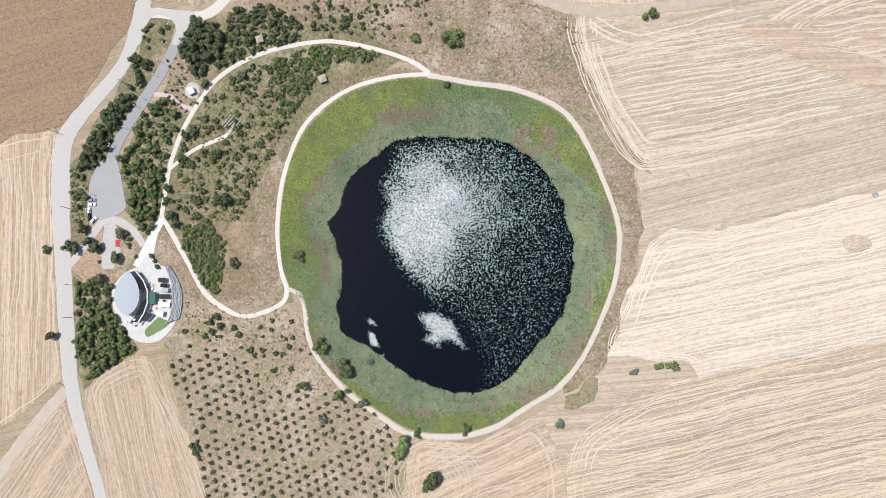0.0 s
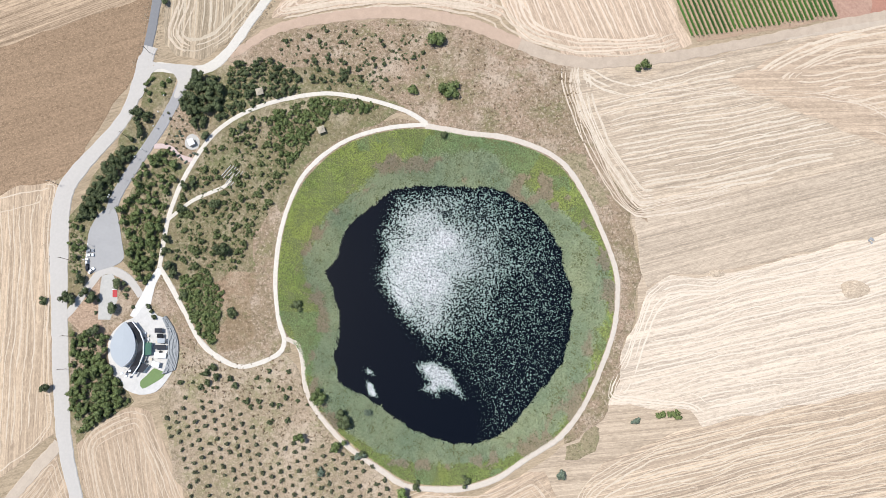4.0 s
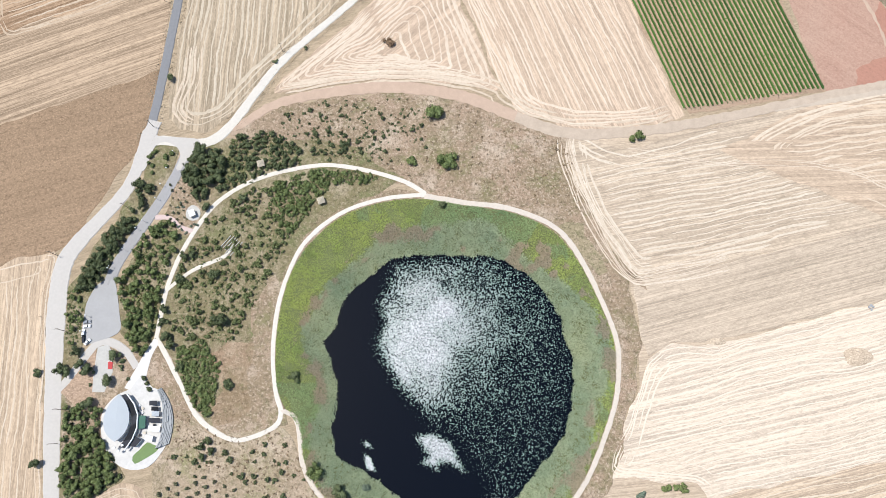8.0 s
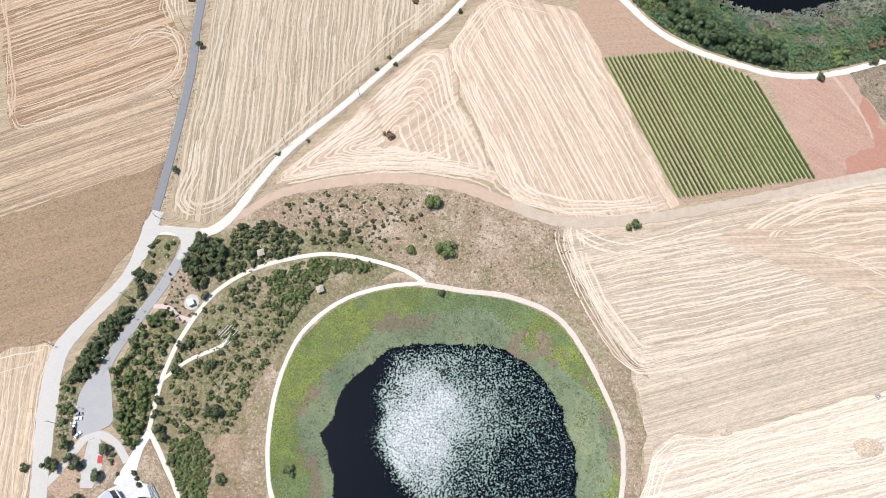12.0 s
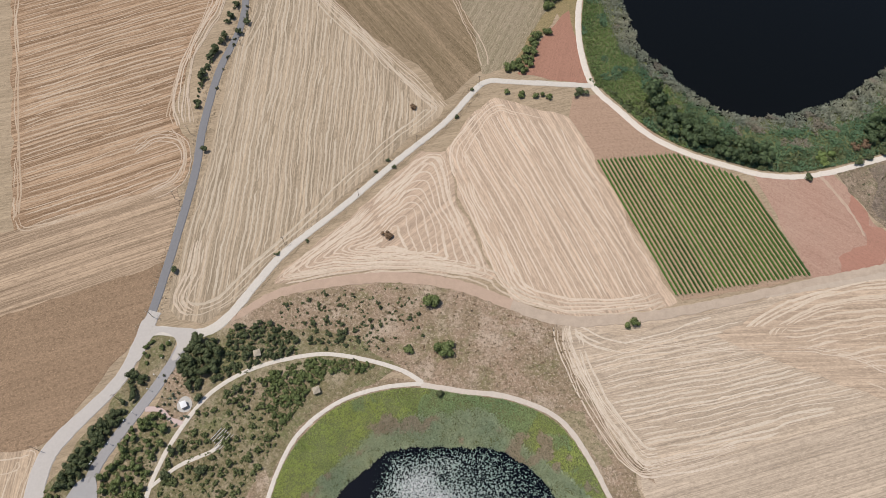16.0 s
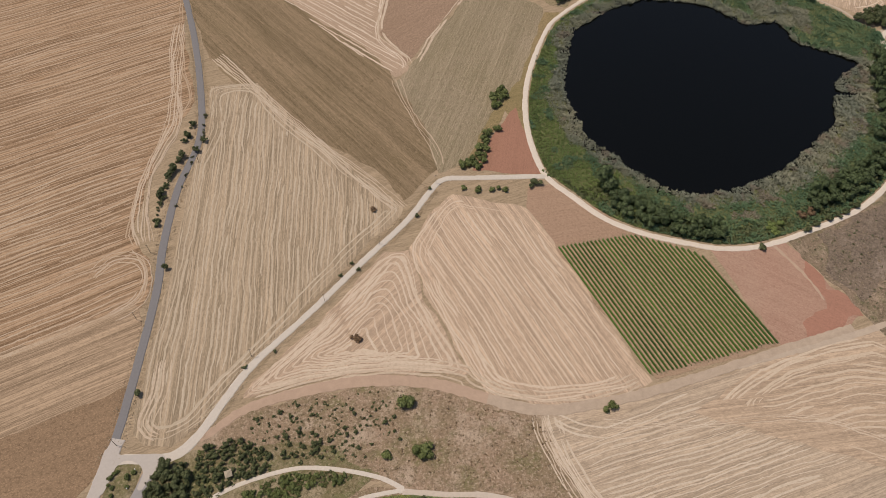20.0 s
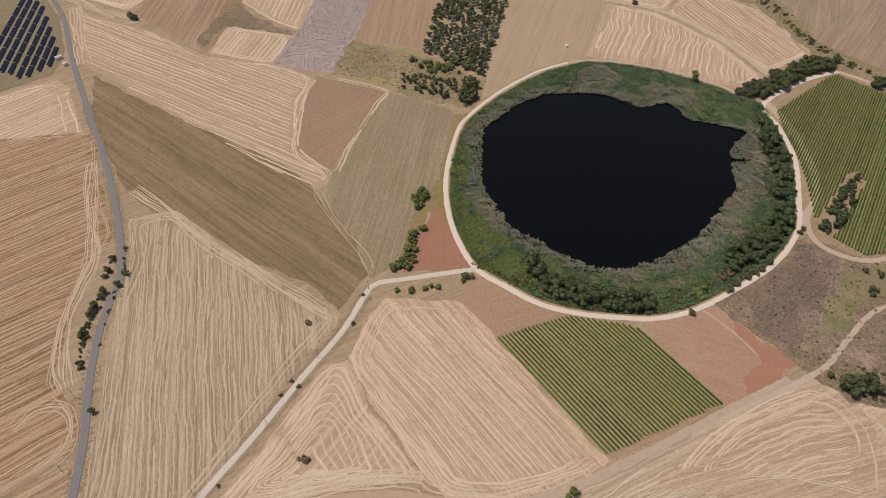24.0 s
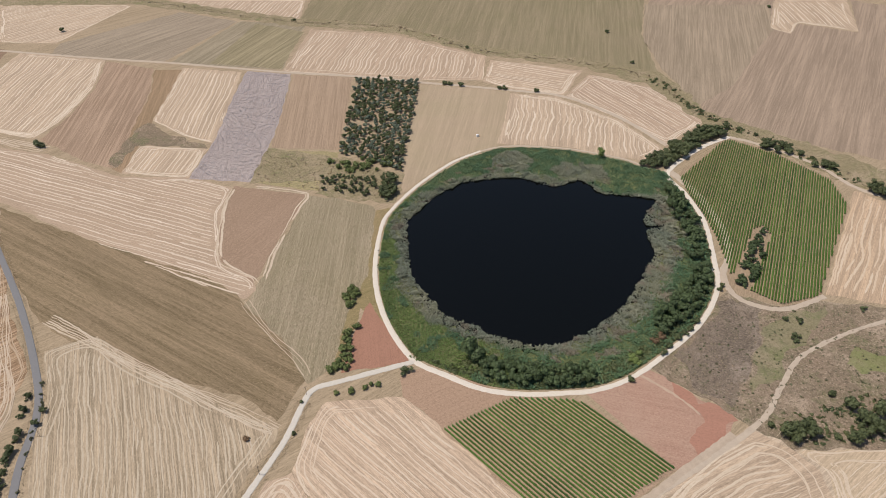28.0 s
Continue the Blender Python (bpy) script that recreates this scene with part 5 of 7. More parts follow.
def template(kind, leaf, variant):
    """A plant of unit radius, built once for each variant."""
    key = (kind, leaf, variant)
    if key not in STOCK:
        seed = sum(ord(c) for c in kind + leaf) * 7 + variant
        tall = 1.15 if "bush" in kind else 1.5 if kind == "olive_tree" else 1.9
        root = new(kind)
        crown = crown_mesh("crown", seed, LEAF[leaf], tall, 7 + variant % 3, 560 if "tree" in kind else 460, 0.125)
        trunk = trunk_mesh(seed, tall * 0.8, 0.09, bark)
        crown.parent = trunk.parent = root
        STOCK[key] = root
    return STOCK[key]


NEVER = set()


def plant(kind, leaf, at, radius, label, group="", z=0.2):
    key = (kind, leaf, int(rng.integers(0, 5)))
    src = template(*key)
    m = pose(at[0], at[1], z, 0, 0, float(rng.uniform(0, 360))) @ Matrix.Diagonal((radius, radius, radius * float(rng.uniform(0.85, 1.15)), 1))
    if key not in NEVER:
        NEVER.add(key)
        src.matrix_basis = m
        ob = src
        ob.name = kind
    else:
        q = src.matrix_basis.copy()
        src.matrix_basis = Matrix.Identity(4)
        ob = copy_thing(src, m)
        src.matrix_basis = q
    return tagged(ob, label, "tree" if "tree" in kind else "bush", group)


OPEN_WAY = np.concatenate([np.column_stack([smooth_line(line, False, 1.5), np.full(len(smooth_line(line, False, 1.5)), half)]) for line, half in ((TERRACE_PATH, 0.8), (PARK_PATH, 1.0), (ACCESS_ROAD, 2.8), (WIDE_ROAD, 4.5))])


def on_way(q, r):
    """Whether a plant would stand on a road or path of the park."""
    return bool((np.hypot(OPEN_WAY[:, 0] - q[0], OPEN_WAY[:, 1] - q[1]) < OPEN_WAY[:, 2] + 0.55 * r).any())


def thicket(kind, leaf, poly, n, lo, hi, label, group="", gap=1.2, z=0.2):
    """Plants spread in a polygon with room between them."""
    p, made = spread_in(poly, n * 6), []
    for q in p:
        r = float(rng.uniform(lo, hi))
        if on_way(q, r):
            continue
        if all((q[0] - a) ** 2 + (q[1] - b) ** 2 > (gap * (r + c) * 0.5) ** 2 for a, b, c in made):
            made.append((q[0], q[1], r))
            plant(kind, leaf, q, r, label, group, z)
            if len(made) >= n:
                break


def lone(kind, leaf, radius, label, spots):
    for q in spots:
        plant(kind, leaf, q, radius * float(rng.uniform(0.88, 1.12)), label)


def scrub(name, label, pts, lo, hi, material, leaves=26, z=0.18):
    """Low scrub nobody could count: leafy mounds joined into one mesh."""
    V, T, base = [], [], 0
    for x, y in pts:
        r = rng.uniform(lo, hi)
        d = rng.normal(0, 1, (leaves, 3))
        d[:, 2] = np.abs(d[:, 2])
        d /= np.linalg.norm(d, axis=1)[:, None]
        at = np.array([x, y, z]) + d * r * rng.uniform(0.45, 1.0, (leaves, 1)) * np.array([1, 1, 0.8])
        t = rng.normal(0, 1, (leaves, 3)) * r * 0.28
        b = np.cross(d, t)
        V.append(np.stack([at - t, at - b * 0.7, at + t, at + b * 0.7], 1).reshape(-1, 3))
        k = base + np.arange(leaves)[:, None] * 4
        T += [k + np.array([0, 1, 2]), k + np.array([0, 2, 3])]
        base += 4 * leaves
    return tagged(many(name, np.concatenate(V), np.concatenate(T), material), label, "scrub", kind="stuff")


# park round the visitor centre
thicket("park_tree", "dark", [(-163.0, 139.7), (-155.3, 149.5), (-144.4, 149.2), (-137.2, 140.5), (-138.4, 132.0), (-146.3, 126.8), (-145.9, 117.9), (-151.5, 118.3), (-157.3, 125.8), (-164.4, 132.5)], 34, 2.0, 3.8, "dense dark green evergreen tree in the park", gap=0.95)
thicket("slope_bush", "dark", [(-138.1, 156.6), (-115.8, 163.5), (-95.7, 154.6), (-92.3, 144.2), (-112.8, 136.8), (-119.3, 130.8), (-131.3, 127.0), (-139.2, 124.2), (-137.5, 143.8)], 80, 1.1, 2.6, "dark green bush on the dry slope", gap=1.15)
thicket("slope_bush", "dark", [(-94.2, 161.6), (-73.5, 168.7), (-56.4, 161.8), (-58.6, 151.5), (-84.2, 145.6)], 26, 0.9, 2.4, "dark green bush on the dry slope", gap=1.5)
thicket("park_bush", "green", [(-185.9, 139.8), (-182.2, 146.9), (-172.8, 150.6), (-167.8, 144.3), (-171.6, 135.5), (-182.4, 130.1)], 9, 1.1, 2.4, "green bush on the verge between the roads", gap=1.2)
thicket("park_tree", "dark", [(-187.9, 103.8), (-181.4, 109.4), (-176.9, 119.9), (-180.9, 126.2), (-185.9, 124.4), (-185.5, 115.7)], 9, 1.3, 2.8, "dark green tree on the verge between the roads", gap=1.2)
thicket("park_tree", "dark", [(-198.6, 86.2), (-193.0, 98.4), (-184.9, 105.8), (-182.2, 100.1), (-189.1, 88.1), (-194.3, 83.3)], 15, 1.8, 3.3, "dark green tree on the verge between the roads", gap=1.0)
thicket("park_tree", "dark", [(-210.3, 57.2), (-208.7, 69.8), (-201.2, 81.7), (-192.0, 85.9), (-192.1, 78.6), (-197.0, 66.6), (-202.3, 58.0)], 26, 1.5, 3.2, "dark green tree on the verge between the roads", gap=1.0)
thicket("park_tree", "green", [(-186.3, 84.1), (-177.7, 93.2), (-170.2, 103.2), (-161.6, 102.0), (-155.7, 91.3), (-160.0, 81.7), (-160.9, 70.1), (-173.2, 75.5)], 30, 1.2, 2.8, "green tree beside the car park", gap=1.2)
thicket("park_tree", "green", [(-187.0, 64.3), (-177.9, 81.6), (-160.7, 68.5), (-160.6, 52.1), (-161.5, 39.1), (-166.6, 23.1), (-174.5, 29.7), (-181.5, 46.9)], 62, 1.2, 2.9, "green tree beside the car park", gap=1.05)
thicket("park_bush", "park", [(-154.2, 52.7), (-155.0, 74.9), (-148.2, 91.1), (-141.7, 109.9), (-121.2, 124.6), (-108.9, 131.5), (-103.6, 113.6), (-92.3, 99.7), (-99.9, 80.2), (-108.6, 57.1), (-118.9, 35.0), (-137.9, 32.2), (-151.7, 40.0)], 190, 0.8, 2.3, "green bush in the park meadow", gap=1.45)
thicket("thicket_bush", "green", [(-108.3, 131.5), (-83.8, 141.6), (-57.7, 143.1), (-46.9, 139.8), (-50.3, 134.8), (-73.2, 133.9), (-85.7, 113.6), (-92.5, 101.3), (-103.1, 108.6)], 86, 1.1, 2.6, "green bush in the park meadow", gap=1.05)
thicket("thicket_bush", "green", [(-148.3, 30.6), (-131.6, 33.8), (-123.0, 23.3), (-122.3, 1.0), (-125.8, -7.3), (-135.8, 2.2), (-142.8, 14.4)], 64, 1.1, 2.1, "green bush of the thicket on the park slope", gap=1.05)
thicket("park_tree", "green", [(-203.5, -6.6), (-184.4, -6.4), (-179.0, -23.4), (-166.0, -38.0), (-167.0, -42.8), (-191.4, -61.6), (-196.1, -50.2)], 84, 1.5, 3.3, "green tree in the belt along the road", gap=0.92)
scrub("scrub", "green scrub of the thicket on the park slope", spread_in([(-148.3, 30.6), (-131.6, 33.8), (-123.0, 23.3), (-122.3, 1.0), (-125.8, -7.3), (-135.8, 2.2), (-142.8, 14.4)], 330), 0.6, 1.5, LEAF["park"], 26)
scrub("scrub", "low green scrub of the park meadow", spread_in([(-154.2, 52.7), (-155.0, 74.9), (-148.2, 91.1), (-141.7, 109.9), (-121.2, 124.6), (-108.9, 131.5), (-103.6, 113.6), (-92.3, 99.7), (-99.9, 80.2), (-108.6, 57.1), (-118.9, 35.0), (-137.9, 32.2), (-151.7, 40.0)], 850), 0.25, 0.9, LEAF["park"], 14)
scrub("scrub", "green undergrowth of the park thicket", spread_in([(-108.3, 131.5), (-83.8, 141.6), (-57.7, 143.1), (-46.9, 139.8), (-50.3, 134.8), (-73.2, 133.9), (-85.7, 113.6), (-92.5, 101.3), (-103.1, 108.6)], 300), 0.6, 1.5, LEAF["park"], 24)
scrub("scrub", "dark undergrowth beside the car park", spread_in([(-187.0, 64.3), (-177.9, 81.6), (-160.7, 68.5), (-160.6, 52.1), (-161.5, 39.1), (-166.6, 23.1), (-174.5, 29.7), (-181.5, 46.9)], 230), 0.6, 1.5, LEAF["park"], 24)
scrub("scrub", "low undergrowth beside the access road", spread_in([(-186.3, 84.1), (-177.7, 93.2), (-170.2, 103.2), (-161.6, 102.0), (-155.7, 91.3), (-160.0, 81.7), (-160.9, 70.1), (-173.2, 75.5)], 110), 0.4, 1.1, LEAF["park"], 20)
scrub("scrub", "dark undergrowth of the northern park", spread_in([(-138.1, 156.6), (-115.8, 163.5), (-95.7, 154.6), (-92.3, 144.2), (-112.8, 136.8), (-119.3, 130.8), (-131.3, 127.0), (-139.2, 124.2), (-137.5, 143.8)], 220), 0.4, 1.3, LEAF["park"], 22)
scrub("scrub", "dark undergrowth of the evergreen grove", spread_in([(-163.0, 139.7), (-155.3, 149.5), (-144.4, 149.2), (-137.2, 140.5), (-138.4, 132.0), (-146.3, 126.8), (-145.9, 117.9), (-151.5, 118.3), (-157.3, 125.8), (-164.4, 132.5)], 90), 0.8, 1.7, LEAF["dark"], 26)
scrub("scrub", "dark undergrowth of the verge", spread_in([(-210.3, 57.2), (-208.7, 69.8), (-201.2, 81.7), (-192.0, 85.9), (-192.1, 78.6), (-197.0, 66.6), (-202.3, 58.0)], 90), 0.7, 1.6, LEAF["dark"], 24)
scrub("scrub", "dark undergrowth of the roadside belt", spread_in([(-203.5, -6.6), (-184.4, -6.4), (-179.0, -23.4), (-166.0, -38.0), (-167.0, -42.8), (-191.4, -61.6), (-196.1, -50.2)], 200), 0.8, 1.8, LEAF["dark"], 28)
lone("tree", "dark", 4.0, "round dark green tree in the park meadow", [(-124.9, 47.7)])
lone("bush", "dark", 2.8, "dark green bush on the bare park slope", [(-117.1, 13.6), (-115.5, 11.2), (-79.6, 19.1)])
lone("tree", "dark", 2.6, "dark green tree beside the park path", [(-153.1, 69.8), (-151.7, 82.5), (-147.3, 83.5), (-135.3, 72.5), (-131.6, 74.5), (-123.3, 120.0), (-144.3, 112.3), (-157.8, 50.8), (-154.5, 36.5), (-151.5, 30.9), (-183.8, 123.2), (-123.0, 140.2)])
thicket("slope_bush", "dark", [(-147.8, -30.0), (-131.8, -44.2), (-122.2, -32.3), (-92.7, -40.6), (-94.4, -53.2), (-64.5, -37.9), (-76.6, -13.8), (-107.6, -21.5), (-123.8, -18.3)], 34, 0.8, 2.2, "dark green bush above the olive grove", gap=2.0)
thicket("park_tree", "green", [(-215.4, 56.7), (-207.2, 58.1), (-204.1, 44.8), (-203.1, 28.0), (-210.0, 26.4)], 13, 1.1, 2.3, "green tree between the road and the car park", gap=1.1)
scrub("scrub", "green undergrowth beside the car park", spread_in([(-215.4, 56.7), (-207.2, 58.1), (-204.1, 44.8), (-203.1, 28.0), (-210.0, 26.4)], 90), 0.4, 1.1, LEAF["park"], 20)
thicket("slope_bush", "dark", [(-116.9, 168.4), (-94.8, 180.5), (-67.9, 188.2), (-32.8, 187.0), (-16.3, 173.5), (-18.7, 155.3), (-49.6, 146.3), (-74.2, 156.5)], 34, 0.7, 1.7, "small dark bush dotted over the dry grassland", gap=2.2)
# olive grove
o = np.array((-139.8, -44.9))
ux, uy = np.array((-61.4, -67.3)) - np.array((-139.8, -44.9)), np.array((-115.3, -116.9)) - np.array((-139.8, -44.9))
GROVE = [(-146.0, -45.5), (-115.7, -33.9), (-102.2, -41.4), (-91.0, -56.1), (-69.1, -54.0), (-50.0, -55.4), (-33.7, -60.1), (-20.0, -71.2), (-11.6, -92.1), (-16.1, -110.8), (-24.1, -123.7), (-108.9, -131.5), (-126.0, -93.4), (-139.4, -60.5)]
ux, uy = ux / np.linalg.norm(ux) * 6.0, uy / np.linalg.norm(uy) * 5.0
for i in range(-4, 36):
    for j in range(-8, 30):
        q = o + ux * i + uy * j + rng.normal(0, 0.18, 2)
        if inside(GROVE, q[None])[0] and rng.random() < 0.9:
            plant("olive_tree", "olive", q, float(rng.uniform(1.0, 1.5)), "small grey-green olive tree in a planted row", "olive grove rows")


# ---- vineyards ----
def vine_row(line, u, side, width, height, leaf, root):
    """One row of vines: a dense core and loose leaves over it."""
    p = np.repeat(line, 5, 0)
    n = len(p)
    d = rng.normal(0, 1, (n, 3))
    d[:, 2] = np.abs(d[:, 2])
    d /= np.linalg.norm(d, axis=1)[:, None]
    at = np.column_stack([p + side * np.clip(rng.normal(0, width * 0.2, (n, 1)), -0.45 * width, 0.45 * width) + u * rng.normal(0, 0.3, (n, 1)), 0.5 + height * rng.uniform(0.35, 1.0, n)])
    t = rng.normal(0, 1, (n, 3)) * 0.16
    w = np.cross(d, t)
    v = np.stack([at - t, at - w * 0.8, at + t, at + w * 0.8], 1).reshape(-1, 3)
    q = np.arange(n)[:, None] * 4
    c = line[::4]
    k = len(c)
    half = width * rng.uniform(0.34, 0.44, (k, 1))
    core = np.concatenate([np.column_stack([c + side * half, np.full(k, 0.3)]), np.column_stack([c, 0.5 + height * rng.uniform(0.7, 0.95, k)]), np.column_stack([c - side * half, np.full(k, 0.3)])])
    i = np.arange(k - 1)[:, None] + 4 * n
    faces = [q + np.array([0, 1, 2]), q + np.array([0, 2, 3])]
    for g in (0, k):
        faces += [i + np.array([g, g + 1, g + k + 1]), i + np.array([g, g + k + 1, g + k])]
    many("vine_trellis", np.concatenate([v, core]), np.concatenate(faces), leaf, root)


def vineyard(name, label, a, b, c, count, poly, leaf, width=1.9, height=1.9):
    """Rows of vines from the line a-b, each along the way a-c, cut to the outline."""
    root = new(name)
    tagged(root, label, "vineyard")
    a, b, c = (np.array(v, float) for v in (a, b, c))
    u = (c - a) / np.linalg.norm(c - a)
    side = np.array([-u[1], u[0]])
    for k in range(count):
        s = np.arange(-450, 450, 0.55)
        p = a + (b - a) * (k + 0.5) / count + s[:, None] * u
        ok = inside(poly, p)
        cuts = np.flatnonzero(np.diff(ok.astype(int)))
        for line in np.split(p, cuts + 1):
            if len(line) < 8 or not inside(poly, line[1:2])[0]:
                continue
            vine_row(line, u, side, width, height, leaf, root)
    return root


vine = leafy("vine_leaf", (0.026, 0.070, 0.011), (0.076, 0.168, 0.028))
VINE_1 = [(89.0, 300.9), (146.0, 311.0), (184.4, 295.6), (193.4, 288.8), (223.6, 220.9), (136.0, 198.9)]
vineyard("vineyard", "green vineyard in straight trellised rows", VINE_1[0], (192.0, 325.6), (135.6, 198.7), 36, VINE_1, vine, 1.22, 1.8)
vine_far = leafy("far_vine_leaf", (0.034, 0.084, 0.016), (0.105, 0.195, 0.042))
VINE_2 = [(522.6, 578.5), (550.3, 531.7), (567.1, 469.9), (549.2, 426.7), (429.5, 327.3), (394.0, 328.8), (380.4, 352.3), (448.1, 411.5), (450.6, 426.6), (439.0, 425.1), (386.7, 380.3), (377.0, 373.7), (386.1, 394.4), (398.9, 425.8), (409.3, 460.8), (416.2, 496.0), (425.4, 527.1), (510.9, 575.7)]
vineyard("vineyard", "green far vineyard in straight rows", (375.5, 344.4), (462.0, 331.1), (550.3, 531.7), 30, VINE_2, vine_far, 1.95)
vineyard("vineyard", "green far vineyard in straight rows beside the lake", (375.5, 344.4), (264.6, 364.1), (550.3, 531.7), 40, VINE_2, vine_far, 1.95)

# ---- single trees and bushes ----
lone("bush", "green", 5.0, "large round green bush on the dry grassland", [(-9.5, 154.4), (-5.2, 154.1)])
lone("bush", "green", 5.5, "large round green bush on the dry grassland", [(-18.3, 184.4), (-13.3, 183.6)])
lone("bush", "green", 3.0, "round green bush on the dry grassland", [(-27.4, 152.3)] + [(-27.3, 151.7)])
lone("bush", "green", 3.0, "green bush at the field corner", [(104.3, 177.6), (107.8, 180.0)])
lone("tree", "dark", 5.0, "lone dark green tree in the ploughed field", [(5.1, -96.7), (7.5, -95.8)])
lone("tree", "bright", 4.0, "tall bright green tree beside the lake path", [(-12.4, -77.7), (-13.0, -81.4), (-13.3, -84.8)])
lone("tree", "dark", 4.2, "dark green tree in the reed belt", [(-47.3, -38.5), (-47.5, -42.6)])
lone("tree", "green", 3.6, "round green tree beside the lake path", [(-63.6, -28.4), (-61.9, -29.8), (-49.1, -55.3), (-69.9, -52.2)])
lone("bush", "dark", 2.6, "dark green bush beside the lake path", [(-35.6, -57.1), (-4.9, -71.4), (22.5, -67.9), (-78.8, 20.2), (-50.1, -54.4), (-6.8, 125.4)])
lone("bush", "dark", 2.6, "dark green bush in the park", [(-125.4, 48.4), (-115.8, 12.8), (-122.7, -18.1), (-119.6, -22.6), (-126.0, -22.2), (-125.2, -92.4), (-127.0, -90.4), (-221.8, 10.2), (-157.2, 44.4), (-154.6, 36.6), (-152.5, 32.9), (-144.5, 19.8), (-169.1, 95.8), (-147.4, 83.7), (-152.1, 68.7), (-133.6, 73.5)])
lone("tree", "dark", 3.2, "dark green tree beside the wide road", [(-211.5, -36.8), (-185.7, 123.9), (-198.4, 88.7), (-194.2, 93.4), (-206.0, 12.3), (-198.6, 16.3), (-209.4, 13.6), (-202.8, 23.9)])
lone("bush", "grey", 2.6, "grey-green bush beside the path", [(74.1, -58.2), (73.6, -60.1), (112.9, -27.1), (-37.0, -58.8), (-34.7, -35.2), (-56.5, -68.4)])
lone("bush", "green", 2.2, "low green bush on the field edge", [(124.7, -23.5), (127.8, -22.6), (131.0, -22.6), (134.1, -21.7), (136.4, -22.7)])
lone("tree", "dark", 3.6, "dark green tree in the visitor centre garden", [(-181.9, 23.5), (-181.8, 8.5), (-189.8, -3.1), (-194.0, 13.4)])
lone("bush", "dark", 1.5, "dark green garden bush", [(-176.7, 20.5), (-176.2, 16.7), (-171.6, 11.0), (-197.3, 12.2), (-191.0, 12.7), (-191.7, 6.3), (-160.8, 9.1), (-159.1, 6.1), (-162.8, 12.1)])
lone("bush", "dark", 4.0, "round dark green bush beside the track junction", [(80.5, 361.4)])
lone("bush", "green", 2.5, "green bush beside the gravel road", [(25.9, 357.5), (37.3, 356.1), (46.9, 354.6), (51.1, 356.5), (56.9, 354.7), (35.2, 354.3)])
lone("bush", "green", 4.0, "green bush on the bank above the red field", [(26.4, 380.1), (29.7, 383.8), (32.7, 386.4), (43.5, 409.9), (47.0, 415.0), (54.6, 419.9), (39.1, 400.5)])
lone("tree", "dark", 3.3, "dark green tree beside the asphalt road", [(-191.5, 416.2), (-197.0, 375.6), (-195.5, 380.4), (-198.6, 371.4), (-200.7, 356.9), (-194.0, 389.5), (-192.4, 393.9), (-200.9, 352.3)])
lone("tree", "dark", 2.5, "dark green tree beside the asphalt road", [(-196.4, 325.3), (-182.2, 286.9), (-179.5, 193.2), (-182.5, 399.5), (-179.1, 410.9), (-191.1, 429.1)])
lone("bush", "dark", 1.8, "small dark bush beside the gravel road", [(-54.5, 288.6), (-49.6, 283.6), (-61.6, 278.5), (-99.9, 221.2), (-117.7, 209.5), (-9.6, 331.2), (-0.1, 357.3)])
lone("bush", "dead", 2.8, "dry brown bush on a stony mound", [(-49.0, 229.7), (-47.1, 228.6), (-42.2, 337.4)])
lone("bush", "dark", 5.5, "lone dark bush on the far plain", [(-231.7, 845.8), (-227.6, 841.4), (-239.3, 1239.6)])
lone("tree", "bright", 5.0, "yellow-green tree at the lake edge", [(368.1, 594.4)])
lone("bush", "dark", 4.0, "dark bush on the far field edge", [(268.1, 834.4), (273.9, 830.4), (285.3, 822.2), (329.2, 796.1), (335.4, 791.9), (371.5, 770.8), (554.6, 921.5), (531.5, 805.5), (336.5, 940.8), (845.8, 922.6), (115.5, 1149.1)])
lone("bush", "dark", 3.0, "dark bush on the grazing land", [(378.5, 294.5), (375.6, 289.6), (451.2, 302.6), (361.9, 237.8), (383.6, 312.5), (392.7, 306.4), (303.0, 229.2), (234.4, 297.4)])
lone("tree", "dark", 6.0, "dark green tree on the grazing land", [(307.2, 221.1), (310.6, 217.9), (316.2, 217.0), (323.3, 216.5), (326.9, 214.2), (310.8, 211.5), (365.6, 222.9), (364.9, 214.2), (368.5, 207.8), (358.4, 202.3), (367.4, 201.6), (349.6, 200.4), (380.2, 212.5)])
lone("bush", "dark", 3.2, "dark green bush beside the lake track", [(271.8, 312.2), (280.2, 317.6), (291.5, 323.4), (299.3, 326.0), (306.0, 328.3), (314.2, 334.3), (357.0, 361.0), (361.4, 364.8), (339.6, 206.4), (345.7, 202.8)])
thicket("belt_tree", "belt", [(134.0, 342.9), (144.3, 346.4), (176.4, 326.2), (208.4, 316.7), (215.6, 308.4), (198.1, 305.4), (155.9, 320.2), (135.2, 334.3)], 40, 4.0, 6.0, "dense dark green tree at the lake track", gap=1.0)
lone("tree", "belt", 9.0, "large dark green tree in the lake belt", [(131.2, 359.4), (134.4, 353.2)])
thicket("belt_tree", "belt", [(280.4, 344.9), (337.8, 377.8), (367.2, 394.9), (349.6, 369.8), (320.4, 344.2), (280.2, 328.7)], 34, 4.0, 6.5, "dense dark green tree in the lake belt", gap=1.0)
thicket("belt_tree", "belt", [(398.6, 516.8), (403.1, 498.8), (393.4, 451.7), (373.2, 409.4), (357.2, 398.5), (378.7, 452.2), (390.0, 498.2)], 26, 4.0, 6.5, "dense dark green tree in the lake belt", gap=1.0)
thicket("hedge_tree", "dark", [(397.5, 563.0), (453.4, 585.2), (505.5, 607.9), (536.0, 602.3), (521.5, 587.4), (482.6, 579.7), (422.5, 547.5)], 64, 4.0, 6.5, "dark green tree in the hedge between the fields", gap=0.9)
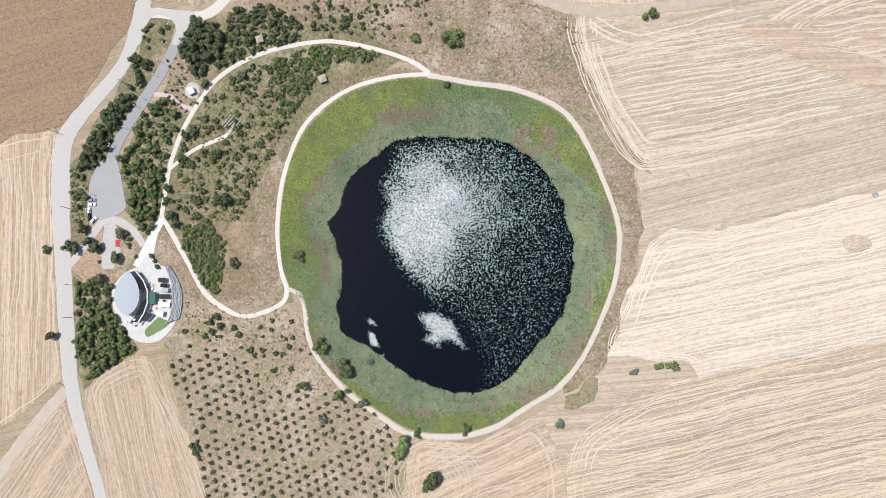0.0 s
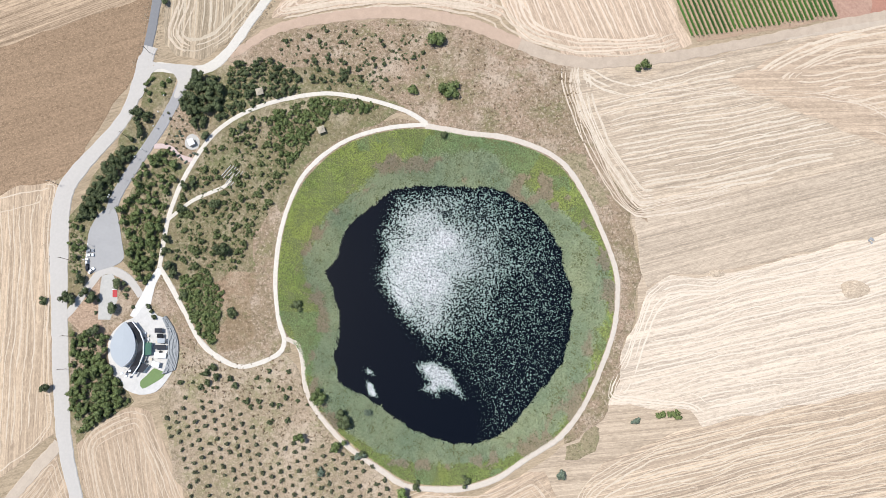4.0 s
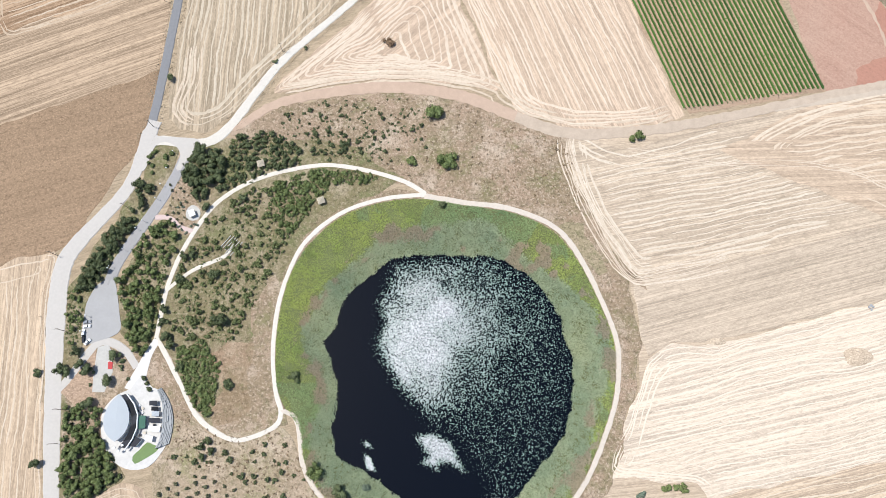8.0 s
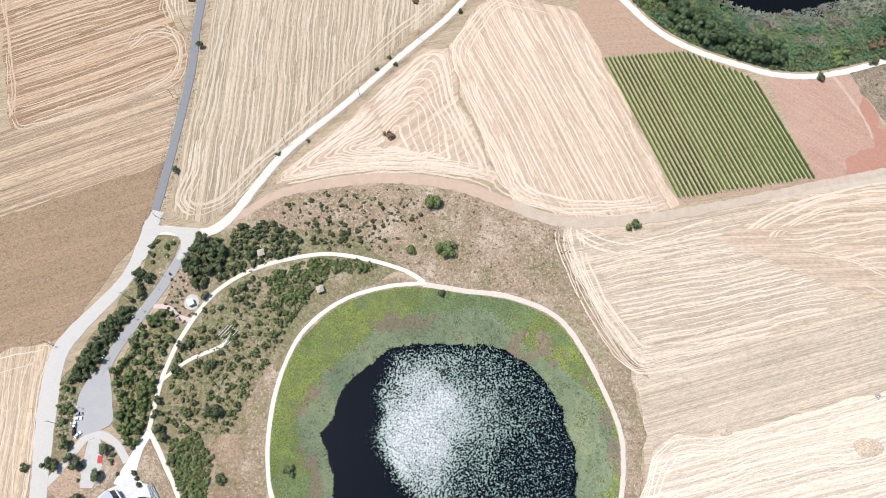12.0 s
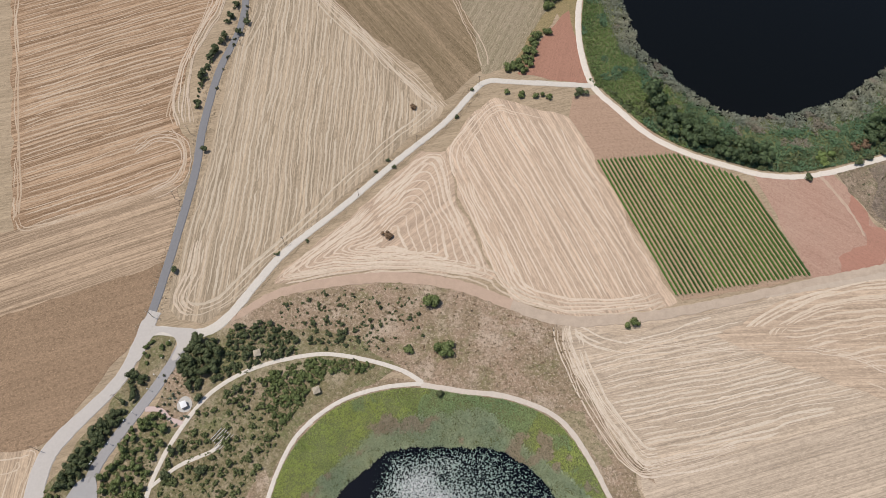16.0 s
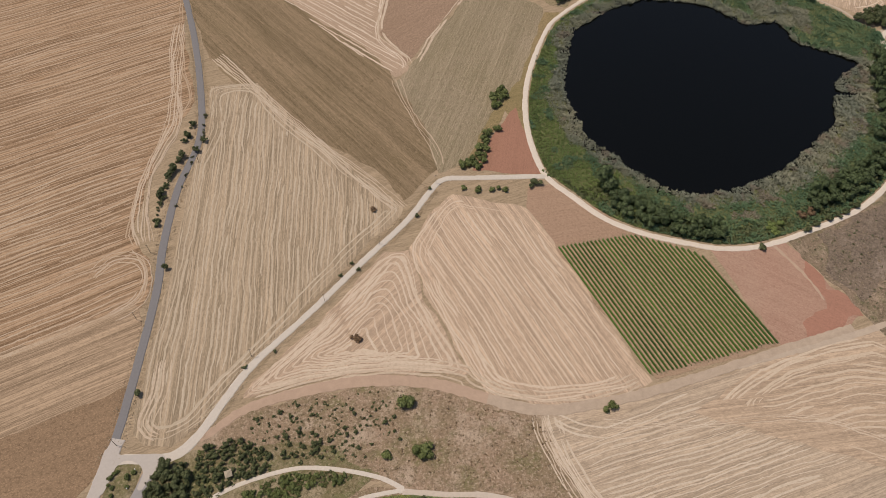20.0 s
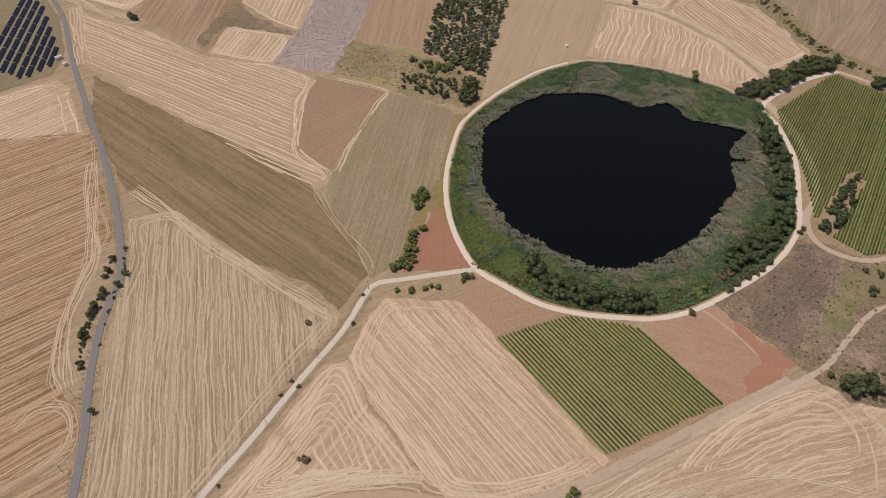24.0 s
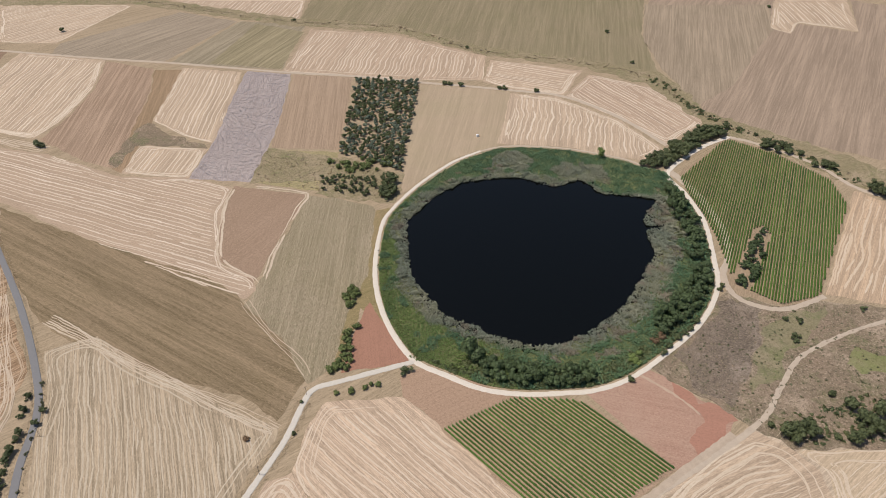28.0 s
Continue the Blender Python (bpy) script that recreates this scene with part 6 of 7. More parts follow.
thicket("hedge_tree", "dark", [(551.7, 562.1), (581.7, 529.2), (571.6, 517.2), (541.9, 549.3)], 12, 4.0, 5.5, "dark green hedge tree above the vineyard", gap=1.0)
thicket("hedge_tree", "dark", [(579.6, 509.1), (588.0, 488.5), (581.5, 481.2), (571.4, 499.6)], 6, 3.5, 4.5, "dark green hedge tree above the vineyard", gap=1.0)
thicket("hedge_tree", "dark", [(592.5, 454.7), (606.6, 421.6), (597.2, 412.2), (582.3, 443.7)], 10, 4.0, 6.0, "dark green hedge tree above the vineyard", gap=1.0)
thicket("hedge_tree", "belt", [(370.9, 361.9), (376.0, 352.0), (400.5, 369.2), (441.6, 408.1), (445.9, 420.7), (437.4, 419.4), (393.6, 381.6)], 44, 2.4, 3.8, "dark green tree in the strip inside the vineyard", gap=0.75)
lone("bush", "dead", 3.6, "dead reddish-brown bush beside the lake track", [(272.7, 325.7), (279.6, 327.7)])
lone("bush", "bright", 3.4, "bright green bush at the edge of the lake belt", [(245.4, 316.8), (253.1, 319.0), (246.8, 312.3)])
thicket("bush", "green", [(59.2, 475.6), (67.1, 472.8), (59.6, 448.2), (51.7, 447.3)], 10, 3.0, 4.5, "bright green bush beside the lake track", gap=0.9)
thicket("bush", "green", [(28.6, 384.3), (42.7, 404.9), (50.9, 415.5), (45.5, 384.6), (30.6, 372.7)], 10, 2.5, 3.5, "green bush on the bank", gap=1.1)
thicket("bush", "green", [(129.2, 682.1), (147.4, 664.9), (149.5, 648.8), (101.7, 659.0), (76.3, 688.7)], 22, 3.0, 5.0, "green bush below the planted grove", gap=1.0)
thicket("tree", "dark", [(71.5, 662.8), (127.1, 634.9), (117.5, 601.4), (67.2, 633.5)], 44, 2.0, 3.0, "dark tree in the small planted grove", gap=1.2)
thicket("tree", "dark", [(128.2, 634.5), (143.6, 631.3), (134.4, 592.9), (117.6, 592.5)], 14, 4.0, 5.5, "tall dark tree beside the small grove", gap=0.9)
a, b, c = (np.array(v) for v in ((100.9, 703.4), (154.0, 637.2), (162.3, 894.4)))
PLANTATION = [(162.3, 894.4), (236.5, 854.2), (215.7, 797.1), (155.7, 639.0), (143.8, 650.9), (129.2, 669.0), (99.7, 703.8)]
for i in range(-3, 24):
    for j in range(-2, 56):
        q = a + (b - a) / np.linalg.norm(b - a) * 6.9 * i + (c - a) / np.linalg.norm(c - a) * 7.6 * j + rng.normal(0, 0.9, 2)
        if inside(PLANTATION, q[None])[0] and rng.random() < 0.93:
            plant("grove_tree", "grey" if rng.random() < 0.45 else "dark", q, float(rng.uniform(2.7, 3.9)), "dark green planted tree in the far grove", "rows of the far grove")

# ---- scrub, weeds and low growth ----
def along(pts, n, width, off=0.0):
    c = smooth_line(pts, False, 1.0)
    d = np.gradient(c, axis=0)
    d /= np.maximum(np.linalg.norm(d, axis=1), 1e-6)[:, None]
    k = rng.integers(0, len(c), n)
    return c[k] + np.stack([-d[k, 1], d[k, 0]], 1) * (off + rng.normal(0, width, n))[:, None]


for q in along([(-197.1, 323.7), (-199.2, 352.0), (-197.7, 375.1), (-194.4, 399.4), (-192.0, 421.7), (-190.8, 438.1)], 34, 0.9):
    plant("hedge_bush", "dark", q, float(rng.uniform(1.0, 2.2)), "dark green bush in the hedge along the asphalt road", "roadside hedge")
for q in along([(-183.0, 445.2), (-181.0, 412.6), (-183.6, 390.7), (-187.2, 366.8), (-187.3, 340.3)], 22, 0.8):
    plant("hedge_bush", "olive", q, float(rng.uniform(0.7, 1.4)), "low dark bush on the verge of the asphalt road", "roadside hedge")
weed = leafy("weed_leaf", (0.24, 0.195, 0.125), (0.42, 0.35, 0.245))
brown = leafy("dry_weed", (0.16, 0.115, 0.07), (0.31, 0.23, 0.15))
ROAD = [(-187.7, 149.8), (-185.5, 179.6), (-184.9, 261.8), (-189.1, 308.7), (-189.5, 361.6), (-183.3, 409.1), (-189.2, 455.8), (-213.1, 548.8), (-250.7, 662.4)]
scrub("verge_weeds", "dusty weeds along the asphalt road", np.concatenate([along(ROAD, 1500, 1.1, 4.2), along(ROAD, 1400, 1.1, -4.4)]), 0.15, 0.5, weed, 10)
TRACK = [(-138.3, 165.8), (-125.7, 189.7), (-112.1, 212.8), (-80.7, 249.4), (-46.9, 291.5), (-17.5, 326.4), (1.6, 357.4)]
scrub("verge_weeds", "dusty weeds along the gravel road", np.concatenate([along(TRACK, 1300, 1.2, 3.8), along(TRACK, 1300, 1.0, -4.2)]), 0.15, 0.45, weed, 10)
WIDE = [(-187.9, 145.9), (-194.1, 118.4), (-215.8, 84.7), (-221.1, 68.7), (-219.4, 46.7), (-214.8, 17.9), (-204.0, -38.4), (-197.7, -66.0), (-187.2, -92.9), (-173.8, -122.9)]
scrub("verge_weeds", "dry weeds along the wide road", np.concatenate([along(WIDE, 1100, 1.3, 7.0), along(WIDE, 1100, 1.5, -7.0)]), 0.08, 0.26, weed, 10)
scrub("dry_weeds", "brown dry weeds on the grassland", spread_in([(-111.9, 173.2), (-86.0, 185.7), (-44.5, 193.2), (-1.9, 192.1), (33.5, 181.0), (62.8, 173.6), (82.8, 126.2), (53.8, 130.9), (1.3, 134.2), (-18.5, 134.6), (-53.2, 147.9), (-80.1, 147.9)], 700), 0.25, 0.9, brown, 10)
scrub("dry_weeds", "dark low bushes on the grassland", spread_in([(-111.9, 173.2), (-86.0, 185.7), (-44.5, 193.2), (-16.0, 191.2), (-27.4, 160.3), (-53.4, 149.6), (-80.4, 149.6), (-122.0, 154.0)], 170), 0.5, 1.3, LEAF["dark"], 18)
scrub("dry_weeds", "dry weeds between the olive trees", spread_in(GROVE, 900), 0.2, 0.7, brown, 8)
scrub("dry_weeds", "dry weeds beside the lake path", spread_in([(-148.0, -30.0), (-142.0, -0.8), (-117.8, -16.1), (-83.7, -8.1), (-70.6, -25.9), (-50.3, -52.3), (-87.9, -55.8), (-102.5, -38.3)], 500), 0.25, 0.9, brown, 10)
scrub("stream_weeds", "green weeds along the far stream", along([(-130.0, 1361.5), (98.7, 1158.6), (260.7, 1058.9), (358.0, 918.7), (467.6, 832.5), (530.1, 752.3), (529.4, 660.8), (544.1, 608.2), (572.7, 536.5), (581.4, 486.0), (603.2, 433.8)], 700, 4.0), 0.6, 2.0, weed, 14)
scrub("stream_weeds", "dark green bushes along the far stream", along([(530.1, 752.3), (529.4, 660.8), (544.1, 608.2), (572.7, 536.5), (581.4, 486.0), (603.2, 433.8)], 120, 4.0), 1.2, 3.0, LEAF["dark"], 30)
scrub("grazing_weeds", "tussocks on the grazing land", spread_in([(266.8, 300.3), (335.9, 335.1), (389.5, 323.2), (467.6, 295.3), (366.6, 192.1), (309.2, 209.6), (290.7, 238.6)], 700), 0.25, 0.9, weed, 10)
scrub("grazing_weeds", "green bushes on the grazing land", spread_in([(310.7, 234.2), (402.8, 229.1), (366.6, 192.1), (306.3, 211.6)], 180), 0.8, 2.0, LEAF["dark"], 22)
scrub("grazing_weeds", "dark low bushes dotted over the grazing land", spread_in([(266.8, 300.3), (335.9, 335.1), (389.5, 323.2), (467.6, 295.3), (366.6, 192.1), (309.2, 209.6), (290.7, 238.6)], 330), 0.4, 1.3, LEAF["olive"], 16)
scrub("bank_weeds", "dry weeds below the lavender", spread_in([(20.4, 738.9), (101.1, 686.0), (147.8, 630.9), (133.6, 589.9), (60.1, 633.8), (-4.6, 681.2)], 400), 0.5, 1.5, weed, 10)
scrub("belt_scrub", "bright green weeds along the lake track", along([(93.6, 367.6), (87.9, 412.7), (88.5, 453.2), (97.9, 499.5), (114.6, 544.7)], 420, 1.8), 0.6, 1.6, LEAF["green"], 20)
scrub("belt_scrub", "green undergrowth of the lake belt", np.concatenate([spread_in([(99.7, 365.5), (136.5, 352.5), (176.4, 326.2), (216.2, 312.1), (270.7, 330.7), (343.3, 377.7), (366.9, 385.5), (350.3, 363.4), (285.6, 322.2), (210.1, 300.8), (153.9, 316.5), (112.3, 348.7)], 900), spread_in([(410.7, 539.6), (411.5, 498.8), (382.8, 414.3), (357.8, 372.5), (347.5, 392.5), (387.1, 491.4)], 500)]), 0.9, 2.6, LEAF["dark"], 22)

# ---- lavender ----
LAVENDER = [(22.6, 974.5), (79.9, 942.1), (51.0, 829.5), (29.6, 760.7), (-3.7, 678.5), (-65.0, 707.2), (-33.1, 784.3), (-9.9, 869.5)]
field("grey lavender field soil", LAVENDER, (0.40, 0.35, 0.33), (0.33, 0.285, 0.27), 70, 4, 0.2, 0.9, 0.6)
scrub("lavender", "grey-violet lavender mounds in a field", spread_in(LAVENDER, 6500), 0.4, 0.95, leafy("lavender_leaf", (0.33, 0.30, 0.305), (0.53, 0.50, 0.515)), 8, 0.2)

# ---- solar field ----
SOLAR = [(-439.7, 992.1), (-385.0, 962.6), (-352.2, 935.4), (-316.6, 861.7), (-293.0, 769.5), (-297.8, 728.9), (-360.7, 694.0)]
field("grassy ground of the solar field", SOLAR, (0.25, 0.22, 0.15), (0.21, 0.19, 0.12), 20, 4, 0.1, 0.8, 0.6)
cell = plain("solar_glass", (0.012, 0.014, 0.035), 0.25, 0.5, wear=0.1)
steel = plain("galvanised_steel", (0.45, 0.46, 0.47), 0.45, 0.5, 0.8)


def box(bm, size, m):
    r = bmesh.ops.create_cube(bm, size=1, matrix=m @ Matrix.Diagonal((*size, 1)))
    return r["verts"]


def solar_row(a, b, label):
    """One row of tilted panel tables on posts."""
    a, b = np.array(a), np.array(b)
    length = float(np.linalg.norm(b - a))
    root = new("solar_array")
    root.matrix_basis = pose(float(a[0]), float(a[1]), LAYER[0], 0, 0, toward(a, b))
    n = max(1, int(length / 22))
    step = length / n
    for i in range(n):
        x = (i + 0.5) * step
        bm = bmesh.new()
        box(bm, (step - 1.5, 4.2, 0.12), pose(x, 0, 1.9, 22))
        part("panel", bm, cell, root)
        for k in (-0.3, 0.3):
            bm = bmesh.new()
            box(bm, (0.15, 0.15, 2.0), pose(x + k * step, 0, 0.85))
            part("post", bm, steel, root)
    tagged(root, label, "solar panels", "rows of the solar field")


for a, b in zip([(-303.6, 744.2), (-312.1, 735.6), (-321.3, 726.3), (-330.4, 725.0), (-341.2, 735.3), (-350.9, 740.9), (-360.7, 746.6), (-370.9, 753.5)], [(-303.4, 786.9), (-311.9, 812.2), (-320.6, 837.2), (-329.9, 864.8), (-340.3, 893.7), (-350.1, 909.7), (-359.7, 915.0), (-368.7, 920.2)]):
    solar_row(a, b, "dark blue tilted solar panels on steel posts")

# ---- visitor centre ----
white = plain("white_render", (0.72, 0.71, 0.69), 0.9, 0.1, wear=0.12)
paving = plain("pale_paving", (0.55, 0.52, 0.48), 0.95, 0.05, wear=0.45, scale=0.4)
roofing = plain("grey_roofing", (0.38, 0.395, 0.405), 0.85, 0.15, wear=0.12, scale=0.15)
black = plain("black_metal", (0.02, 0.02, 0.022), 0.85, 0.1, wear=0.2)
navy = plain("navy_glazing", (0.02, 0.028, 0.06), 0.06, 0.5, wear=0.1)
charcoal = plain("charcoal_felt", (0.045, 0.045, 0.05), 0.95, 0.05)
green_cloth = plain("green_cloth", (0.07, 0.14, 0.10), 0.9, 0.1)
turf = plain("artificial_turf", (0.16, 0.22, 0.09), 0.95, 0.1, wear=0.3)
stone = plain("grey_stone", (0.33, 0.33, 0.325), 0.9, 0.2, wear=0.5, scale=1.2)
timber = plain("weathered_timber", (0.42, 0.36, 0.27), 0.85, 0.2, wear=0.5, scale=2)
red_mat = plain("red_paint", (0.42, 0.06, 0.06), 0.8, 0.2)
pale_wood = plain("pale_wood", (0.55, 0.48, 0.38), 0.8, 0.2)


def prism(bm, poly, z0, z1, dome=0.0):
    """An upright block over an outline; dome raises the middle of its top."""
    top = [bm.verts.new((x, y, z1)) for x, y in poly]
    low = [bm.verts.new((x, y, z0)) for x, y in poly]
    n = len(poly)
    c = np.mean(np.array(poly), 0)
    mid = bm.verts.new((c[0], c[1], z1 + dome))
    for i in range(n):
        j = (i + 1) % n
        bm.faces.new((top[i], low[i], low[j], top[j]))
        bm.faces.new((mid, top[i], top[j]))
    bm.faces.new(low[::-1])
    bmesh.ops.recalc_face_normals(bm, faces=bm.faces)
    return bm


def block(name, poly, z0, z1, material, parent, dome=0.0, label=""):
    return part(name, prism(bmesh.new(), [tuple(p) for p in poly], z0, z1, dome), material, parent, label)


def raised(poly, out):
    """The outline grown by out metres from its middle."""
    p = np.array(poly)
    c = p.mean(0)
    d = p - c
    return p + d / np.linalg.norm(d, axis=1)[:, None] * out


court = slab("pavement_court", smooth_line([(-169.1, 6.2), (-165.1, 13.0), (-157.4, 7.3), (-151.5, 5.9), (-145.8, -1.2), (-143.4, -10.5), (-144.1, -20.1), (-147.3, -27.7), (-152.2, -34.2), (-161.4, -36.6), (-171.0, -33.4), (-178.5, -24.9), (-182.1, -14.2), (-181.9, -6.2), (-176.8, 1.3)], True, 3), 0.44, paving, 0.6)
tagged(court, "white paved forecourt of the visitor centre", "pavement", kind="structure")
LENS = np.concatenate([smooth_line([(-175.3, 2.4), (-179.4, -3.1), (-181.3, -10.3), (-179.8, -17.1), (-176.4, -20.9), (-173.0, -22.8)], False, 2)[:-1], smooth_line([(-173.0, -22.8), (-169.6, -19.7), (-167.6, -15.3), (-167.3, -10.2), (-169.0, -4.7), (-172.1, -0.2), (-175.3, 2.4)], False, 2)[:-1]]) * 0.989
centre = new("visitor_centre")
tagged(centre, "low white visitor centre with a leaf-shaped grey roof", "building")
block("wall", raised(LENS, -0.3), 0.2, 4.2, white, centre)
block("roof", LENS, 4.2, 4.6, roofing, centre, 0.5, "pale blue-grey membrane roof")
CURVE_A, CURVE_B = smooth_line([(-171.8, 2.7), (-167.1, -1.6), (-163.9, -7.0), (-163.0, -14.3), (-164.4, -20.8), (-168.0, -27.4)], False, 2) * 0.991, smooth_line([(-174.0, 1.9), (-169.6, -2.5), (-166.7, -7.6), (-165.8, -14.2), (-167.3, -20.1), (-170.4, -25.7)], False, 2) * 0.991
n = min(len(CURVE_A), len(CURVE_B))
for k in range(0, n - 2, 2):
    block("canopy_panel", [CURVE_A[k], CURVE_A[k + 2], CURVE_B[k + 2], CURVE_B[k]], 3.4, 3.7, black if k % 3 else charcoal, centre)
RAIL = smooth_line([(-170.8, 2.5), (-166.1, -2.2), (-163.2, -7.6), (-162.3, -14.5), (-163.7, -20.7), (-166.8, -27.0)], False, 2) * 0.99
for k in range(0, len(RAIL) - 1, 3):
    q, w = RAIL[k], RAIL[min(k + 3, len(RAIL) - 1)]
    bm = bmesh.new()
    d = float(np.linalg.norm(w - q))
    box(bm, (d, 0.5, 1.1), pose(*((q + w) / 2), 3.9, 0, 0, toward(q, w)))
    part("parapet", bm, white, centre)
block("glass_roof", [(-169.0, 3.0), (-166.2, -1.2), (-165.0, -8.4), (-167.3, -5.5), (-170.8, -0.7)], 2.9, 3.2, navy, centre, 0.0, "dark navy glazed roof")
block("annex_wall", [(-163.7, -18.2), (-157.7, -20.4), (-160.1, -24.2), (-164.9, -24.0)], 0.2, 3.0, white, centre)
block("annex_roof", [(-164.1, -17.9), (-157.4, -20.4), (-160.1, -24.5), (-165.2, -24.3)], 3.0, 3.25, charcoal, centre, 0.0, "dark grey flat roof")
for x, y in [(-171.0, -25.8), (-168.3, -27.1), (-166.8, -24.1)]:
    bm = bmesh.new()
    box(bm, (1.4, 1.0, 0.9), pose(x, y, 4.0, 0, 0, 30))
    part("roof_unit", bm, black if x > -165 else white, centre)
lawn = slab("lawn", smooth_line([(-161.7, -29.7), (-158.6, -25.9), (-155.3, -21.8), (-152.1, -22.5), (-148.7, -23.7), (-149.7, -26.3), (-154.3, -29.9), (-159.9, -33.3)], True, 2), 0.51, turf, 0.4)
tagged(lawn, "bright artificial turf lawn beside the terrace", "lawn")


def canopy(poly, z, material, label, posts=True):
    """A shade roof on four posts."""
    root = new("shade_canopy")
    poly = np.array(poly) * (1 - z / 400)
    block("cover", poly, z, z + 0.18, material, root, 0.35)
    for x, y in poly * 0.9 + poly.mean(0) * 0.1:
        bm = bmesh.new()
        bmesh.ops.create_cone(bm, segments=6, radius1=0.07, radius2=0.07, depth=z - 0.3, cap_ends=True, matrix=pose(x, y, (z + 0.4) / 2))
        part("post", bm, black, root)
    return tagged(root, label, "canopy", "terrace canopies")


canopy([(-164.0, -8.3), (-158.7, -7.8), (-157.8, -14.4), (-162.8, -15.5)], 3.0, green_cloth, "dark green cloth shade canopy on the terrace")
canopy([(-158.1, 0.2), (-154.0, 0.6), (-153.7, -1.9), (-157.8, -2.3)], 2.8, charcoal, "charcoal shade canopy on the terrace")
canopy([(-156.4, -2.8), (-153.0, -2.5), (-152.7, -4.7), (-156.2, -5.0)], 2.6, black, "small black shade canopy on the terrace")
canopy([(-155.8, -5.3), (-151.7, -4.9), (-151.4, -7.5), (-155.5, -7.9)], 2.7, roofing, "blue-grey shade canopy on the terrace")
canopy([(-157.3, -9.0), (-150.6, -8.4), (-150.3, -10.9), (-156.9, -11.5)], 2.9, charcoal, "long charcoal shade canopy on the terrace")
canopy([(-156.4, -13.0), (-149.7, -13.0), (-149.7, -15.9), (-156.1, -15.9)], 2.9, white, "white shade canopy on the terrace")
canopy([(-156.8, -17.8), (-152.6, -18.4), (-152.9, -21.3), (-157.1, -20.7)], 2.9, white, "small white shade canopy on the terrace")
canopy([(-155.8, -14.0), (-153.6, -13.8), (-153.3, -15.9), (-155.5, -16.1)], 2.6, plain("yellow_cloth", (0.66, 0.60, 0.34), 0.9, 0.1), "small pale yellow shade canopy on the terrace")
for k, (x, y) in enumerate([(-162.8, -2.8), (-160.7, -4.2), (-163.1, -5.7), (-160.5, -6.4), (-155.3, -7.2), (-152.7, -12.4), (-149.6, -14.3), (-157.2, -16.9), (-159.6, -18.4), (-149.5, -12.1)]):
    t = new("terrace_table")
    bm = bmesh.new()
    bmesh.ops.create_cone(bm, segments=12, radius1=0.75, radius2=0.75, depth=0.06, cap_ends=True, matrix=pose(x, y, 1.18))
    part("tabletop", bm, (white, pale_wood, charcoal)[k % 3], t)
    bm = bmesh.new()
    bmesh.ops.create_cone(bm, segments=8, radius1=0.3, radius2=0.08, depth=0.75, cap_ends=True, matrix=pose(x, y, 0.80))
    part("pedestal", bm, black, t)
    tagged(t, ("white", "pale wooden", "dark grey")[k % 3] + " round terrace table on a pedestal", "table", "terrace tables")

bank_out, bank_in = smooth_line([(-152.6, 7.7), (-147.7, 1.8), (-143.9, -5.8), (-142.7, -13.6), (-143.3, -21.6), (-144.7, -25.9)], False, 2), smooth_line([(-154.0, 6.0), (-150.4, 0.3), (-148.7, -6.3), (-147.7, -14.1), (-148.4, -21.2), (-149.9, -24.5)], False, 2)
wall_bank = new("stone_bank")
tagged(wall_bank, "sloping grey stone bank curving round the terrace", "retaining wall")
n = min(len(bank_out), len(bank_in))
for k in range(n - 1):
    for j in range(7):
        f = [bank_in + (bank_out[:n] - bank_in[:n]) * t for t in (j / 7, (j + 0.97) / 7)] if len(bank_in) == n else [bank_in[:n] + (bank_out[:n] - bank_in[:n]) * t for t in (j / 7, (j + 0.97) / 7)]
        block("stone_slab", [f[0][k], f[0][k] + (f[0][k + 1] - f[0][k]) * 0.98, f[1][k] + (f[1][k + 1] - f[1][k]) * 0.98, f[1][k]], 0.2, 2.8 - 0.28 * j + float(rng.uniform(-0.22, 0.22)), stone, wall_bank)

# ---- car park and garden ----
park_surface = plain("car_park_asphalt", (0.34, 0.325, 0.31), 0.9, 0.2, wear=0.25, scale=0.1)
lot = slab("pavement_car_park", smooth_line([(-198.9, 62.3), (-193.8, 65.4), (-189.7, 64.2), (-187.0, 57.9), (-183.6, 46.8), (-181.2, 37.9), (-184.8, 33.7), (-192.1, 30.4), (-199.4, 27.8), (-202.4, 32.7), (-202.9, 41.7), (-203.2, 50.8), (-201.6, 56.5)], True, 2), 0.38, park_surface, 0.6)
tagged(lot, "light grey asphalt car park", "car park", kind="structure")
court_stone = plain("court_paving", (0.45, 0.425, 0.385), 0.95, 0.05, wear=0.5, scale=0.5)
paved = slab("pavement_garden", [(-192.1, 27.1), (-186.8, 28.3), (-182.8, 23.1), (-180.9, 13.7), (-183.9, 2.8), (-190.2, 2.3)], 0.36, court_stone, 0.5, 0.3)
tagged(paved, "pale paved garden court", "pavement", kind="structure")
bed = slab("ground_garden", [(-201.5, 14.1), (-192.8, 25.8), (-188.3, 1.2), (-180.6, -10.8), (-188.5, -11.6), (-195.6, -5.9), (-206.6, 0.1)], 0.30, soil("garden_soil", (0.40, 0.30, 0.22), (0.34, 0.245, 0.17), 0, 3, 0.1, 0.8, 1.0), 0.4, 0.8)
tagged(bed, "reddish-brown garden soil", "ground", kind="structure")
mat_thing = new("playground_mat")
block("mat", [(-184.6, 19.4), (-182.1, 19.7), (-181.5, 15.5), (-184.0, 15.3)], 0.36, 0.48, red_mat, mat_thing)
block("edging", [(-184.9, 19.7), (-181.8, 20.0), (-181.7, 19.7), (-184.9, 19.4)], 0.36, 0.56, white, mat_thing)
tagged(mat_thing, "small red rectangular mat on the paved court", "mat")

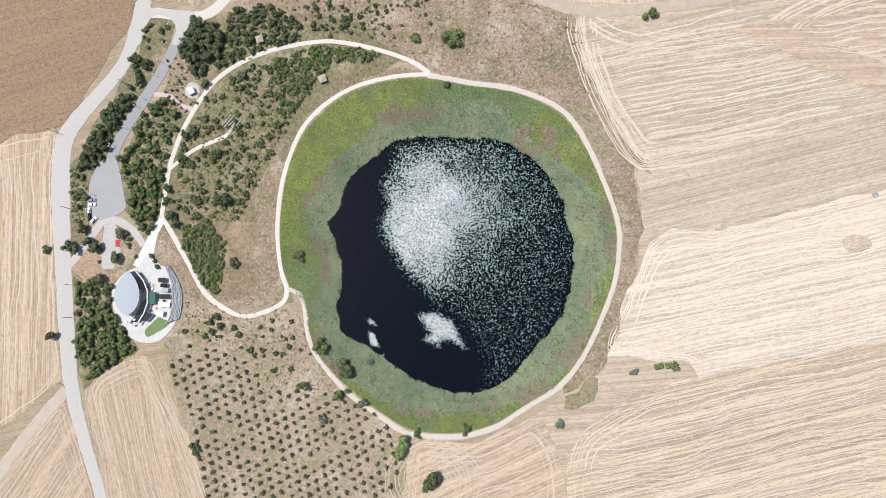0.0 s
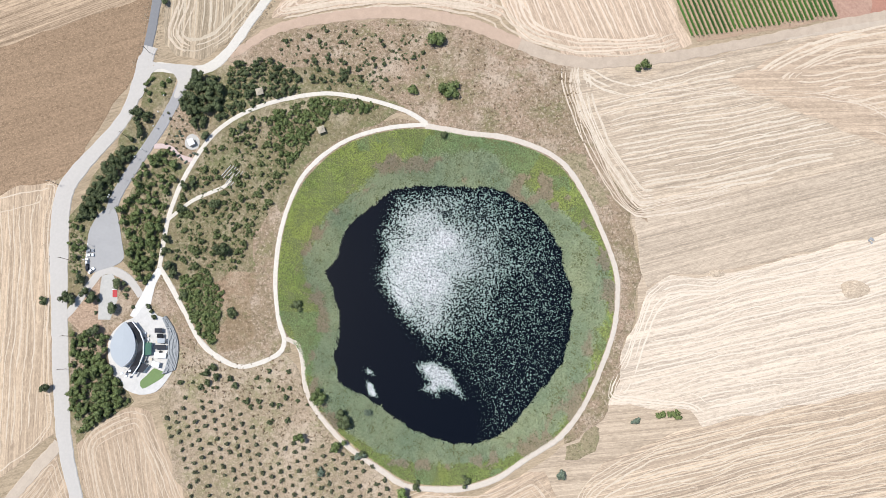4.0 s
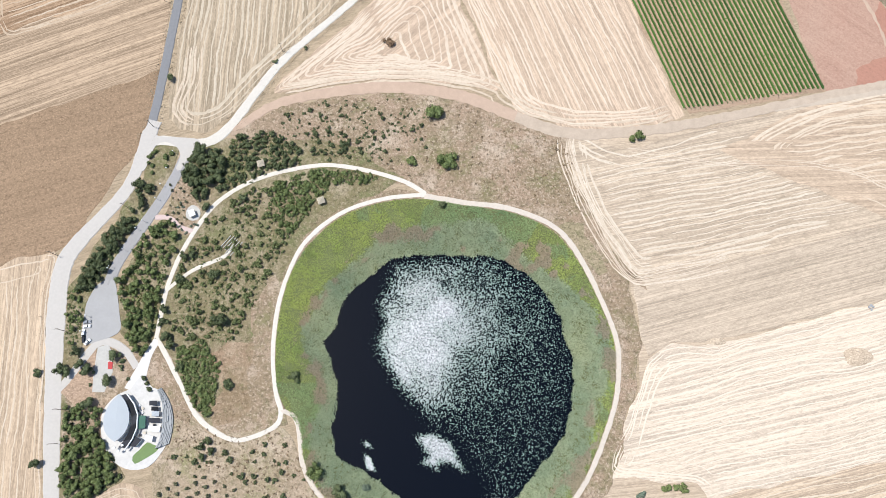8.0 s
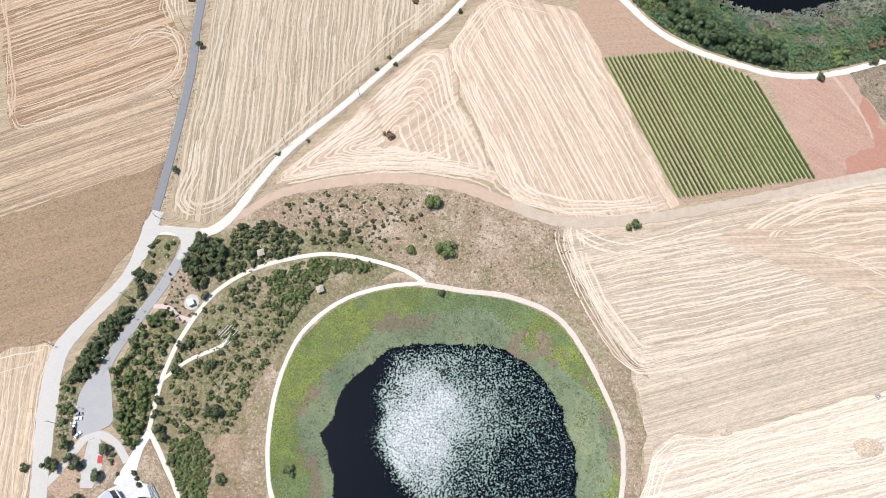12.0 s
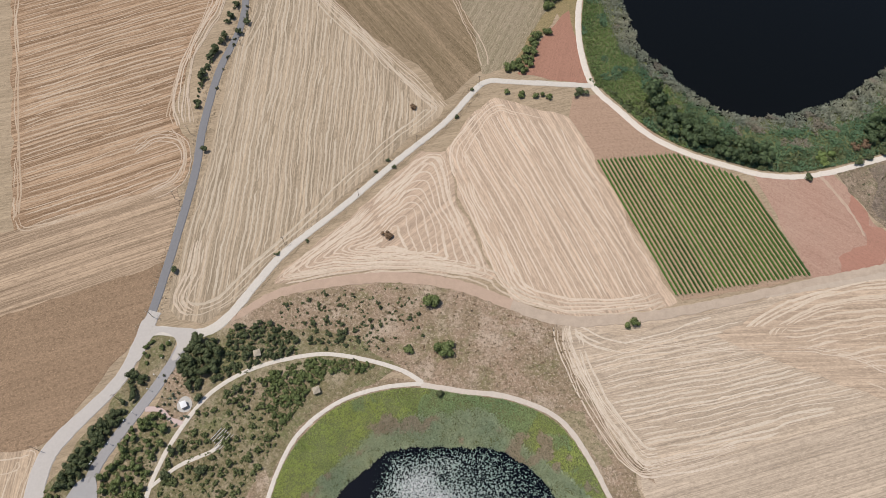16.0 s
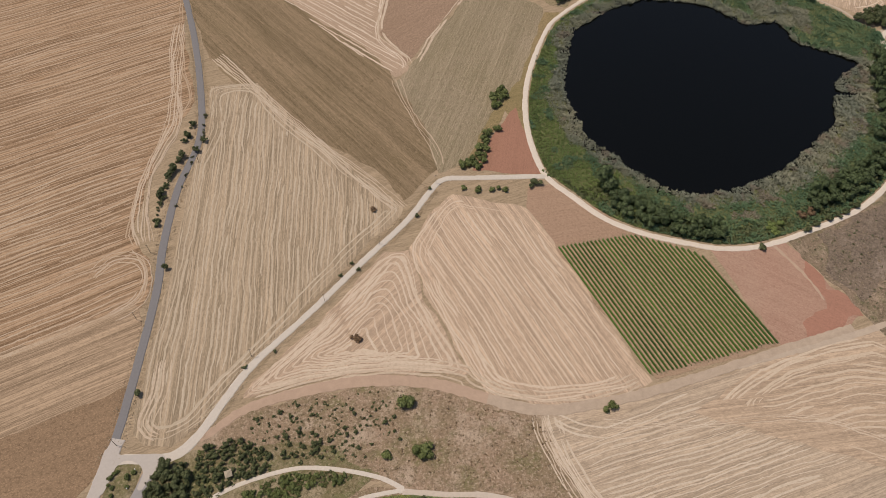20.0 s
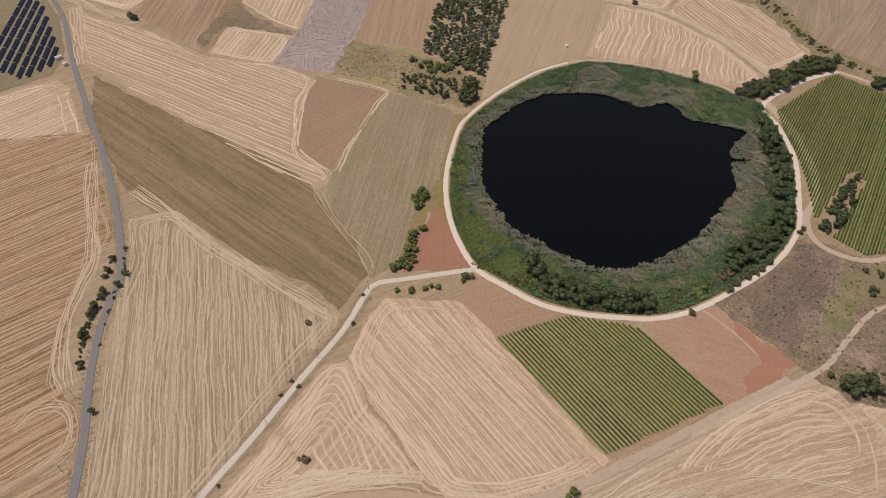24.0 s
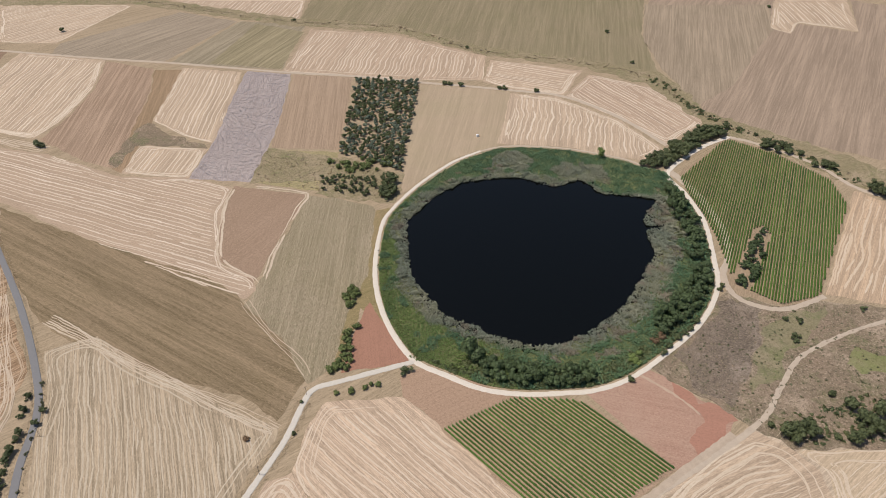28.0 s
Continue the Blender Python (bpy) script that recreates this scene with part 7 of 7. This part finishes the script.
tyre = plain("tyre_rubber", (0.02, 0.02, 0.02), 0.9, 0.1)
glass = plain("car_glass", (0.02, 0.025, 0.03), 0.5, 0.2, wear=0.05)


def car(at, turn, paint, label, z=0.40):
    """A parked car: body, cabin, panes and four wheels."""
    root = new("car")
    m = pose(at[0], at[1], z, 0, 0, turn)
    bm = bmesh.new()
    v = box(bm, (4.3, 1.75, 0.62), m @ pose(0, 0, 0.62))
    bmesh.ops.bevel(bm, geom=bm.edges[:], offset=0.14, segments=2, affect="EDGES")
    part("body", bm, paint, root)
    bm = bmesh.new()
    v = box(bm, (2.3, 1.5, 0.55), m @ pose(-0.25, 0, 1.18))
    inv = m.inverted()
    for q in v:
        p = inv @ q.co
        if p.z > 1.2:
            q.co = m @ Vector((p.x * 0.72 - 0.05, p.y * 0.86, p.z))
    part("cabin", bm, glass, root)
    bm = bmesh.new()
    box(bm, (1.5, 1.25, 0.05), m @ pose(-0.25, 0, 1.47))
    part("roof", bm, paint, root)
    for x in (-1.35, 1.35):
        for y in (-0.8, 0.8):
            bm = bmesh.new()
            bmesh.ops.create_cone(bm, segments=14, radius1=0.32, radius2=0.32, depth=0.22, cap_ends=True, matrix=m @ pose(x, y, 0.32, 90))
            wheel = part("wheel", bm, tyre, root)
            bm = bmesh.new()
            bmesh.ops.create_cone(bm, segments=10, radius1=0.2, radius2=0.2, depth=0.24, cap_ends=True, matrix=m @ pose(x, y, 0.32, 90))
            part("rim", bm, steel, wheel, "grey steel wheel rim")
    for y in (-0.6, 0.6):
        bm = bmesh.new()
        box(bm, (0.12, 0.36, 0.16), m @ pose(2.12, y, 0.72))
        part("headlight", bm, white, root, "clear headlight")
        bm = bmesh.new()
        box(bm, (0.1, 0.3, 0.18), m @ pose(-2.13, y, 0.76))
        part("tail_light", bm, red_mat, root, "red tail light")
    tagged(root, label, "car", "cars in the car park")


paint_white, paint_dark, paint_grey = plain("white_paint", (0.7, 0.7, 0.7), 0.6, 0.2, wear=0.05), plain("dark_paint", (0.02, 0.022, 0.03), 0.65, 0.15, wear=0.05), plain("silver_paint", (0.22, 0.23, 0.25), 0.6, 0.2, 0.0, wear=0.05)
TURN_LOT = toward((-202.3, 39.8), (-199.2, 40.4))
car((-200.5, 40.3), TURN_LOT, paint_grey, "silver car parked in the car park")
car((-200.1, 37.8), TURN_LOT, paint_white, "white car parked in the car park")
car((-201.2, 33.8), TURN_LOT + 88, paint_white, "white car parked along the kerb")
car((-200.5, 30.6), TURN_LOT + 92, paint_dark, "black car parked along the kerb")
car((-198.0, 29.2), TURN_LOT + 40, paint_white, "white car parked askew at the exit")

# ---- shelters, plaza, terrace ----
def shelter(at, turn, label):
    root = new("picnic_shelter")
    m = pose(at[0], at[1], 0.3, 0, 0, turn)
    for x in (-1.5, 1.5):
        for y in (-1.5, 1.5):
            bm = bmesh.new()
            box(bm, (0.16, 0.16, 2.5), m @ pose(x, y, 1.1))
            part("post", bm, timber, root)
    corners = [Vector((-2.1, -2.1, 2.3)), Vector((2.1, -2.1, 2.3)), Vector((2.1, 2.1, 2.3)), Vector((-2.1, 2.1, 2.3))]
    for i in range(4):
        for j in range(5):
            a, b, top = corners[i], corners[(i + 1) % 4], Vector((0, 0, 3.4))
            lo, hi = j / 5, (j + 0.94) / 5
            q = [a.lerp(top, lo), b.lerp(top, lo), b.lerp(top, hi), a.lerp(top, hi)]
            bm = bmesh.new()
            up = [bm.verts.new(m @ (p + Vector((0, 0, 0.08)))) for p in q]
            dn = [bm.verts.new(m @ p) for p in q]
            bm.faces.new(up)
            bm.faces.new(dn[::-1])
            for k in range(4):
                bm.faces.new((up[k], dn[k], dn[(k + 1) % 4], up[(k + 1) % 4]))
            part("roof_board", bm, timber, root)
    bm = bmesh.new()
    box(bm, (1.8, 0.8, 0.08), m @ pose(0, 0, 0.75))
    part("tabletop", bm, timber, root)
    return tagged(root, label, "shelter", "picnic shelters in the park")


shelter((-116.4, 142.0), 20, "weathered wooden picnic shelter with a pyramid roof")
shelter((-77.9, 122.2), 25, "weathered wooden picnic shelter with a pyramid roof")
ring = slab("pavement_plaza", smooth_line([(-152.7, 113.7), (-149.2, 112.0), (-147.6, 108.9), (-148.5, 105.4), (-151.6, 104.1), (-154.9, 105.1), (-156.3, 108.3), (-155.4, 111.8)], True, 1.5), 0.36, court_stone, 0.5)
tagged(ring, "round white paved plaza in the park", "pavement", kind="structure")
GARDEN_SHRUBS = [(-166.6, 121.5), (-163.9, 120.5), (-161.9, 123.3), (-159.4, 121.6), (-165.4, 117.0), (-162.0, 116.0), (-158.9, 117.6), (-156.5, 119.2), (-166.1, 112.2), (-162.7, 111.2), (-159.7, 112.9), (-157.3, 115.1), (-155.6, 122.6), (-163.6, 107.8), (-160.4, 108.1), (-158.0, 109.7), (-168.3, 124.7), (-164.0, 126.5), (-164.4, 103.8), (-166.7, 106.2), (-160.5, 104.1), (-157.6, 101.7), (-164.0, 100.5), (-154.7, 104.7), (-156.8, 105.8)]
kiosk = new("stone_kiosk")
block("wall", [(-154.1, 108.9), (-151.3, 110.2), (-149.7, 107.3), (-152.4, 105.7)], 0.3, 2.8, pale_wood, kiosk)
block("roof", [(-154.5, 109.2), (-151.3, 110.5), (-149.3, 107.3), (-152.4, 105.4)], 2.8, 3.0, white, kiosk, 0.5)
tagged(kiosk, "small white-roofed kiosk on the round plaza", "kiosk")
for x, y in [(-164.6, 103.9), (-161.7, 102.2), (-158.8, 99.8), (-156.7, 98.0), (-153.9, 96.6), (-151.8, 100.8), (-149.7, 102.0), (-148.0, 101.5), (-161.6, 111.5), (-160.0, 114.3), (-158.4, 111.8), (-163.4, 108.0)]:
    plant("bush", "grey", (x, y), 1.0, "small clipped lavender shrub in the garden")
for x, y in GARDEN_SHRUBS:
    plant("garden_shrub", "olive", (x, y), float(rng.uniform(0.5, 1.0)), "small dark shrub in the gravel garden", "garden shrubs")
u, v = np.array((-130.5, 85.9)) , np.array((-123.3, 96.6))
terrace = new("stepped_terrace")
tagged(terrace, "pale stone stepped seating terrace on the slope", "terrace")
across = (v - u) / np.linalg.norm(v - u)
side = np.array([-across[1], across[0]])
for k in range(6):
    bm = bmesh.new()
    mid = (u + v) / 2 + side * (k - 2.5) * 1.55 + across * float(rng.uniform(-0.8, 0.8))
    box(bm, (float(np.linalg.norm(v - u)) * (0.95 - 0.06 * k), 0.38, 0.45 + 0.12 * k), pose(mid[0], mid[1], 0.4, 0, 0, toward(u, v)))
    part("stone_bench", bm, court_stone, terrace)

# ---- poles and lamps ----
pole_wood = plain("pole_timber", (0.16, 0.13, 0.10), 0.9, 0.1)


def power_pole(at, turn, height=9.5):
    root = new("power_pole")
    x, y = at
    bm = bmesh.new()
    bmesh.ops.create_cone(bm, segments=8, radius1=0.17, radius2=0.11, depth=height + 0.5, cap_ends=True, matrix=pose(x, y, height / 2))
    part("pole", bm, pole_wood, root)
    bm = bmesh.new()
    box(bm, (2.6, 0.16, 0.16), pose(x, y, height - 0.5, 0, 0, turn))
    arm = part("crossarm", bm, pole_wood, root)
    for k in (-1.1, 0, 1.1):
        bm = bmesh.new()
        a = radians(turn)
        bmesh.ops.create_cone(bm, segments=6, radius1=0.08, radius2=0.05, depth=0.3, cap_ends=True, matrix=pose(x + k * math.cos(a), y + k * math.sin(a), height - 0.25))
        part("insulator", bm, white, arm)
    return tagged(root, "weathered wooden power pole with a crossarm", "power pole", "power line along the road")


for q in [(-212.5, 34.3), (-204.5, -8.3), (-203.4, -26.3), (-190.6, 108.7), (-226.1, 77.1)] + [(-184.9, 160.8), (-193.1, 246.2), (-196.5, 300.9), (-178.6, 387.6), (-114.1, 217.7), (-71.2, 258.2), (4.7, 363.2), (-36.2, 305.6)]:
    power_pole(q, 20)
for x, y in [(-169.0, 145.0), (-170.9, 134.1), (-172.6, 123.8), (-174.1, 115.3), (-179.2, 101.2), (-182.2, 96.2), (-187.3, 83.2), (-193.1, 72.7), (-200.6, 43.6), (-201.7, 34.7), (-193.6, 71.4)]:
    lamp = new("lamp_post")
    bm = bmesh.new()
    bmesh.ops.create_cone(bm, segments=6, radius1=0.08, radius2=0.05, depth=4.0, cap_ends=True, matrix=pose(x, y, 2.2))
    part("post", bm, steel, lamp)
    bm = bmesh.new()
    bmesh.ops.create_uvsphere(bm, u_segments=10, v_segments=6, radius=0.4, matrix=pose(x, y, 4.4))
    part("globe", bm, white, lamp)
    tagged(lamp, "lamp post with a white globe beside the access road", "lamp post", "lamp posts of the access road")

# ---- far odds and ends ----
for k, q in enumerate([(-296.7, 761.8), (-286.9, 746.3)]):
    hut = new("inverter_hut")
    m = pose(q[0], q[1], 0.12, 0, 0, 30)
    bm = bmesh.new()
    box(bm, (7 - 3 * k, 4, 3), m @ pose(0, 0, 1.4))
    part("wall", bm, white, hut)
    bm = bmesh.new()
    box(bm, (7.4 - 3 * k, 4.4, 0.25), m @ pose(0, 0, 3.0))
    part("roof", bm, paving, hut)
    tagged(hut, "small white technical hut beside the solar field", "hut", "huts of the solar field")
tank = new("water_tank")
bm = bmesh.new()
q = (258.5, 686.3)
bmesh.ops.create_cone(bm, segments=14, radius1=1.6, radius2=1.6, depth=2.4, cap_ends=True, matrix=pose(q[0], q[1], 1.25))
part("shell", bm, white, tank)
bm = bmesh.new()
bmesh.ops.create_cone(bm, segments=14, radius1=1.65, radius2=0.3, depth=0.4, cap_ends=True, matrix=pose(q[0], q[1], 2.8))
part("lid", bm, white, tank)
tagged(tank, "white cylindrical water tank in the field", "tank")
q = (364.1, 384.8)
hide = new("bird_hide")
bm = bmesh.new()
box(bm, (5, 2.5, 2.2), pose(q[0], q[1], 1.3, 0, 0, 70))
part("wall", bm, timber, hide)
bm = bmesh.new()
box(bm, (5.6, 3.2, 0.2), pose(q[0], q[1], 2.5, 0, 0, 70))
part("roof", bm, pale_wood, hide)
tagged(hide, "small pale wooden hide beside the lake track", "hut")
# stony mounds in the fields
mound_soil = soil("mound_soil", (0.53, 0.44, 0.335), (0.42, 0.335, 0.24), 0, 4, 0.1, 1.0, 0.8)
for q, rx, ry in (((233.8, 56.4), 9.5, 6.0), ((155.0, 58.5), 5.0, 2.4)):
    bm = bmesh.new()
    top = bm.verts.new((q[0], q[1], 1.25))
    rings = [[bm.verts.new((q[0] + rx * f * (1 + 0.12 * math.sin(3 * a + f)) * math.cos(a), q[1] + ry * f * (1 + 0.1 * math.sin(2 * a)) * math.sin(a), h)) for a in np.linspace(0, 2 * math.pi, 25)[:-1]] for f, h in ((0.35, 1.1), (0.7, 0.6), (1.0, -0.1))]
    for k in range(24):
        bm.faces.new((top, rings[0][k], rings[0][(k + 1) % 24]))
        for inner, outer_ring in zip(rings, rings[1:]):
            bm.faces.new((inner[k], outer_ring[k], outer_ring[(k + 1) % 24], inner[(k + 1) % 24]))
    tagged(part("ground_mound", bm, mound_soil, None), "low weedy mound left unploughed in the stubble", "mound", kind="structure")
for q, r in zip([(233.8, 56.4), (243.7, 85.7)] + [(-48.2, 228.9)], (7.0, 3.5, 3.0)):
    rocks = new("stone_heap")
    for i in range(16):
        a, d = rng.uniform(0, 6.28), r * 0.5 * math.sqrt(rng.random())
        bm = bmesh.new()
        bmesh.ops.create_icosphere(bm, subdivisions=1, radius=float(rng.uniform(0.35, 0.9)), matrix=pose(q[0] + d * math.cos(a), q[1] + d * math.sin(a), 0.4, *rng.uniform(0, 360, 3)) @ Matrix.Diagonal((1, 0.8, 0.6, 1)))
        part("rock", bm, stone, rocks)
    tagged(rocks, "heap of pale field stones amid the stubble", "stones", "stone heaps in the fields")
